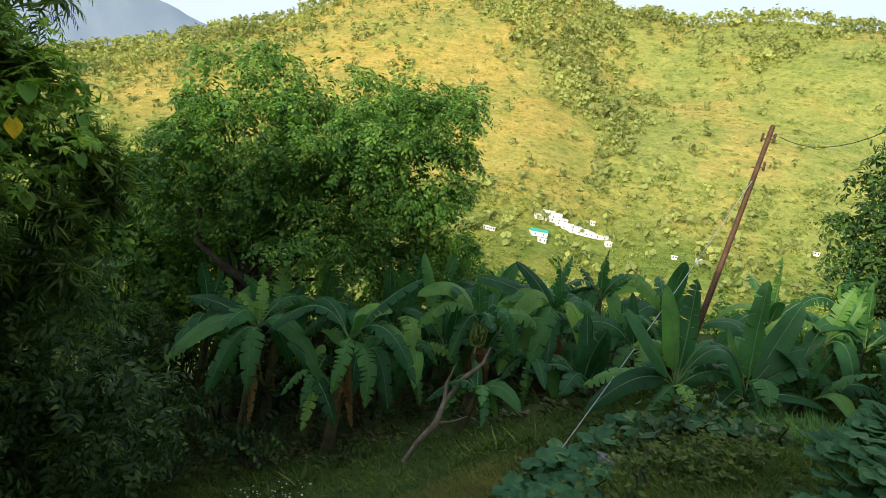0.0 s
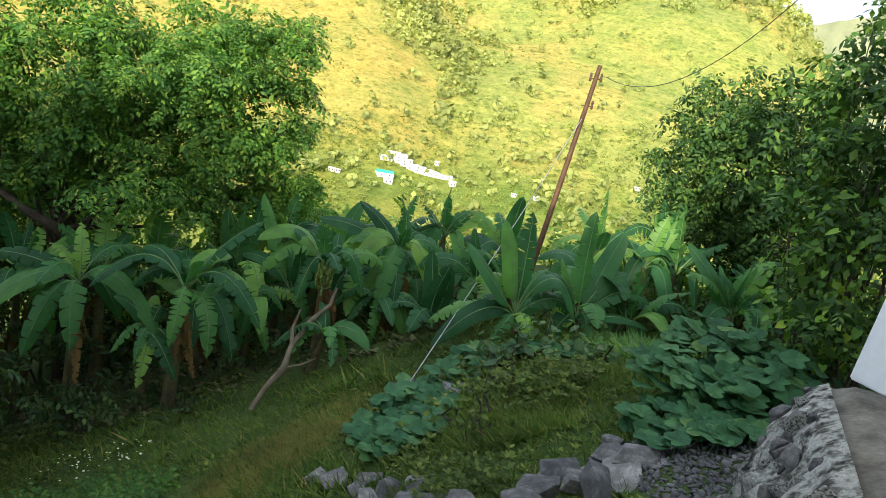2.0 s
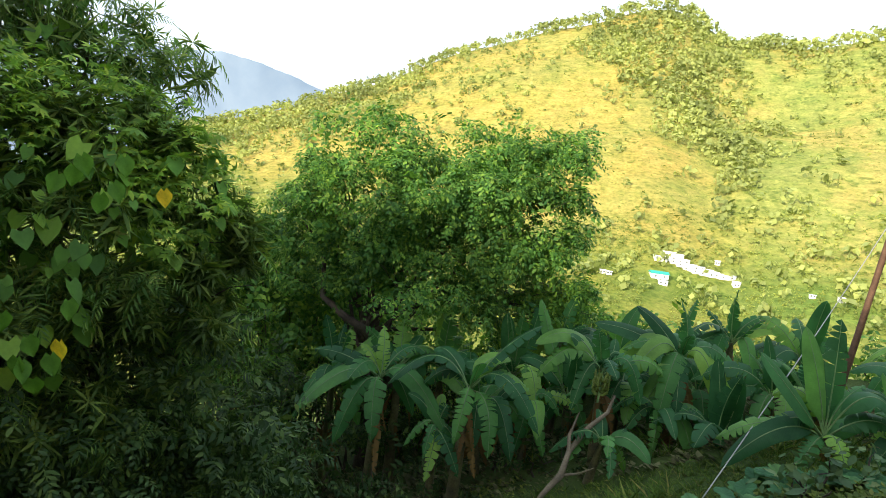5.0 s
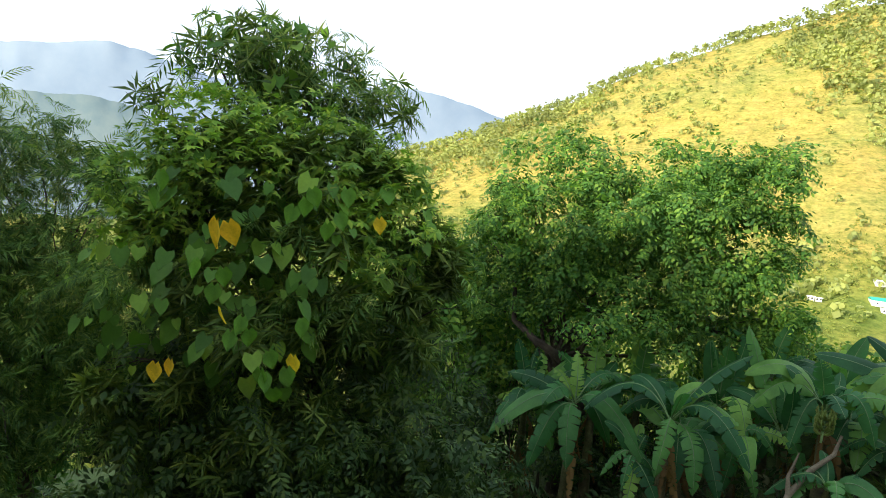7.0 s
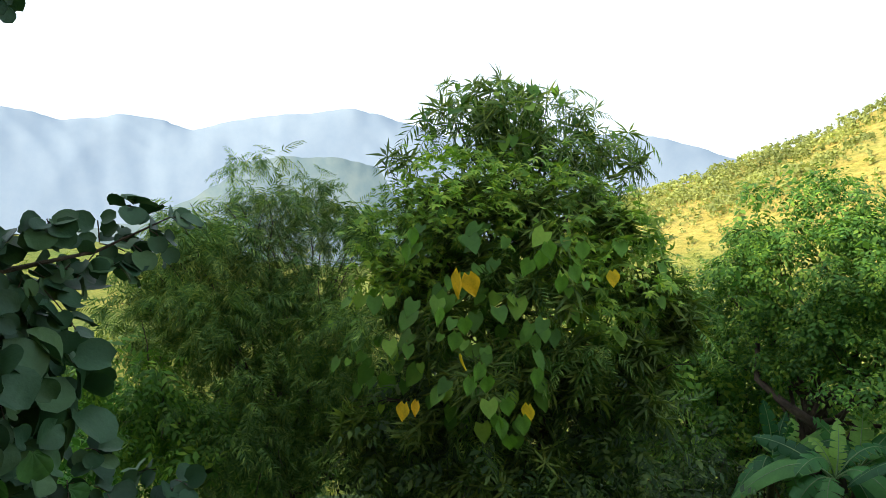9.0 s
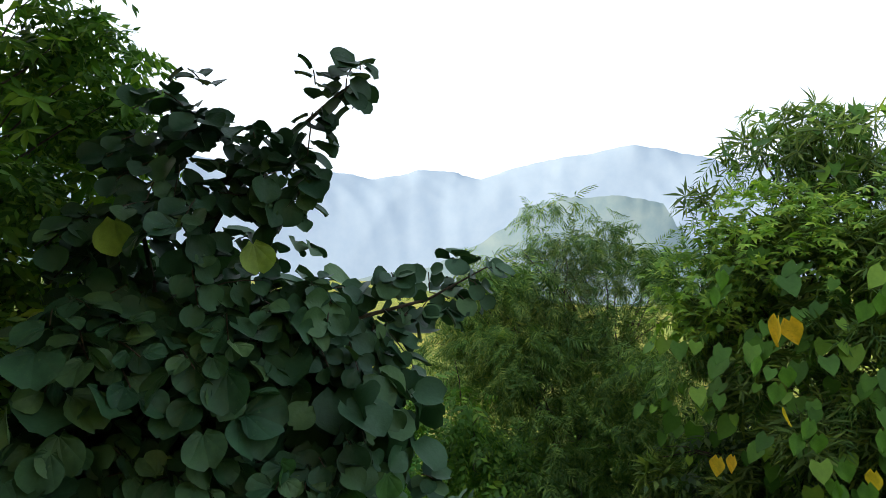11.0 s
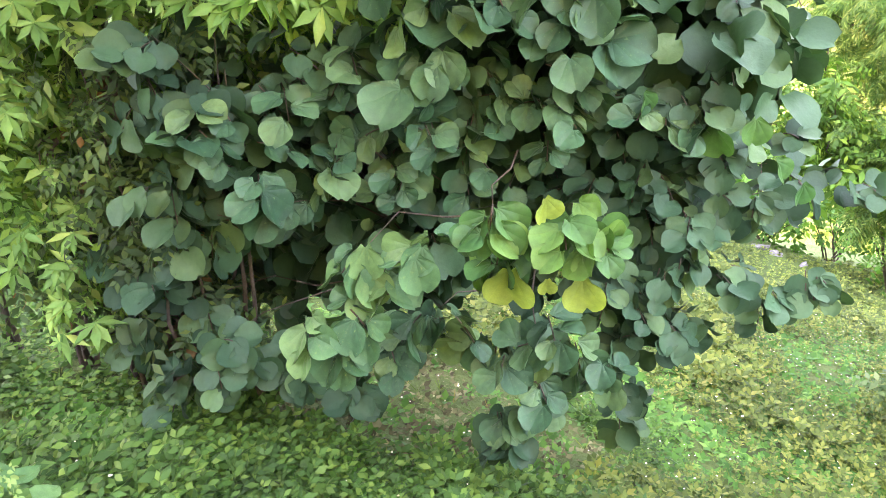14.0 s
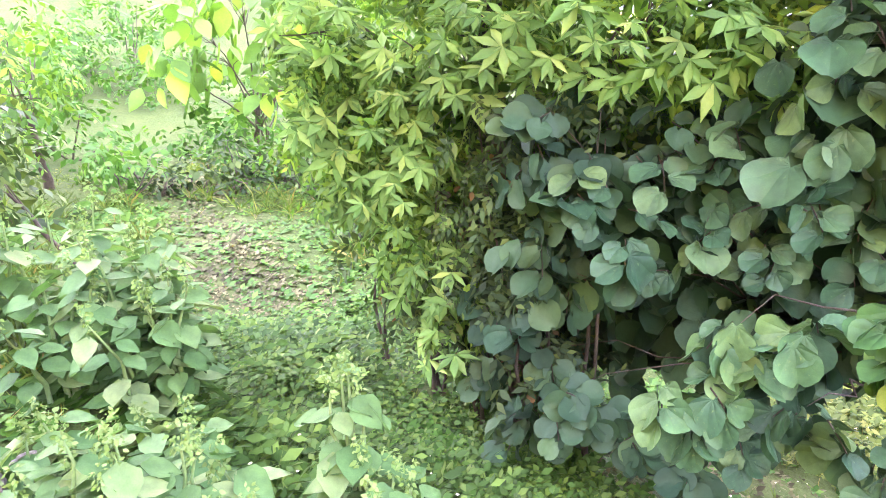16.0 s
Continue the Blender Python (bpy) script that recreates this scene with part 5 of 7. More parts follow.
def banana(crown, size, tips, seed, fruit=False):
    """crown: where the leaves part. tips: each leaf's tip from the crown (x, y, z) and the rise of its bow."""
    r = np.random.default_rng(seed)
    x, y, top = crown
    base = gh(x + r.uniform(-0.1, 0.1), y + r.uniform(0, 0.12), -0.05)
    ob = thing("banana_plant", "green banana plant with broad torn leaves", "banana plant", base, "banana grove")
    rel = Vector(crown) - Vector(base)
    pts = [rel * s for s in (0, 0.15, 0.4, 0.65, 0.85, 1.0)]
    part("stem", mesh_np("stem", *tube([tuple(p) for p in pts], [0.085 * size, 0.08 * size, 0.07 * size, 0.06 * size, 0.048 * size, 0.03 * size], 10, 0.12, r), M["stem"]), ob, "brown-green layered banana stem")
    for dx, dy, dz, arch in list(tips) + any_tips(r, 4, 0.9 * size):
        reach = math.sqrt(dx * dx + dy * dy + dz * dz) + arch
        half = 0.142 * min(1.05, max(0.55, reach / 1.05)) * r.uniform(0.88, 1.1)
        part("leaf", banana_leaf(r, (dx, dy, dz), arch, half, r.random() < 0.68), ob, "", Matrix.Translation(rel - Vector((0, 0, 0.06 * size * r.random()))))
    if fruit:
        bunch = part("fruit_bunch", mesh_np("fruit_bunch", *tube([tuple(rel), tuple(rel + Vector((0.0, -0.2, 0.0))), tuple(rel + Vector((-0.02, -0.28, -0.3)))], [0.02, 0.02, 0.014], 6), M["midrib"]), ob, "small green banana bunch")
        finger = mesh_np("banana_fruit", *tube([(0, 0, 0), (0.05, 0, 0.01), (0.09, 0, 0.05), (0.1, 0, 0.1), (0.095, 0, 0.13)], [0.008, 0.016, 0.019, 0.015, 0.004], 7), M["fruit"])
        for k in range(26):
            s = 0.1 + 0.85 * (k // 7) / 4
            part("banana_fruit", finger, bunch, "", Matrix.Translation(rel + Vector((-0.02 * s, -0.2 - 0.08 * s, -0.02 - 0.26 * s))) @ pose(0, 0, 0, 0, 0, 51 * k + r.uniform(-10, 10)))
    if size > 0.75:
        for _ in range(4):
            part("dead_leaf", DEAD[int(r.integers(0, 3))], ob, "brown withered hanging leaf", Matrix.Translation(rel * r.uniform(0.6, 0.92)) @ pose(0, 0, 0, 0, 0, r.uniform(0, 360)) @ Matrix.Scale(r.uniform(0.6, 1.0), 4))
    return ob


banana((-0.67, 8.00, 1.44), 1.0, [(-1.00, -0.10, -0.05, 0.42), (0.77, 0.10, 0.91, 0.12), (0.91, -0.35, -0.28, 0.42), (-0.06, -0.45, -0.56, 0.22), (0.36, -0.50, -0.61, 0.22), (-0.55, 0.30, 0.36, 0.20), (0.45, 0.40, 0.38, 0.20)], 60)
banana((-1.86, 8.30, 1.28), 1.0, [(-1.02, -0.25, -0.54, 0.30), (-0.97, 0.10, 0.24, 0.12), (-0.42, -0.40, -0.79, 0.30), (0.09, -0.50, -0.65, 0.25), (1.03, -0.35, -0.49, 0.42), (-0.1, 0.28, 0.65, 0.04), (-0.85, 0.30, -0.39, 0.20), (0.50, 0.40, 0.29, 0.25)], 61)
banana((-1.75, 8.90, 1.27), 1.0, [(-0.06, 0.28, 0.8, 0.04), (-0.55, 0.10, 0.08, 0.25), (0.59, 0.10, 0.18, 0.25), (0.21, 0.30, 0.45, 0.10)], 62)
banana((-1.02, 8.00, 0.87), 0.72, [(-0.00, -0.40, -0.51, 0.12), (0.39, -0.30, -0.43, 0.12), (-0.34, -0.20, -0.21, 0.20), (0.10, 0.10, 0.30, 0.10)], 63)
banana((0.91, 8.50, 1.78), 1.0, [(-0.87, -0.10, 0.28, 0.32), (-0.79, -0.25, -0.09, 0.35), (-0.15, -0.25, 0.66, 0.06), (0.29, 0.20, 0.18, 0.20), (-0.32, -0.30, -0.44, 0.30), (0.51, -0.20, -0.25, 0.40), (0.14, 0.30, 0.45, 0.05)], 64, fruit=True)
banana((0.98, 7.90, 1.09), 0.72, [(0.54, -0.25, -0.03, 0.18), (-0.41, -0.25, -0.22, 0.15), (0.09, -0.40, -0.24, 0.10), (0.27, 0.10, 0.22, 0.10), (-0.27, 0.15, 0.09, 0.12)], 65)
banana((1.91, 8.90, 2.03), 1.0, [(-0.64, 0.10, 0.65, 0.06), (-1.13, 0.20, 0.29, 0.12), (-0.75, -0.10, 0.05, 0.20), (-0.09, 0.10, 0.80, 0.02), (-0.27, -0.50, -0.80, 0.45), (0.50, -0.30, -0.45, 0.40), (0.31, 0.20, 0.25, 0.15), (-0.05, -0.50, -0.58, 0.30), (-0.64, -0.30, -0.33, 0.35)], 66)
banana((2.74, 9.80, 2.19), 1.0, [(-0.12, -0.3, 0.84, 0.1), (-0.61, -0.20, -0.12, 0.20), (0.69, 0.00, 0.18, 0.20), (-0.36, 0.20, 0.43, 0.05), (0.37, 0.20, 0.42, 0.08), (0.21, -0.40, -0.40, 0.30), (-0.43, -0.40, -0.67, 0.35)], 67)
banana((3.10, 7.30, 1.84), 1.0, [(-0.78, -0.05, 0.81, 0.02), (-1.02, -0.25, -0.40, 0.28), (-1.05, 0.00, -0.18, 0.20), (-0.28, 0.25, 1.10, 0.03), (0.07, 0.30, 1.22, 0.03), (0.70, -0.20, 0.02, 0.50), (0.38, 0.20, 0.56, 0.10), (-0.47, 0.30, 0.27, 0.25), (-0.34, -0.30, -0.35, 0.15)], 68)
banana((3.97, 7.40, 1.85), 1.0, [(0.07, 0.30, 1.36, 0.06), (0.95, -0.10, -0.00, 0.12), (0.50, 0.25, 1.15, 0.05), (-0.69, 0.00, 0.45, 0.28), (-0.23, 0.35, 0.67, 0.03), (0.60, 0.10, 0.65, 0.15), (0.04, -0.40, -0.21, 0.20), (-0.51, -0.30, -0.31, 0.25), (1.01, 0.10, 0.33, 0.28)], 69)
banana((5.32, 8.40, 2.43), 1.0, [(0.32, 0.10, 0.60, 0.04), (0.53, 0.20, 0.79, 0.03), (-0.33, 0.10, 0.42, 0.06), (0.22, 0.20, 0.44, 0.02), (0.40, -0.20, -0.38, 0.35), (-0.35, -0.20, -0.40, 0.30), (0.57, 0.00, -0.08, 0.25)], 70)
banana((5.73, 6.90, 2.27), 1.0, [(-0.78, 0.00, 0.43, 0.20), (-0.12, -0.28, 0.8, 0.06), (0.51, 0.10, 0.77, 0.20), (-0.67, 0.30, 0.82, 0.05), (-0.01, -0.35, -0.03, 0.20), (-0.53, -0.20, -0.15, 0.20), (-0.22, 0.20, 0.63, 0.03), (0.51, -0.20, -0.08, 0.20), (0.48, 0.20, 0.37, 0.15)], 71)
banana((0.60, 9.30, 1.14), 1.0, [(-0.56, 0.10, 1.35, 0.03), (-0.73, 0.00, 0.47, 0.20), (-0.08, 0.32, 0.93, 0.05), (0.42, 0.10, 0.62, 0.20), (-0.35, -0.30, -0.44, 0.30), (0.34, -0.30, -0.44, 0.30)], 72)
banana((0.05, 8.70, 1.10), 0.8, [(-0.08, -0.30, -0.52, 0.20), (0.30, -0.30, -0.47, 0.20), (-0.42, 0.00, -0.06, 0.25), (0.44, -0.10, 0.01, 0.25), (-0.09, 0.20, 0.55, 0.03)], 73)
banana((1.72, 8.60, 1.36), 0.8, [(-0.09, -0.30, -0.54, 0.20), (0.43, -0.30, -0.47, 0.25), (-0.42, -0.10, -0.26, 0.20), (0.54, -0.10, -0.05, 0.20)], 74)
banana((2.99, 8.60, 1.78), 1.0, [(-0.69, -0.10, -0.11, 0.25), (-0.28, -0.30, -0.58, 0.30), (0.10, 0.20, 0.53, 0.03), (-0.34, 0.10, 0.53, 0.08), (-0.96, 0.10, 0.07, 0.30), (0.34, -0.20, 0.03, 0.20)], 75)
for i, (x, y, top) in enumerate(((0.4, 10.0, 1.7), (2.3, 9.4, 1.5), (3.5, 8.7, 1.7), (-1.2, 9.3, 1.25), (-0.2, 9.4, 1.3), (6.0, 8.6, 2.4), (6.6, 7.6, 2.3), (1.3, 10.1, 1.6), (5.2, 9.6, 2.3), (2.1, 10.4, 1.7), (-2.7, 9.0, 1.0), (1.3, 9.3, 1.4),
                                 (4.6, 8.5, 2.0), (-0.6, 8.8, 0.9), (4.8, 7.6, 1.8), (3.7, 9.7, 2.0), (6.2, 9.4, 2.6), (2.4, 8.4, 1.2))):
    banana((x, y, top), 0.9, any_tips(rb, 8, 1.1), 80 + i)

# ---- pole, wires, dead branch ----
POLE_FOOT, POLE_TOP = Vector((3.98, 9.57, 0.25)), Vector((5.18, 11.06, 5.27))
pole = thing("utility_pole", "leaning rusty steel pole with small insulators", "utility pole", POLE_FOOT)
rp = np.random.default_rng(90)
along = POLE_TOP - POLE_FOOT
part("shaft", mesh_np("shaft", *tube([tuple(along * (i / 8)) for i in range(9)], [0.054 - 0.002 * i for i in range(9)], 10), M["rust"]), pole)
for s, side in ((0.955, 1), (0.955, -1), (0.86, 1), (0.86, -1)):
    p = along * s
    arm = Vector((0.92, -0.35, 0.1)) * side
    part("bracket", mesh_np("bracket", *tube([tuple(p), tuple(p + arm * 0.09)], [0.011, 0.011], 6), M["rust"]), pole)
    if s > 0.9 or side > 0:
        q = p + arm * 0.09
        part("insulator", mesh_np("insulator", *tube([tuple(q + Vector((0, 0, z))) for z in (-0.05, -0.04, -0.01, 0.02, 0.05, 0.09, 0.1)], [0.01, 0.02, 0.024, 0.016, 0.024, 0.02, 0.006], 10), M["porcelain"]), pole, "brown insulator")
tv = tube([tuple(along), tuple(along + Vector((0.004, 0.004, 0.02)))], [0.039, 0.002], 10)
part("cap", mesh_np("cap", *tv, M["rust"]), pole)

guy = POLE_FOOT + along * 0.82
tagged(new("guy_wire", mesh_np("guy_wire", *tube([tuple(guy.lerp(Vector((1.75, 6.38, 1.24)), i / 10) - Vector((0, 0, 0.06 * math.sin(math.pi * i / 10)))) for i in range(11)], [0.0065] * 11, 5), M["wire"])),
       "pale steel guy wire from pole to ground", "wire")
a = POLE_FOOT + along * 0.955 + Vector((0.16, -0.06, 0.06))
tagged(new("power_cable", mesh_np("power_cable", *tube([(a.x + 0.9 * i / 24, a.y - 6.4 * i / 24, a.z - 1.85 * i / 24 + 6.69 * (i / 24) ** 2) for i in range(25)], [0.006] * 25, 5), M["cable"])),
       "black sagging power cable from pole to house", "cable")

stick = thing("dead_branch", "bare crooked grey-brown branch propped in the grass", "branch", (0.24, 7.2, 0.4))
sp = [(0, 0, -0.02), (0.12, 0.1, 0.2), (0.3, 0.3, 0.38), (0.36, 0.45, 0.62), (0.55, 0.7, 0.85), (0.78, 0.95, 1.0), (0.84, 1.05, 1.2)]
part("limb", mesh_np("limb", *tube(sp, [0.032, 0.031, 0.036, 0.029, 0.032, 0.025, 0.015], 9, 0.35, rp), M["deadwood"]), stick)
part("twig", mesh_np("twig", *tube([sp[3], (0.34, 0.5, 0.8), (0.42, 0.6, 1.05)], [0.03, 0.02, 0.008], 7, 0.2, rp), M["deadwood"]), stick)
part("twig", mesh_np("twig", *tube([sp[2], (0.5, 0.36, 0.42), (0.66, 0.4, 0.5)], [0.02, 0.012, 0.005], 6, 0.2, rp), M["deadwood"]), stick)

# ---- tumbled stones, gravel, wall, house corner ----
def rock(r, squash=0.7, name="stone"):
    """An angular broken stone: the hull of a few points, edges knocked off."""
    bm = bmesh.new()
    for d in unit(13, r):
        k = r.uniform(0.4, 0.55)
        bm.verts.new((d[0] * k, d[1] * k, max(-0.4, min(0.42, d[2] * 0.75)) * squash))
    bmesh.ops.convex_hull(bm, input=bm.verts[:])
    bmesh.ops.delete(bm, geom=[v for v in bm.verts if not v.link_faces], context="VERTS")
    bmesh.ops.bevel(bm, geom=bm.edges[:], offset=0.018, segments=1, affect="EDGES")
    return from_bm(name, bm, M["stone"], False)


rs = np.random.default_rng(95)
ROCKS = [rock(rs, s) for s in (0.6, 0.7, 0.5, 0.8, 0.65, 0.45)]


def stone(x, y, size, dz=0.0, group="tumbled wall stones", label="grey angular field stone lying in grass"):
    ob = tagged(new("stone", ROCKS[int(rs.integers(0, 6))]), label, "stone", group)
    ob.matrix_basis = Matrix.Translation(gh(x, y, size * 0.12 + dz)) @ pose(0, 0, 0, rs.uniform(-15, 15), rs.uniform(-15, 15), rs.uniform(0, 360)) @ Matrix.Diagonal((size, size * rs.uniform(0.6, 0.95), size * rs.uniform(0.5, 0.95), 1))


for x, y, s in ((1.22, 3.62, 0.42), (0.98, 3.55, 0.22), (0.86, 3.62, 0.2), (0.78, 3.75, 0.14), (1.05, 3.75, 0.2), (1.0, 3.95, 0.26), (1.15, 4.05, 0.3), (0.95, 4.2, 0.2), (0.85, 4.5, 0.26), (0.75, 4.65, 0.2), (1.3, 4.0, 0.22), (1.05, 4.35, 0.2),
                (1.45, 3.5, 0.25), (1.3, 3.35, 0.3), (1.0, 3.3, 0.3), (0.8, 3.3, 0.3), (2.32, 3.38, 0.46), (2.1, 3.62, 0.34), (2.5, 3.45, 0.3), (2.2, 3.2, 0.4), (2.05, 3.55, 0.3), (1.9, 3.45, 0.28), (1.75, 3.35, 0.3), (2.45, 3.62, 0.26), (2.55, 3.8, 0.2),
                (2.25, 3.5, 0.2), (2.1, 3.35, 0.24), (2.0, 5.75, 0.3), (1.74, 6.4, 0.42), (2.2, 5.85, 0.24), (2.35, 5.7, 0.2), (2.5, 5.8, 0.26), (2.15, 5.6, 0.16)):
    stone(x, y, 1.25 * s)

gm = []
for _ in range(2200):
    x, y = 2.35 + 1.3 * rs.random(), 2.6 + 1.2 * rs.random()
    gm.append((Matrix.Translation(gh(x, y, 0.005)) @ pose(0, 0, 0, rs.uniform(-35, 35), rs.uniform(-35, 35), rs.uniform(0, 360)) @ Matrix.Scale(0.025 + 0.07 * rs.random() ** 2, 4)))
bm = bmesh.new()
for d in unit(10, rs):
    bm.verts.new(tuple(d * rs.uniform(0.38, 0.55)))
bmesh.ops.convex_hull(bm, input=bm.verts[:])
bm.verts.index_update()
pv = np.array([tuple(v.co) for v in bm.verts])
pf = np.array([[v.index for v in q.verts] for q in bm.faces])
bm.free()
tagged(new("gravel", mesh_np("gravel", *scatter((pv * [1, 0.75, 0.45], pf), np.array([np.array(m) for m in gm])), M["stone"])), "loose grey gravel and broken stones", "gravel", kind="stuff")


LIME = []
for k in range(2):
    lime = ROCKS[k].copy()
    lime.materials[0] = M["rubble"]
    LIME.append(lime)


def wall_block():
    """Retaining wall of lime rubble: battered rough face, worn concrete top."""
    ob = thing("stone_wall", "rough lime-streaked stone wall with a worn concrete top", "wall", (0, 0, 0), kind="structure")
    p0, p1 = Vector((0.9, 0.28, 0)), Vector((2.76, 2.55, 0))
    d = (p1 - p0).normalized()
    n = Vector((d.y, -d.x, 0))
    cols, rows = 110, 44
    v, f = [], []
    for i in range(cols + 1):
        p = p0 + d * (p1 - p0).length * i / cols
        for j in range(rows + 1):
            s = j / rows
            q = p - n * 0.3 * math.sqrt(1.74 * (1 - s))
            z = 1.35 + (3.09 - 1.35) * s
            k = noise.noise((q.x * 4, q.y * 4, z * 4)) * 0.12 + noise.noise((q.x * 11, q.y * 11, z * 11)) * 0.07 + abs(noise.noise((q.x * 24, q.y * 24, z * 24))) * 0.06
            k *= min(1.0, 5 * (1 - s))
            v.append((q.x - n.x * k, q.y - n.y * k, z))
    f = [(i * (rows + 1) + j, (i + 1) * (rows + 1) + j, (i + 1) * (rows + 1) + j + 1, i * (rows + 1) + j + 1) for i in range(cols) for j in range(rows)]
    part("rubble_face", mesh_np("rubble_face", np.array(v), np.array(f), M["rubble"]), ob, "crumbling lime-washed rubble face")
    v, f = [], []
    for i in range(cols + 1):
        p = p0 + d * (p1 - p0).length * i / cols
        for j in range(13):
            q = p + n * (1.3 * j / 12 + (0.04 * noise.noise((p.x * 9, p.y * 9, 1)) - 0.03 if j == 0 else 0))
            z = 3.1 + 0.06 * j / 12 + 0.02 * noise.noise((q.x * 3, q.y * 3, 4)) - (0.06 if j == 0 else 0)
            v.append((q.x, q.y, z))
    f = [(i * 13 + j, i * 13 + j + 1, (i + 1) * 13 + j + 1, (i + 1) * 13 + j) for i in range(cols) for j in range(12)]
    part("concrete_top", mesh_np("concrete_top", np.array(v), np.array(f), M["concrete"]), ob, "grey worn concrete top")
    for k in range(170):
        s, q = rs.random(), rs.random() ** 1.3
        p = p0 + d * (p1 - p0).length * (0.35 + 0.65 * s)
        drop = 0.05 + 1.3 * q
        e = rs.uniform(0.05, 0.16)
        part("rubble_stone", ROCKS[k % 6] if k % 3 else LIME[k % 2], ob, "", Matrix.Translation(p - n * (0.3 * math.sqrt(drop) + 0.1 * e) + Vector((0, 0, 3.08 - drop))) @ pose(0, 0, 0, rs.uniform(0, 360), rs.uniform(0, 360), 0) @ Matrix.Scale(e, 4))
    v = [tuple(p1 - n * 0.4 + Vector((0, 0, 1.35))), tuple(p1 + n * 1.3 + Vector((0, 0, 1.35))), tuple(p1 + n * 1.3 + Vector((0, 0, 3.14))), tuple(p1 + Vector((0, 0, 3.07)))]
    part("end_face", mesh_np("end_face", np.array(v), np.array([(0, 1, 2, 3)]), M["rubble"]), ob)
    return d, n


wall_d, wall_n = wall_block()


def block(name, size, m, mat, parent, bev=0.012, label=""):
    bm = bmesh.new()
    bmesh.ops.create_cube(bm, size=1, matrix=Matrix.Diagonal((*size, 1)))
    if bev:
        bmesh.ops.bevel(bm, geom=bm.edges[:], offset=bev, segments=2, affect="EDGES")
    return part(name, from_bm(name, bm, mat, False), parent, label, m)


porch = thing("house_corner", "house corner with white pillar, yellow wall and slate roof", "house", (0, 0, 0))
turn = math.degrees(math.atan2(2.29 - 2.55, 2.95 - 2.89))
LEAN = Matrix.Translation((2.9, 2.55, 3.12)) @ Matrix.Rotation(radians(5.0), 4, Vector((0.52, 0.85, 0))) @ Matrix.Translation((-2.9, -2.55, -3.12))   # old, settled walls
block("pillar", (0.262, 0.25, 2.6), LEAN @ pose(3.03, 2.465, 4.42, 0, 0, turn), M["whitepaint"], porch, 0.008, "whitewashed square pillar")
side = Vector((math.cos(radians(turn + 90)), math.sin(radians(turn + 90)), 0))
front = Vector((math.cos(radians(turn)), math.sin(radians(turn)), 0))
corner = Vector((3.03, 2.465, 0)) + front * 0.131 - side * 0.122
block("yellow_wall", (0.2, 2.4, 2.45), LEAN @ Matrix.Translation(corner + front * 0.104 + side * 1.2 + Vector((0, 0, 4.53))) @ pose(0, 0, 0, 0, 0, turn), M["yellowpaint"], porch, 0.01, "yellow limewashed wall")
block("plinth", (0.26, 2.4, 0.2), LEAN @ Matrix.Translation(corner + front * 0.134 + side * 1.21 + Vector((0, 0, 3.2))) @ pose(0, 0, 0, 0, 0, turn), M["rubble"], porch, 0.03, "rough stone plinth")
bm = bmesh.new()
low = [bm.verts.new(p) for p in ((2.87, 2.6, 4.42), (2.95, 2.68, 5.0), (4.4, 1.5, 5.3), (3.9, 1.3, 4.7))]
high = [bm.verts.new(v.co + Vector((0.05, 0.03, 0.05))) for v in low]
bm.faces.new(low)
bm.faces.new(high[::-1])
for k in range(4):
    bm.faces.new([low[k], high[k], high[(k + 1) % 4], low[(k + 1) % 4]])
part("roof", from_bm("roof", bm, M["slate"], False), porch, "dark slate roof edge")

# unseen two-storey wall and roof slab, added past the corner to cut sky light
for name, size, off, z in (("shade_wall", (9.0, 0.25, 5.6), 0.14, 5.9), ("shade_roof", (6.0, 3.1, 0.12), -1.5, 5.85)):
    at = corner + front * (4.8 if size[0] > 8.5 else 7.2) + side * off + Vector((0, 0, z))
    block(name, size, Matrix.Translation(at) @ pose(0, 0, 0, 10 if name == "shade_roof" else 0, 0, turn), M["yellowpaint"] if name == "shade_wall" else M["slate"], porch, 0.02)

jug = thing("water_jug", "grey-blue plastic water jug on the wall top", "jug", (2.75, 1.93, 3.13))
part("body", mesh_np("body", *tube([(0, 0, z) for z in (0, 0.004, 0.02, 0.17, 0.22, 0.255, 0.265, 0.3)], [0.01, 0.068, 0.076, 0.076, 0.064, 0.04, 0.032, 0.031], 20), M["greyplastic"]), jug)
part("cap", mesh_np("cap", *tube([(0, 0, z) for z in (0.295, 0.297, 0.33, 0.335)], [0.028, 0.038, 0.038, 0.005], 16), M["cable"]), jug, "black screw cap")
part("handle", mesh_np("handle", *tube([(0.072, 0, 0.08), (0.115, 0, 0.115), (0.115, 0, 0.2), (0.06, 0, 0.23)], [0.011] * 4, 8), M["greyplastic"]), jug)

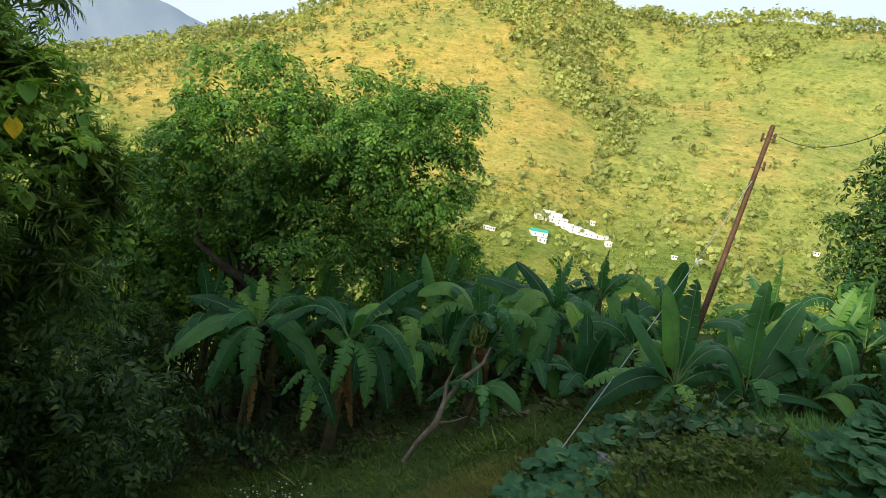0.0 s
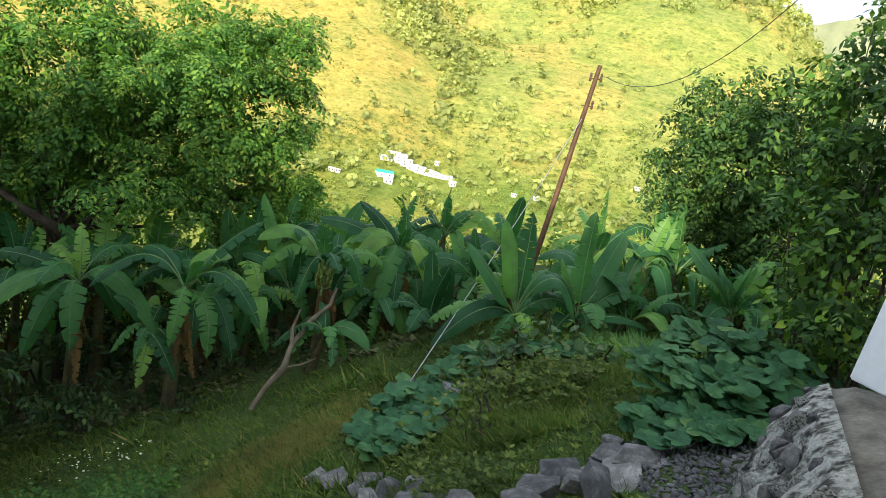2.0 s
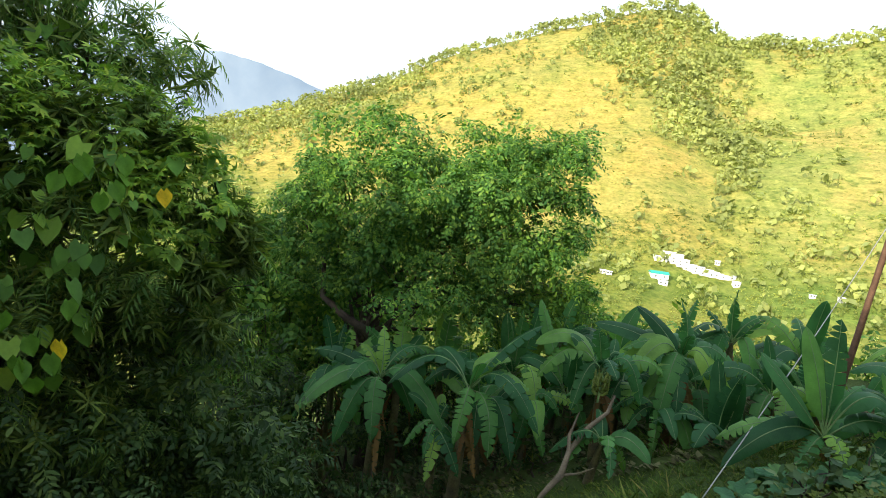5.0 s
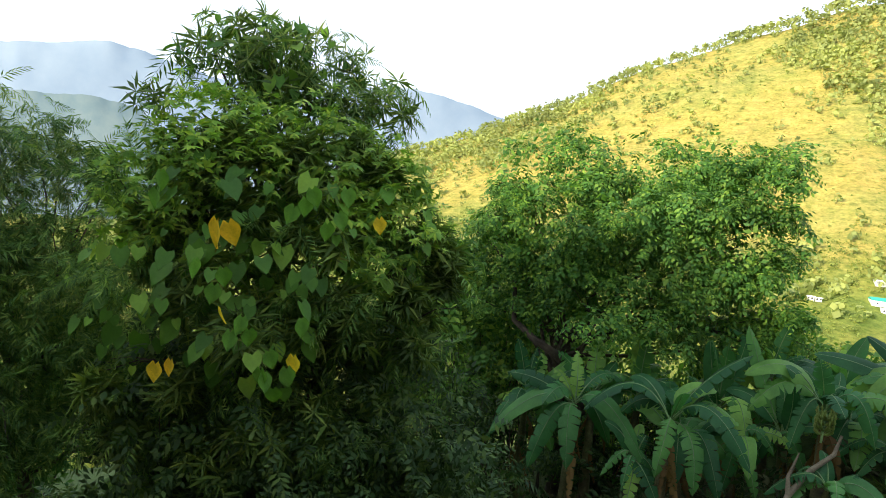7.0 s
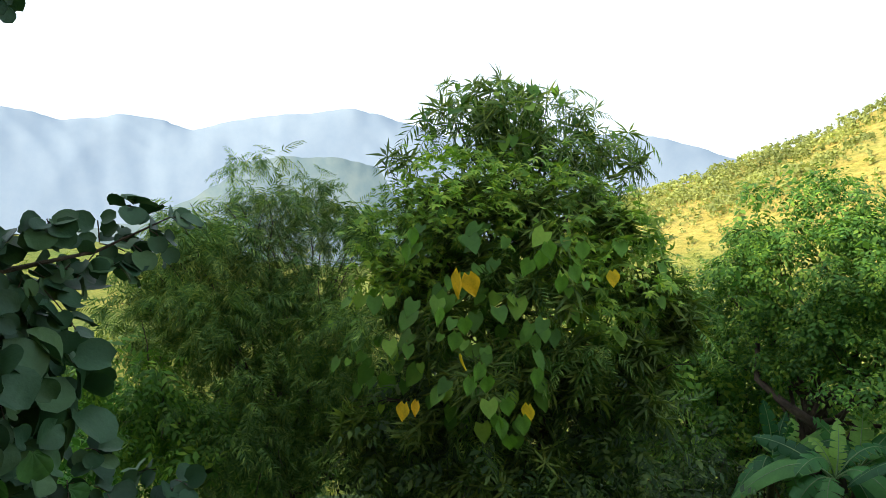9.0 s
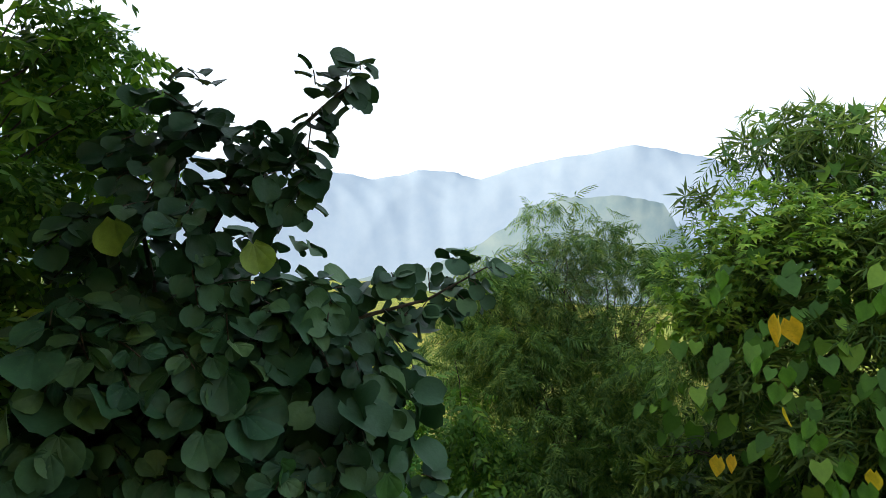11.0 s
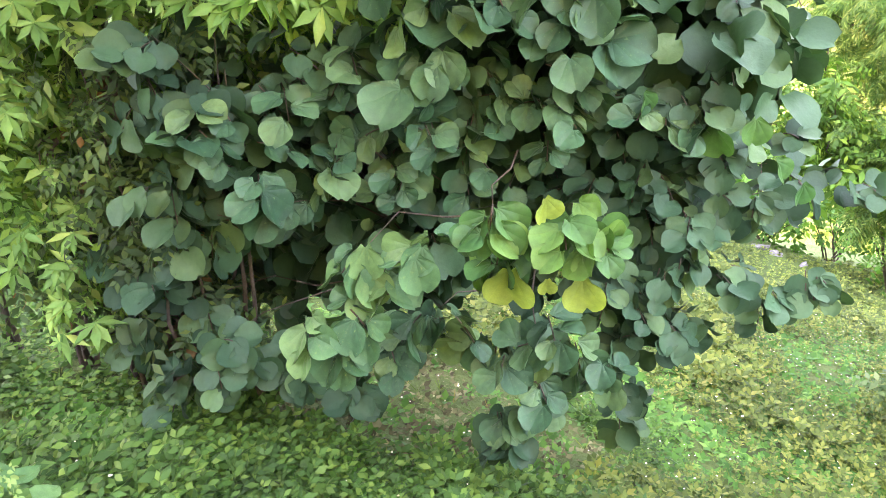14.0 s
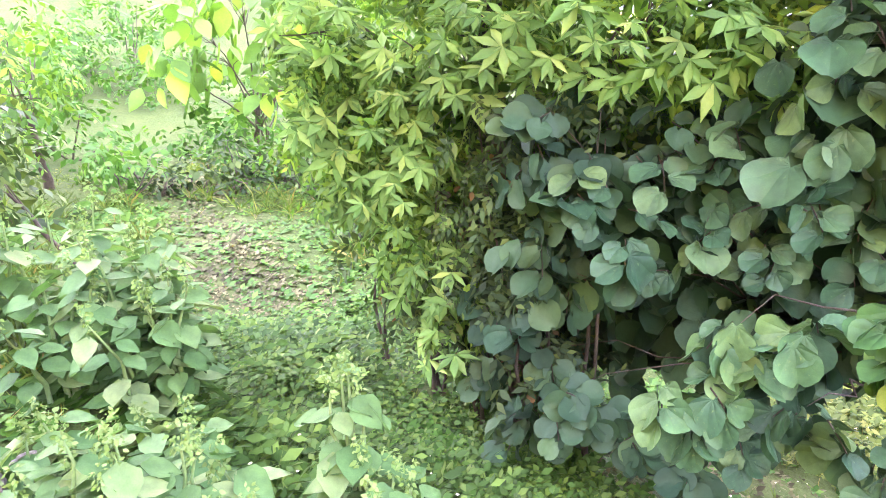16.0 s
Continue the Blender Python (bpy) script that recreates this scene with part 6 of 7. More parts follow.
# ---- pumpkin vines ----
def pumpkin_leaf_mesh(k):
    cols, rings = 15, 3
    v = [(0, 0, 0.02)]
    for i in range(1, rings + 1):
        for j in range(cols):
            a = 2 * math.pi * j / cols
            lobe = 1 + 0.065 * math.cos(5 * (a - math.pi / 2) + 0.1 * k)
            notch = 1 - 0.55 * math.exp(-((a - 1.5 * math.pi) / 0.16) ** 2)
            q = 0.5 * i / rings * (1 + (lobe * notch - 1) * (i / rings))
            v.append((q * math.cos(a), q * math.sin(a), 0.13 * (i / rings) ** 2 + 0.04 * math.sin(3 * a + k) * i / rings - 0.1 * (i / rings) ** 4))
    tri = [(0, 1 + j, 1 + (j + 1) % cols) for j in range(cols)]
    for i in range(rings - 1):
        for j in range(cols):
            a, b = 1 + i * cols + j, 1 + i * cols + (j + 1) % cols
            tri += [(a, a + cols, b + cols), (a, b + cols, b)]
    st, sf = tube([(0, 0, 0.02), (0.02, -0.05, -0.3), (0.05, -0.1, -0.9)], [0.02, 0.022, 0.026], 5)
    sf = np.concatenate([sf[:, [0, 1, 2]], sf[:, [0, 2, 3]]])
    tri = np.concatenate([np.array(tri), sf + len(v)])
    return mesh_np("pumpkin_leaf", np.concatenate([np.array(v), st]), tri, M["pumpkin"])


PUMP = [pumpkin_leaf_mesh(k) for k in range(4)]


def pumpkin_patch(clumps, per, size, seed, label, lift=0.0):
    r = np.random.default_rng(seed)
    ob = thing("pumpkin_vine", label, "pumpkin plant", gh(clumps[0][0], clumps[0][1]))
    o = Vector(ob.location)
    for x, y, z, rad in clumps:
        for _ in range(int(per * rad * rad)):
            a, q = r.uniform(0, 6.28), rad * math.sqrt(r.random())
            px, py = x + q * math.cos(a), y + q * math.sin(a)
            pz = max(ground_height(px, py) + 0.1, z + lift + rad * 0.35 * (1 - (q / rad) ** 2) + r.normal() * 0.06 - 0.1)
            s = size * r.uniform(0.65, 1.2)
            part("leaf", PUMP[int(r.integers(0, 4))], ob, "", Matrix.Translation(Vector((px, py, pz)) - o) @ Matrix(frames_of(np.zeros((1, 3)), np.array([[-0.2 * px / 5 + 0.22 * r.normal(), -0.32 + 0.22 * r.normal(), 0.9]]), np.array([[r.normal(), r.normal(), 0.0]]), [s])[0].tolist()))
    for k in range(4):
        x, y, z, rad = clumps[k % len(clumps)]
        x2, y2, z2, _ = clumps[(k + 1) % len(clumps)]
        pts = [Vector(gh(x + (x2 - x) * s, y + (y2 - y) * s, 0.04 + 0.05 * math.sin(9 * s))) - o for s in (0, 0.25, 0.5, 0.75, 1)]
        part("runner", mesh_np("runner", *tube([tuple(p) for p in pts], [0.012] * 5, 6), M["midrib"]), ob)


pumpkin_patch([(3.95, 4.78, 2.35, 0.46), (3.94, 4.26, 2.42, 0.47), (3.32, 4.30, 2.22, 0.42), (3.46, 3.78, 2.25, 0.42), (2.97, 3.83, 2.06, 0.32), (3.14, 3.45, 2.1, 0.29), (3.70, 3.78, 2.42, 0.3), (2.85, 3.5, 1.95, 0.26), (3.3, 3.15, 2.1, 0.26)], 520, 0.17, 71, "dense pumpkin vine with broad blue-green leaves", 0.24)
pumpkin_patch([(1.35, 5.3, 1.25, 0.34), (1.6, 5.5, 1.35, 0.36), (1.8, 5.85, 1.4, 0.3), (1.45, 4.95, 1.42, 0.25), (2.1, 6.2, 1.4, 0.28), (2.5, 6.7, 1.45, 0.3), (2.9, 6.6, 1.6, 0.3), (3.3, 6.2, 1.75, 0.25), (1.2, 4.7, 1.4, 0.2)], 260, 0.17, 72, "pumpkin vine creeping over tumbled stones", 0.05)

# ---- amaranth plants ----
AMA = [mesh_np("amaranth_leaf", OVATE[0] * [1.25, 1, 1 + 0.4 * k], OVATE[1], M["amaranth"]) for k in range(3)]


def amaranth(x, y, top, spread, count, seed, size=0.14):
    r = np.random.default_rng(seed)
    base = gh(x, y, -0.03)
    ob = thing("amaranth_plant", "tall amaranth with pale green broad leaves and flower spikes", "amaranth plant", base, "amaranth plants")
    h = top - base[2]
    for k in range(4):
        a = r.uniform(0, 6.28)
        tip = Vector((spread * math.cos(a), spread * math.sin(a), h * r.uniform(0.8, 1.02)))
        pts = bent((0.03 * math.cos(a), 0.03 * math.sin(a), 0), tip, 6, 0.0, r, 0.015)
        part("stalk", mesh_np("stalk", *tube([tuple(p) for p in pts], [0.014, 0.013, 0.012, 0.01, 0.008, 0.006, 0.004], 6), M["midrib"]), ob)
        part("flower_spike", mesh_np("flower_spike", *scatter(OVATE, canopy([(tip.x, tip.y, tip.z + 0.03 * i, 0.022) for i in range(4)], 30000, 0.017, r, shell=0.4, up=0.3)), M["spike"]), ob, "pale green flower spike")
        for i in range(count // 4):
            s = 0.25 + 0.75 * (i + r.random()) / (count // 4)
            p = pts[min(5, int(s * 6))].lerp(pts[min(6, int(s * 6) + 1)], (s * 6) % 1)
            b = i * 2.4 + r.uniform(-0.4, 0.4)
            out = np.array([math.cos(b), math.sin(b), 0.0])
            m = frames_of(np.array([np.array(p) + out * 0.05]), np.array([out * 0.35 + [0, 0, 1] + 0.25 * r.normal(size=3)]), np.array([out + [0, 0, 0.05 - 0.5 * r.random()]]), [size * (1.3 - 0.5 * s) * r.uniform(0.8, 1.25)])[0]
            part("leaf", AMA[int(r.integers(0, 3))], ob, "", Matrix(m.tolist()))
    return ob


for i, (x, y, top, spread, count) in enumerate(((-1.9, -4.15, 3.0, 0.22, 36), (-1.95, -3.75, 2.98, 0.24, 40), (-1.75, -3.4, 2.72, 0.22, 40), (-2.1, -3.95, 2.9, 0.18, 30), (-1.55, -3.75, 2.78, 0.22, 36), (-1.7, -4.4, 3.02, 0.2, 36), (-1.95, -3.45, 2.8, 0.2, 36), (-1.48, -2.12, 2.66, 0.14, 30), (-1.2, -2.3, 2.55, 0.13, 28), (-1.1, -3.1, 2.5, 0.16, 34), (-1.35, -2.85, 2.4, 0.15, 30), (-0.75, -2.35, 2.52, 0.12, 26),
                                               (-0.9, -2.6, 2.68, 0.14, 30), (-1.42, -1.98, 2.5, 0.12, 26), (-1.05, -2.45, 2.6, 0.12, 24))):
    amaranth(x, y, top, spread, int(count * 1.8), 300 + i, 0.14)


# ---- shrubs and heaps of creepers ----
def shrub(name, label, clumps, leaves, seed, category="shrub"):
    r = np.random.default_rng(seed)
    ob = thing(name, label, category)
    stems = []
    for x, y, z, rad in clumps:
        b = gh(x, y, -0.05)
        for _ in range(2 if len(clumps) > 12 else 4):
            stems.append(tube(bent(b, Vector((x, y, z)) + Vector(unit(1, r)[0]) * rad * 0.8, 5, 0.0, r, 0.03), [0.018, 0.016, 0.013, 0.01, 0.007, 0.003], 5))
    part("stem", mesh_np("stem", *join(stems), M["bark"]), ob, kind="stuff")
    for pname, shape, mat, per, size, opts in leaves:
        foliage(pname, shape, canopy(clumps, per, size, r, **opts), M[mat], ob)
    return ob


HEAP = [(4.91, 4.97, 5.15, 0.41), (4.82, 5.13, 4.78, 0.47), (4.68, 4.46, 5.22, 0.33), (4.79, 4.47, 4.70, 0.49), (4.60, 4.42, 4.30, 0.48), (4.58, 3.99, 4.43, 0.35), (4.48, 4.56, 4.02, 0.42), (4.54, 4.06, 3.89, 0.45),
        (4.36, 4.37, 3.52, 0.36), (4.38, 3.90, 3.46, 0.39), (4.28, 4.25, 3.11, 0.30), (4.19, 3.76, 3.13, 0.28), (4.13, 4.05, 2.88, 0.24), (5.1, 5.3, 4.2, 0.6), (5.0, 5.0, 3.4, 0.6), (4.9, 4.6, 2.7, 0.6)]
shrub("creeper_heap", "tall heap of green creepers with some yellowing leaves", HEAP,
      [("foliage", LEAFY, "laurel", 620, 0.15, dict(sub=9, shell=0.5, up=0.6, droop=0.4)), ("creeper_leaves", HEART_SMALL, "heart", 150, 0.06, dict(shell=0.9, up=0.3, droop=1.0, view=(-0.6, -0.7, 0.2), bias=0.6))], 401, "creeper")

heap_low = bpy.data.objects["creeper_heap"]
foliage("yellowing_leaves", HEART_SMALL, canopy(HEAP[8:13], 700, 0.06, np.random.default_rng(403), shell=0.95, up=0.3, droop=1.0, view=(-0.6, -0.7, 0.2), bias=0.7), M["shoot"], heap_low, "yellowing creeper leaves")
BEHIND = [(-4.6, 10.5, 0.6, 0.9), (-3.2, 11.6, 0.6, 0.9), (-1.6, 11.8, 0.7, 0.9), (-0.2, 11.8, 0.9, 0.8), (1.2, 12.0, 1.0, 0.9), (2.6, 12.2, 1.0, 0.9), (4.2, 12.2, 1.1, 0.9), (5.6, 11.6, 1.4, 0.9), (6.6, 11.0, 1.6, 0.9), (0.6, 11.2, 1.9, 0.55), (1.6, 11.6, 1.7, 0.5), (-2.6, 11.0, 1.0, 0.8), (-1.0, 11.1, 0.9, 0.8), (-3.9, 10.9, 1.2, 0.9), (-5.4, 10.2, 1.3, 1.0), (-4.4, 9.6, 1.0, 0.8), (2.0, 11.2, 1.3, 0.7), (3.4, 11.2, 1.5, 0.7), (0.2, 10.9, 0.8, 0.7), (-2.0, 10.2, 0.5, 0.6), (-4.02, 11.4, 1.5, 0.7), (-3.2, 11.0, 1.4, 0.6), (-2.7, 12.0, 1.7, 0.8), (-3.8, 12.4, 1.8, 0.8)]
BEHIND += [(6.5, 9.5, 2.1, 0.6), (6.1, 9.2, 1.8, 0.55), (7.1, 9.4, 1.7, 0.6), (5.6, 10.2, 1.9, 0.6)]
BEHIND += [(-4.9, 10.6, 2.35, 0.65), (-5.6, 10.6, 2.5, 0.65), (-4.35, 10.6, 2.8, 0.45), (-5.0, 10.8, 1.6, 0.8), (-6.2, 10.5, 2.3, 0.7), (-4.2, 10.7, 1.9, 0.6)]
for i, c in enumerate(BEHIND):
    shrub("shrub", "green leafy shrub behind the banana grove", [c, (c[0] + 0.4, c[1] + 0.3, c[2] - 0.5, 0.8)], [("foliage", LEAFY, "broadleaf", 260, 0.2, dict(sub=10, shell=0.4, up=0.6, droop=0.4))], 420 + i)
LOW = [(-2.9, 7.2, 0.1, 0.5), (-3.3, 6.6, 0.2, 0.6), (-2.6, 7.9, 0.2, 0.55), (-3.7, 7.6, 0.4, 0.7), (-4.6, 8.4, 0.6, 0.9), (-4.4, 7.0, 0.5, 0.8), (-3.6, 9.0, 0.7, 0.7), (-5.3, 6.2, 0.4, 0.8), (-5.2, 9.4, 1.0, 0.9)]
LOW += [(-1.6, 7.9, 0.05, 0.35), (-0.4, 7.7, 0.1, 0.3), (1.6, 8.0, 0.4, 0.35), (3.4, 6.7, 1.2, 0.34), (-1.0, 8.5, 0.15, 0.4), (-1.9, 8.6, 0.1, 0.45), (0.3, 8.4, 0.3, 0.4), (1.1, 8.7, 0.4, 0.45), (1.9, 8.8, 0.5, 0.45), (2.7, 8.3, 0.7, 0.45), (3.6, 8.2, 0.9, 0.45), (4.5, 7.9, 1.0, 0.45), (5.6, 7.4, 1.3, 0.45), (-0.2, 8.9, 0.2, 0.45), (-2.7, 8.9, 0.2, 0.5)]
LOW += [(-2.7, 10.2, 0.3, 0.55), (-1.9, 10.3, 0.3, 0.55), (-1.2, 10.2, 0.4, 0.5), (-3.3, 9.9, 0.4, 0.55), (-2.2, 9.6, 0.15, 0.45), (0.7, 9.3, 0.4, 0.5), (2.4, 9.4, 0.7, 0.5), (4.0, 9.1, 1.0, 0.5), (-2.5, 4.9, 0.1, 0.5), (3.2, 7.9, 1.0, 0.42), (4.1, 8.0, 1.25, 0.45), (5.0, 8.1, 1.5, 0.5), (5.7, 8.3, 1.7, 0.5), (2.3, 8.2, 0.8, 0.45), (1.4, 8.9, 0.6, 0.45), (4.7, 7.3, 1.2, 0.35), (5.4, 7.5, 1.5, 0.4), (6.2, 7.6, 1.8, 0.5), (0.6, 8.8, 0.4, 0.45)]
for i, c in enumerate(LOW):
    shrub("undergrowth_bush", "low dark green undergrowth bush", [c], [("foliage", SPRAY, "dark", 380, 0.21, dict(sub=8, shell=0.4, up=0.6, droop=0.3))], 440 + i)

for i, (x, y, rad) in enumerate(((2.0, 4.8, 0.22), (2.2, 5.2, 0.26), (1.85, 4.5, 0.18), (1.75, 5.0, 0.2), (2.35, 6.1, 0.26), (2.7, 6.3, 0.3), (3.05, 6.45, 0.3), (3.4, 6.3, 0.28), (3.7, 6.1, 0.24), (2.55, 5.95, 0.22), (3.2, 6.0, 0.22))):
    shrub("weed_clump", "leafy green weeds on the stony mound", [(*gh(x, y, 0.6 * rad), rad)], [("foliage", OVATE, "herb" if i < 4 else "greygreen", 1100 if i < 4 else 700, 0.05 if i < 4 else 0.1, dict(shell=0.3, up=0.8, droop=0.4))], 480 + i, "weeds")

shrub("grey_green_shrub", "grey-green coarse-leaved shrub at the meadow's edge", [(-5.3, 3.7, 0.45, 0.5), (-5.5, 4.2, 0.3, 0.6), (-5.1, 4.1, -0.3, 0.6), (-5.45, 3.6, -0.2, 0.5), (-5.6, 4.4, -0.4, 0.6)],
      [("foliage", SPRAY, "greygreen", 900, 0.2, dict(sub=9, flat=0.7, shell=0.4, up=0.8, droop=0.3))], 475)

# plants and small trees up the slope
BACK = [(-8.6, -8.6, 3.6, 0.5), (-8.0, -9.2, 3.3, 0.4), (-8.9, -8.3, 3.1, 0.4), (-7.4, -9.7, 3.2, 0.45), (-7.7, -9.4, 3.9, 0.5), (-9.3, -7.9, 3.9, 0.5), (-8.4, -8.8, 2.6, 0.3), (-8.3, -8.9, 4.3, 0.5)]
back = tree("broad_leaved_sapling", "small tree with long drooping broad leaves", gh(-8.5, -9.3, -0.1), (-8.4, -9.0, 2.6), BACK, 0.05,
            [("crown", OVATE, "heart", 90, 0.4, dict(shell=0.6, up=0.5, droop=0.9), "")], 501)
TANGLE = [(-3.75, -2.85, 2.5, 0.35), (-3.6, -2.5, 2.05, 0.35), (-3.7, -3.1, 2.0, 0.35), (-3.65, -3.5, 2.4, 0.3), (-3.6, -3.1, 2.1, 0.35), (-3.8, -2.6, 1.7, 0.4), (-3.9, -3.3, 2.9, 0.35), (-3.9, -2.3, 2.5, 0.4), (-3.5, -2.2, 1.6, 0.3), (-3.5, -2.45, 3.1, 0.3), (-3.45, -2.3, 2.8, 0.28), (-3.5, -2.5, 2.6, 0.3), (-3.45, -2.65, 2.35, 0.28), (-3.4, -2.25, 2.3, 0.26), (-3.6, -2.0, 3.2, 0.3), (-4.1, -2.5, 1.5, 0.4), (-4.2, -2.9, 2.0, 0.45), (-4.2, -2.4, 2.2, 0.45), (-4.2, -2.7, 2.8, 0.45)]
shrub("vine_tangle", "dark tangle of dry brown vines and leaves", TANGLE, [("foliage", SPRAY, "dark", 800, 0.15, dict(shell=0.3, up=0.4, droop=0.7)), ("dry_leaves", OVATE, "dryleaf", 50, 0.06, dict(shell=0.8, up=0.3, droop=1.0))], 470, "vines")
THICKET = [(-6.3, -7.4, 0.35), (-6.9, -6.9, 0.4), (-5.9, -7.8, 0.35), (-7.4, -6.5, 0.4), (-6.6, -7.9, 0.45), (-7.8, -7.4, 0.5), (-5.4, -7.9, 0.3), (-7.2, -7.6, 0.4)]
for i, (x, y, rad) in enumerate(THICKET):
    shrub("leafy_thicket", "low dark green leafy thicket on the slope", [(*gh(x, y, 0.6 * rad), rad)], [("foliage", OVATE, "dark", 1300, 0.08, dict(shell=0.3, up=0.9, droop=0.3))], 560 + i, "thicket")
tree("thin_tree", "thin bare-stemmed tree with light leaves", gh(-4.7, -9.0, -0.1), (-4.6, -8.8, 2.9), [(-4.5, -8.9, 3.3, 0.5), (-4.0, -8.8, 3.0, 0.5), (-5.0, -9.2, 3.5, 0.5), (-4.4, -8.6, 3.9, 0.5)], 0.05,
     [("crown", SPRAY, "walnut", 150, 0.3, dict(shell=0.5, up=0.5, droop=0.4), "")], 502)
tree("thin_tree", "thin tree with grey-green leaves", gh(-2.9, -5.6, -0.1), (-2.8, -6.2, 2.7), [(-2.6, -6.3, 2.8, 0.4), (-2.4, -6.0, 3.2, 0.5), (-2.8, -6.8, 3.3, 0.5)], 0.018,
     [("crown", SPRAY, "dark", 200, 0.26, dict(shell=0.5, up=0.5, droop=0.4), "")], 503)
tree("thin_tree", "small tree with a straight dark trunk beyond the climber", gh(-6.9, -6.4, -0.1), (-6.7, -6.2, 3.2), [(-6.6, -5.6, 3.9, 0.5), (-6.4, -5.2, 3.5, 0.5), (-6.8, -6.0, 4.3, 0.5), (-6.2, -4.8, 3.0, 0.5)], 0.07,
     [("crown", SPRAY, "walnut", 300, 0.26, dict(shell=0.5, up=0.5, droop=0.4), "")], 504)
for i, c in enumerate([(-5.6, -8.4, 2.0, 0.7), (-6.6, -8.0, 1.6, 0.8), (-5.0, -8.0, 2.1, 0.5), (-7.6, -9.5, 1.9, 0.9), (-6.0, -10.5, 2.6, 0.9), (-8.5, -7.5, 1.4, 0.9), (-9.5, -10, 2.2, 1.2), (-7.0, -13, 3.0, 1.4), (-10, -14, 3.2, 1.6), (-6.6, -4.5, 1.3, 0.9), (-7.6, -3.0, 1.0, 1.1), (-8.0, -5.8, 1.6, 1.2), (-7.5, -0.6, 0.6, 1.2), (-8.8, 1.0, 0.5, 1.2), (-11.9, 3.8, -0.9, 1.0), (-12.6, 5.2, -1.1, 1.2), (-11.9, 6.2, -1.0, 1.1), (-11.4, 2.4, -0.7, 1.0), (-10.2, 6.4, -1.0, 0.9), (-13.2, 2.6, -0.7, 1.0), (-13.4, 4.4, -0.8, 1.1), (-13.0, 7.0, -0.7, 1.2), (-12.0, 8.4, -0.9, 1.1)]):
    shrub("wild_shrub", "pale green wild shrub on the slope", [c], [("foliage", LEAFY, "weed", 330 if c[0] < -9.9 else 170, 0.24, dict(sub=10, shell=0.45, up=0.6, droop=0.3))], 520 + i)


# ---- grass, weeds, flowers ----
def meadow(name, label, cat, shape, mat, count, size, region, seed, sink=0.0, keep=None, swell=0.5):
    r = np.random.default_rng(seed)
    rows = []
    while len(rows) < count:
        x, y = r.uniform(region[0], region[1]), r.uniform(region[2], region[3])
        k = noise.noise((x * 0.8, y * 0.8, seed))
        if keep is not None and not keep(x, y, k, r):
            continue
        s = size * r.uniform(0.55, 1.3) * (1 + swell * k)
        a = r.uniform(0, 6.28)
        rows.append((x, y, ground_height(x, y) - sink, a, s))
    q = np.array(rows)
    m = np.zeros((len(q), 4, 4))
    m[:, 0, 0], m[:, 0, 1], m[:, 1, 0], m[:, 1, 1] = q[:, 4] * np.cos(q[:, 3]), -q[:, 4] * np.sin(q[:, 3]), q[:, 4] * np.sin(q[:, 3]), q[:, 4] * np.cos(q[:, 3])
    m[:, 2, 2], m[:, 3, 3], m[:, :3, 3] = q[:, 4] * r.uniform(0.7, 1.2, len(q)), 1, q[:, :3]
    v, f = scatter(shape, m)
    return tagged(new(name, mesh_np(name, v, f, M[mat])), label, cat, kind="stuff")


def off_gravel(x, y, k, r):
    return not (2.3 < x < 3.4 and 2.5 < y < 3.7) and not (x > 0.6 and y < 2.6 and y > -0.5 and x > 0.1 + 0.62 * y)


def by_line(pts, width):
    def keep(x, y, k, r):
        p = Vector((x, y))
        for a, c in zip(pts, pts[1:]):
            a, c = Vector(a), Vector(c)
            s = min(1, max(0, (p - a).dot(c - a) / (c - a).length_squared))
            if (p - a.lerp(c, s)).length < width * (0.5 + r.random()) * (1 + k):
                return True
        return False
    return keep


def under_tree(x, y):
    return ((x + 4.0) / 0.85) ** 2 + ((y + 0.95) / 1.25) ** 2 < 1


on_path = by_line([(-6.4, -8.3), (-5.6, -7.4), (-4.8, -6.3), (-4.0, -5.4), (-3.6, -4.8)], 0.5)
leaf_rings = [moved(ring_of(blade(0.3, 0.16, 0.5), 4, rng, (0, 45), (0.26, 0.42), 360, 50 * i), pose(0.06 * i, 0.04 * i, 0.45 + 0.45 * i)) for i in range(2)]
HERB = join(leaf_rings + [(np.array([(-0.012, 0, 0), (0.012, 0, 0), (0.11, 0.06, 0.95), (0.09, 0.06, 0.95)]), np.array([(0, 1, 2, 3)]))])
meadow("meadow_herbs", "dense knee-high wild herbs on the slope", "weeds", HERB, "herb", 14500, 0.12, (-11.0, -1.6, -2.5, 7.5), 611, 0.01, lambda x, y, k, r: not (x > -3 and y > 3) and k > -0.7 + 0.6 * r.random() and (y > 0.15 - 0.3 * (x + 4) * r.random() or x < -4.6) and not under_tree(x, y), swell=1.1)
meadow("grass", "short uneven meadow grass", "grass", TUFT, "grass", 13500, 0.14, (-4.5, 5.2, 2.2, 7.9), 601, 0.01, off_gravel)
meadow("grass_slope", "rough grass on the slope", "grass", TUFT, "grass", 6000, 0.11, (-8, 0.5, -10, 4.5), 602, 0.01, lambda x, y, k, r: off_gravel(x, y, k, r) and (not on_path(x, y, k, r) or r.random() < 0.4) and not (under_tree(x, y) and r.random() < 0.7))
meadow("weeds", "low broad-leaved weeds among the grass", "weeds", ROSETTE, "weed", 13000, 0.085, (-8.0, -0.2, -8, 7.0), 603, 0.0, lambda x, y, k, r: not (x > -3 and y > 3) and k > -0.75 + 0.7 * r.random() and (not on_path(x, y, k, r) or r.random() < 0.4) and not (under_tree(x, y) and r.random() < 0.6))
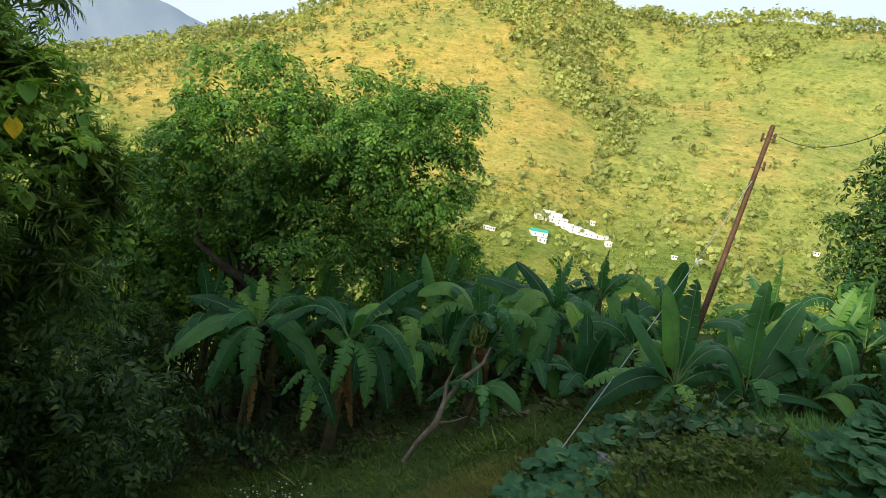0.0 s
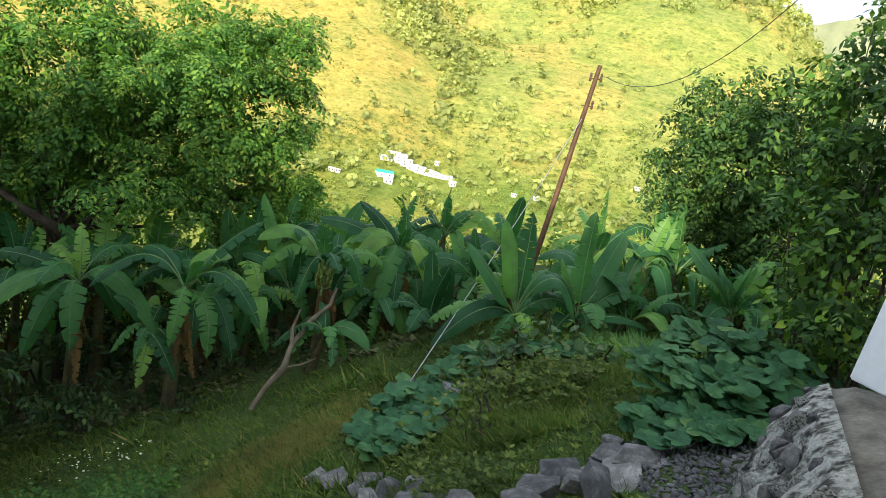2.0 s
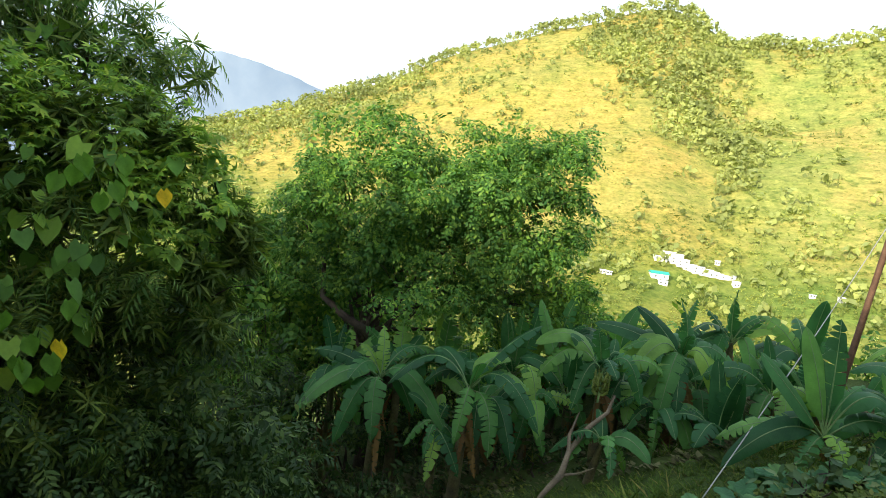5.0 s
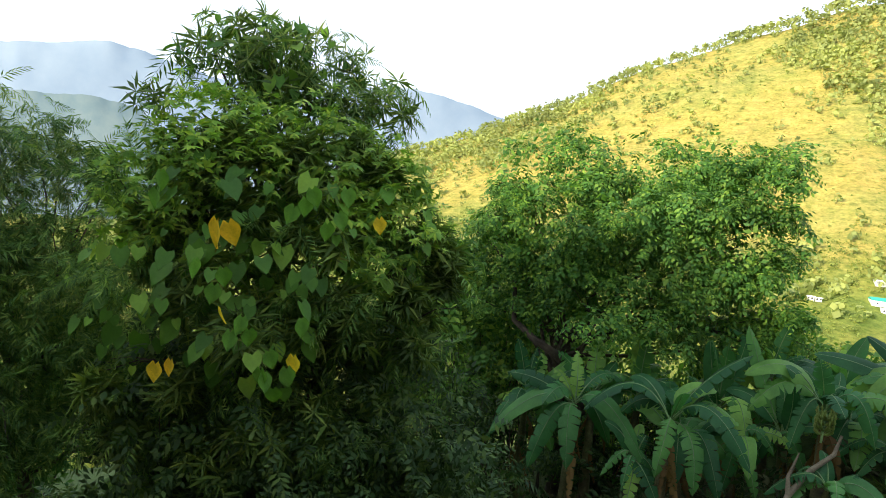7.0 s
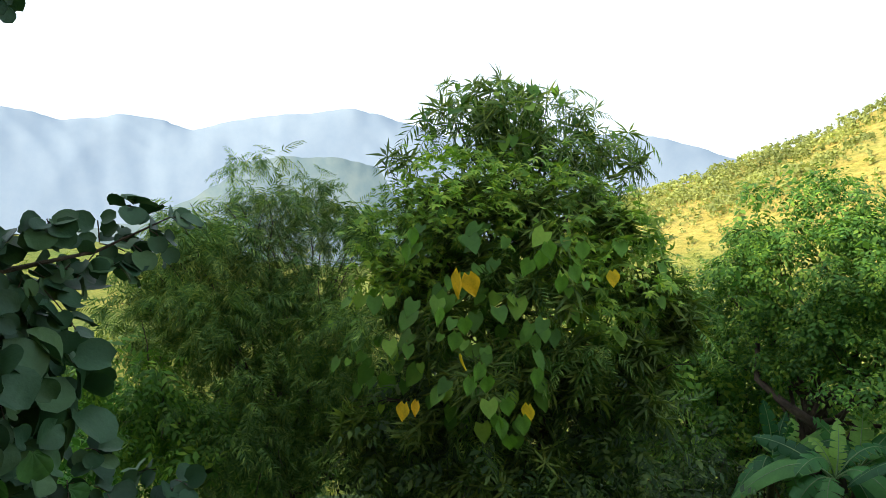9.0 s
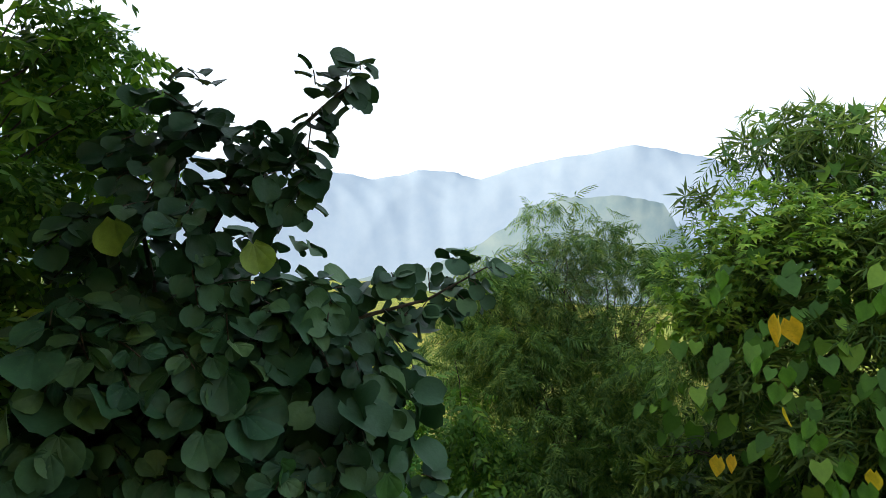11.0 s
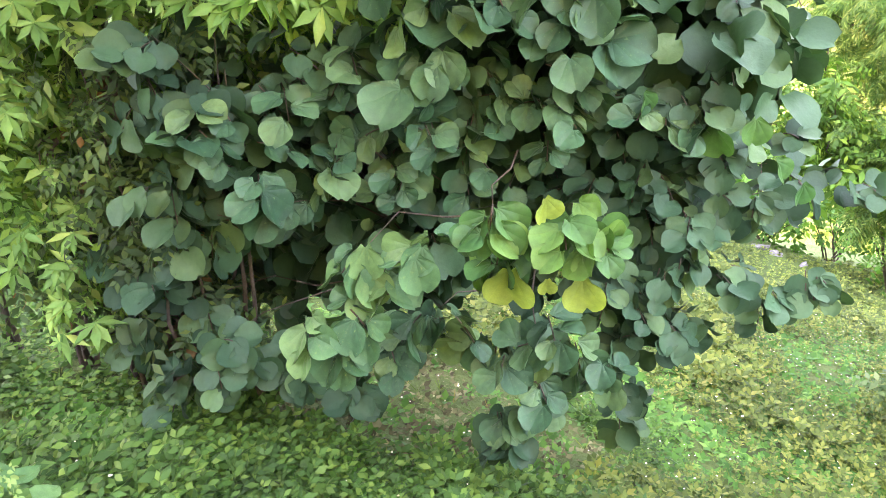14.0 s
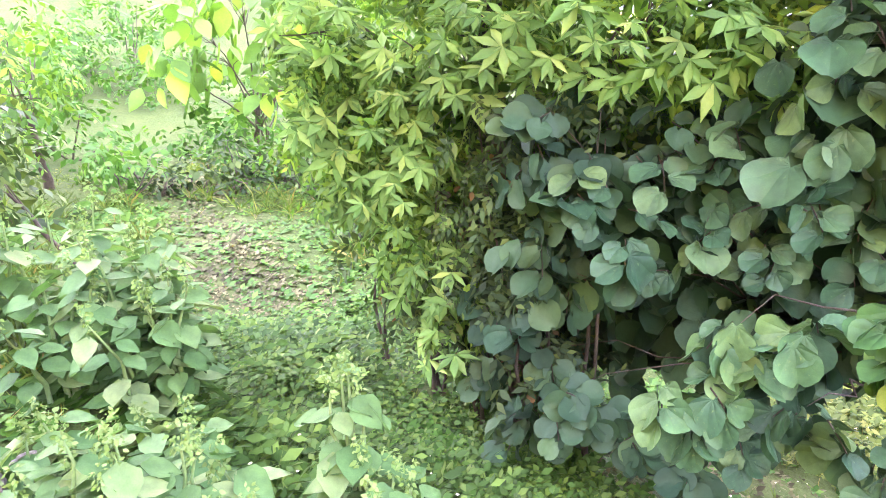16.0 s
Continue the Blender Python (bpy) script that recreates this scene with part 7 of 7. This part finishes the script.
meadow("meadow_weeds", "low weeds among the grass", "weeds", ROSETTE, "herb", 6000, 0.055, (-4, 5, 2.4, 8.5), 604, 0.0, lambda x, y, k, r: off_gravel(x, y, k, r) and (k > 0.05 or (x > 1.3 and y < 7)))
meadow("tall_grass", "taller yellow-green grass clumps", "grass", TUFT, "grass", 2000, 0.3, (-8, 7, -9, 9), 605, 0.01, lambda x, y, k, r: off_gravel(x, y, k, r) and k > 0.15 and not (x < -1 and -4 < y < 6) and not (-2 < x < 5 and 2 < y < 7) and math.hypot(x, y) > 2.2 and not (-5 < x < -1 and -3.5 < y < 1))
meadow("white_flowers", "tiny white wild flowers in the grass", "flowers", (OVATE[0] * [1.5, 1, 1] + [0, 0, 1.2], OVATE[1]), "petal", 800, 0.014, (-8, 0, -3, 7.5), 606, -0.13, lambda x, y, k, r: not (x > -3 and y > 3) and k > 0.0 - 0.4 * (x < -2.5 and y > 0) * r.random())

for x, y, size in ((-10.9, 4.7, 0.4), (-10.6, 5.0, 0.28), (-11.2, 4.5, 0.45)):
    stone(x, y, size, group="pale boulders", label="pale weathered boulder beyond the meadow")
for x, y, size in ((-0.98, -3.5, 0.24), (-1.12, -3.35, 0.18), (-0.9, -3.2, 0.22), (-0.85, -2.9, 0.2), (-1.02, -2.75, 0.16)):
    stone(x, y, size, group="stones under the amaranth", label="pale grey stone lying between the plants")
meadow("lime_grass", "bright green upright grass beside the pumpkin vine", "grass", TUFT, "palmate", 420, 0.3, (3.8, 4.7, 6.1, 6.9), 608, 0.01)


meadow("dry_grass", "tan dry grass along a trodden path", "grass", TUFT, "straw", 3400, 0.075, (-0.6, 3, 3.0, 8), 609, 0.005, by_line([(0.1, 5.2), (0.5, 5.9), (0.95, 6.3), (1.5, 6.6)], 0.28))
meadow("daisy_patch", "patch of small white wild flowers", "flowers", (OVATE[0] * [1.5, 1, 1] + [0, 0, 1.2], OVATE[1]), "petal", 55, 0.022, (-3, 3, 3, 8), 610, -0.1, by_line([(-1.5, 6.9), (-1.0, 6.8)], 0.25))
meadow("leaf_litter", "grey-brown dead leaves on a trodden path", "leaf litter", ROSETTE, "litter", 3600, 0.06, (-7.5, -2.4, -9, -3), 612, 0.012, on_path)
# dark leaves strewn here to deepen the shade under the grove
meadow("grove_litter", "dark leaves laid to deepen the shade under the banana plants", "leaf litter", ROSETTE, "litter", 2600, 0.11, (-3.2, 6.8, 7.9, 10.2), 613, 0.015)
meadow("mound_grass", "brownish green grass on the stony mound", "grass", TUFT, "grass", 3200, 0.13, (1.7, 3.5, 4.3, 6.3), 614, 0.01, lambda x, y, k, r: x < 1.7 + 0.9 * (y - 3.4) and k > -0.5 + r.random() * 0.6)
meadow("mound_weeds", "coarse green weeds on the stony mound", "weeds", HERB, "herb", 600, 0.15, (1.2, 3.3, 3.6, 6.3), 616, 0.01, lambda x, y, k, r: x < 1.5 + 0.9 * (y - 3.4) and k > -0.6 + r.random() * 0.8)
# dead leaves in place of weeds, also to darken the shade here
meadow("shade_litter", "brown dead leaves and twigs under the round-leaved tree", "leaf litter", ROSETTE, "litter", 700, 0.07, (-5.2, -2.8, -2.5, 0.8), 615, 0.012, lambda x, y, k, r: under_tree(x, y))
FERNY = join([moved(frond(3, rng, blade(0.24, 0.2, 0.5), 0.55, 0.3), pose(0, 0, 0.02, 34 + 13 * (i % 3), 0, 72 * i) @ Matrix.Scale(0.8 + 0.1 * (i % 3), 4)) for i in range(5)])
meadow("lush_weeds", "lush green ferny weeds in front of the round-leaved tree", "weeds", FERNY, "lush", 1700, 0.15, (-4.6, -1.7, -4.6, 1.0), 617, 0.005,
       lambda x, y, k, r: x < -2.0 - 0.12 * y and k > -0.55 + 0.7 * r.random() and not (under_tree(x, y) and x < -3.3) and not (x < -3.6 and y < -3.6 and r.random() < 0.6), swell=1.1)
meadow("dark_weeds", "dense dark green weeds at the meadow's near corner", "weeds", FERNY, "lush", 520, 0.14, (-3.2, -0.4, 4.6, 6.4), 618, 0.005, by_line([(-3.0, 5.4), (-1.9, 5.5), (-0.9, 5.7)], 0.45))
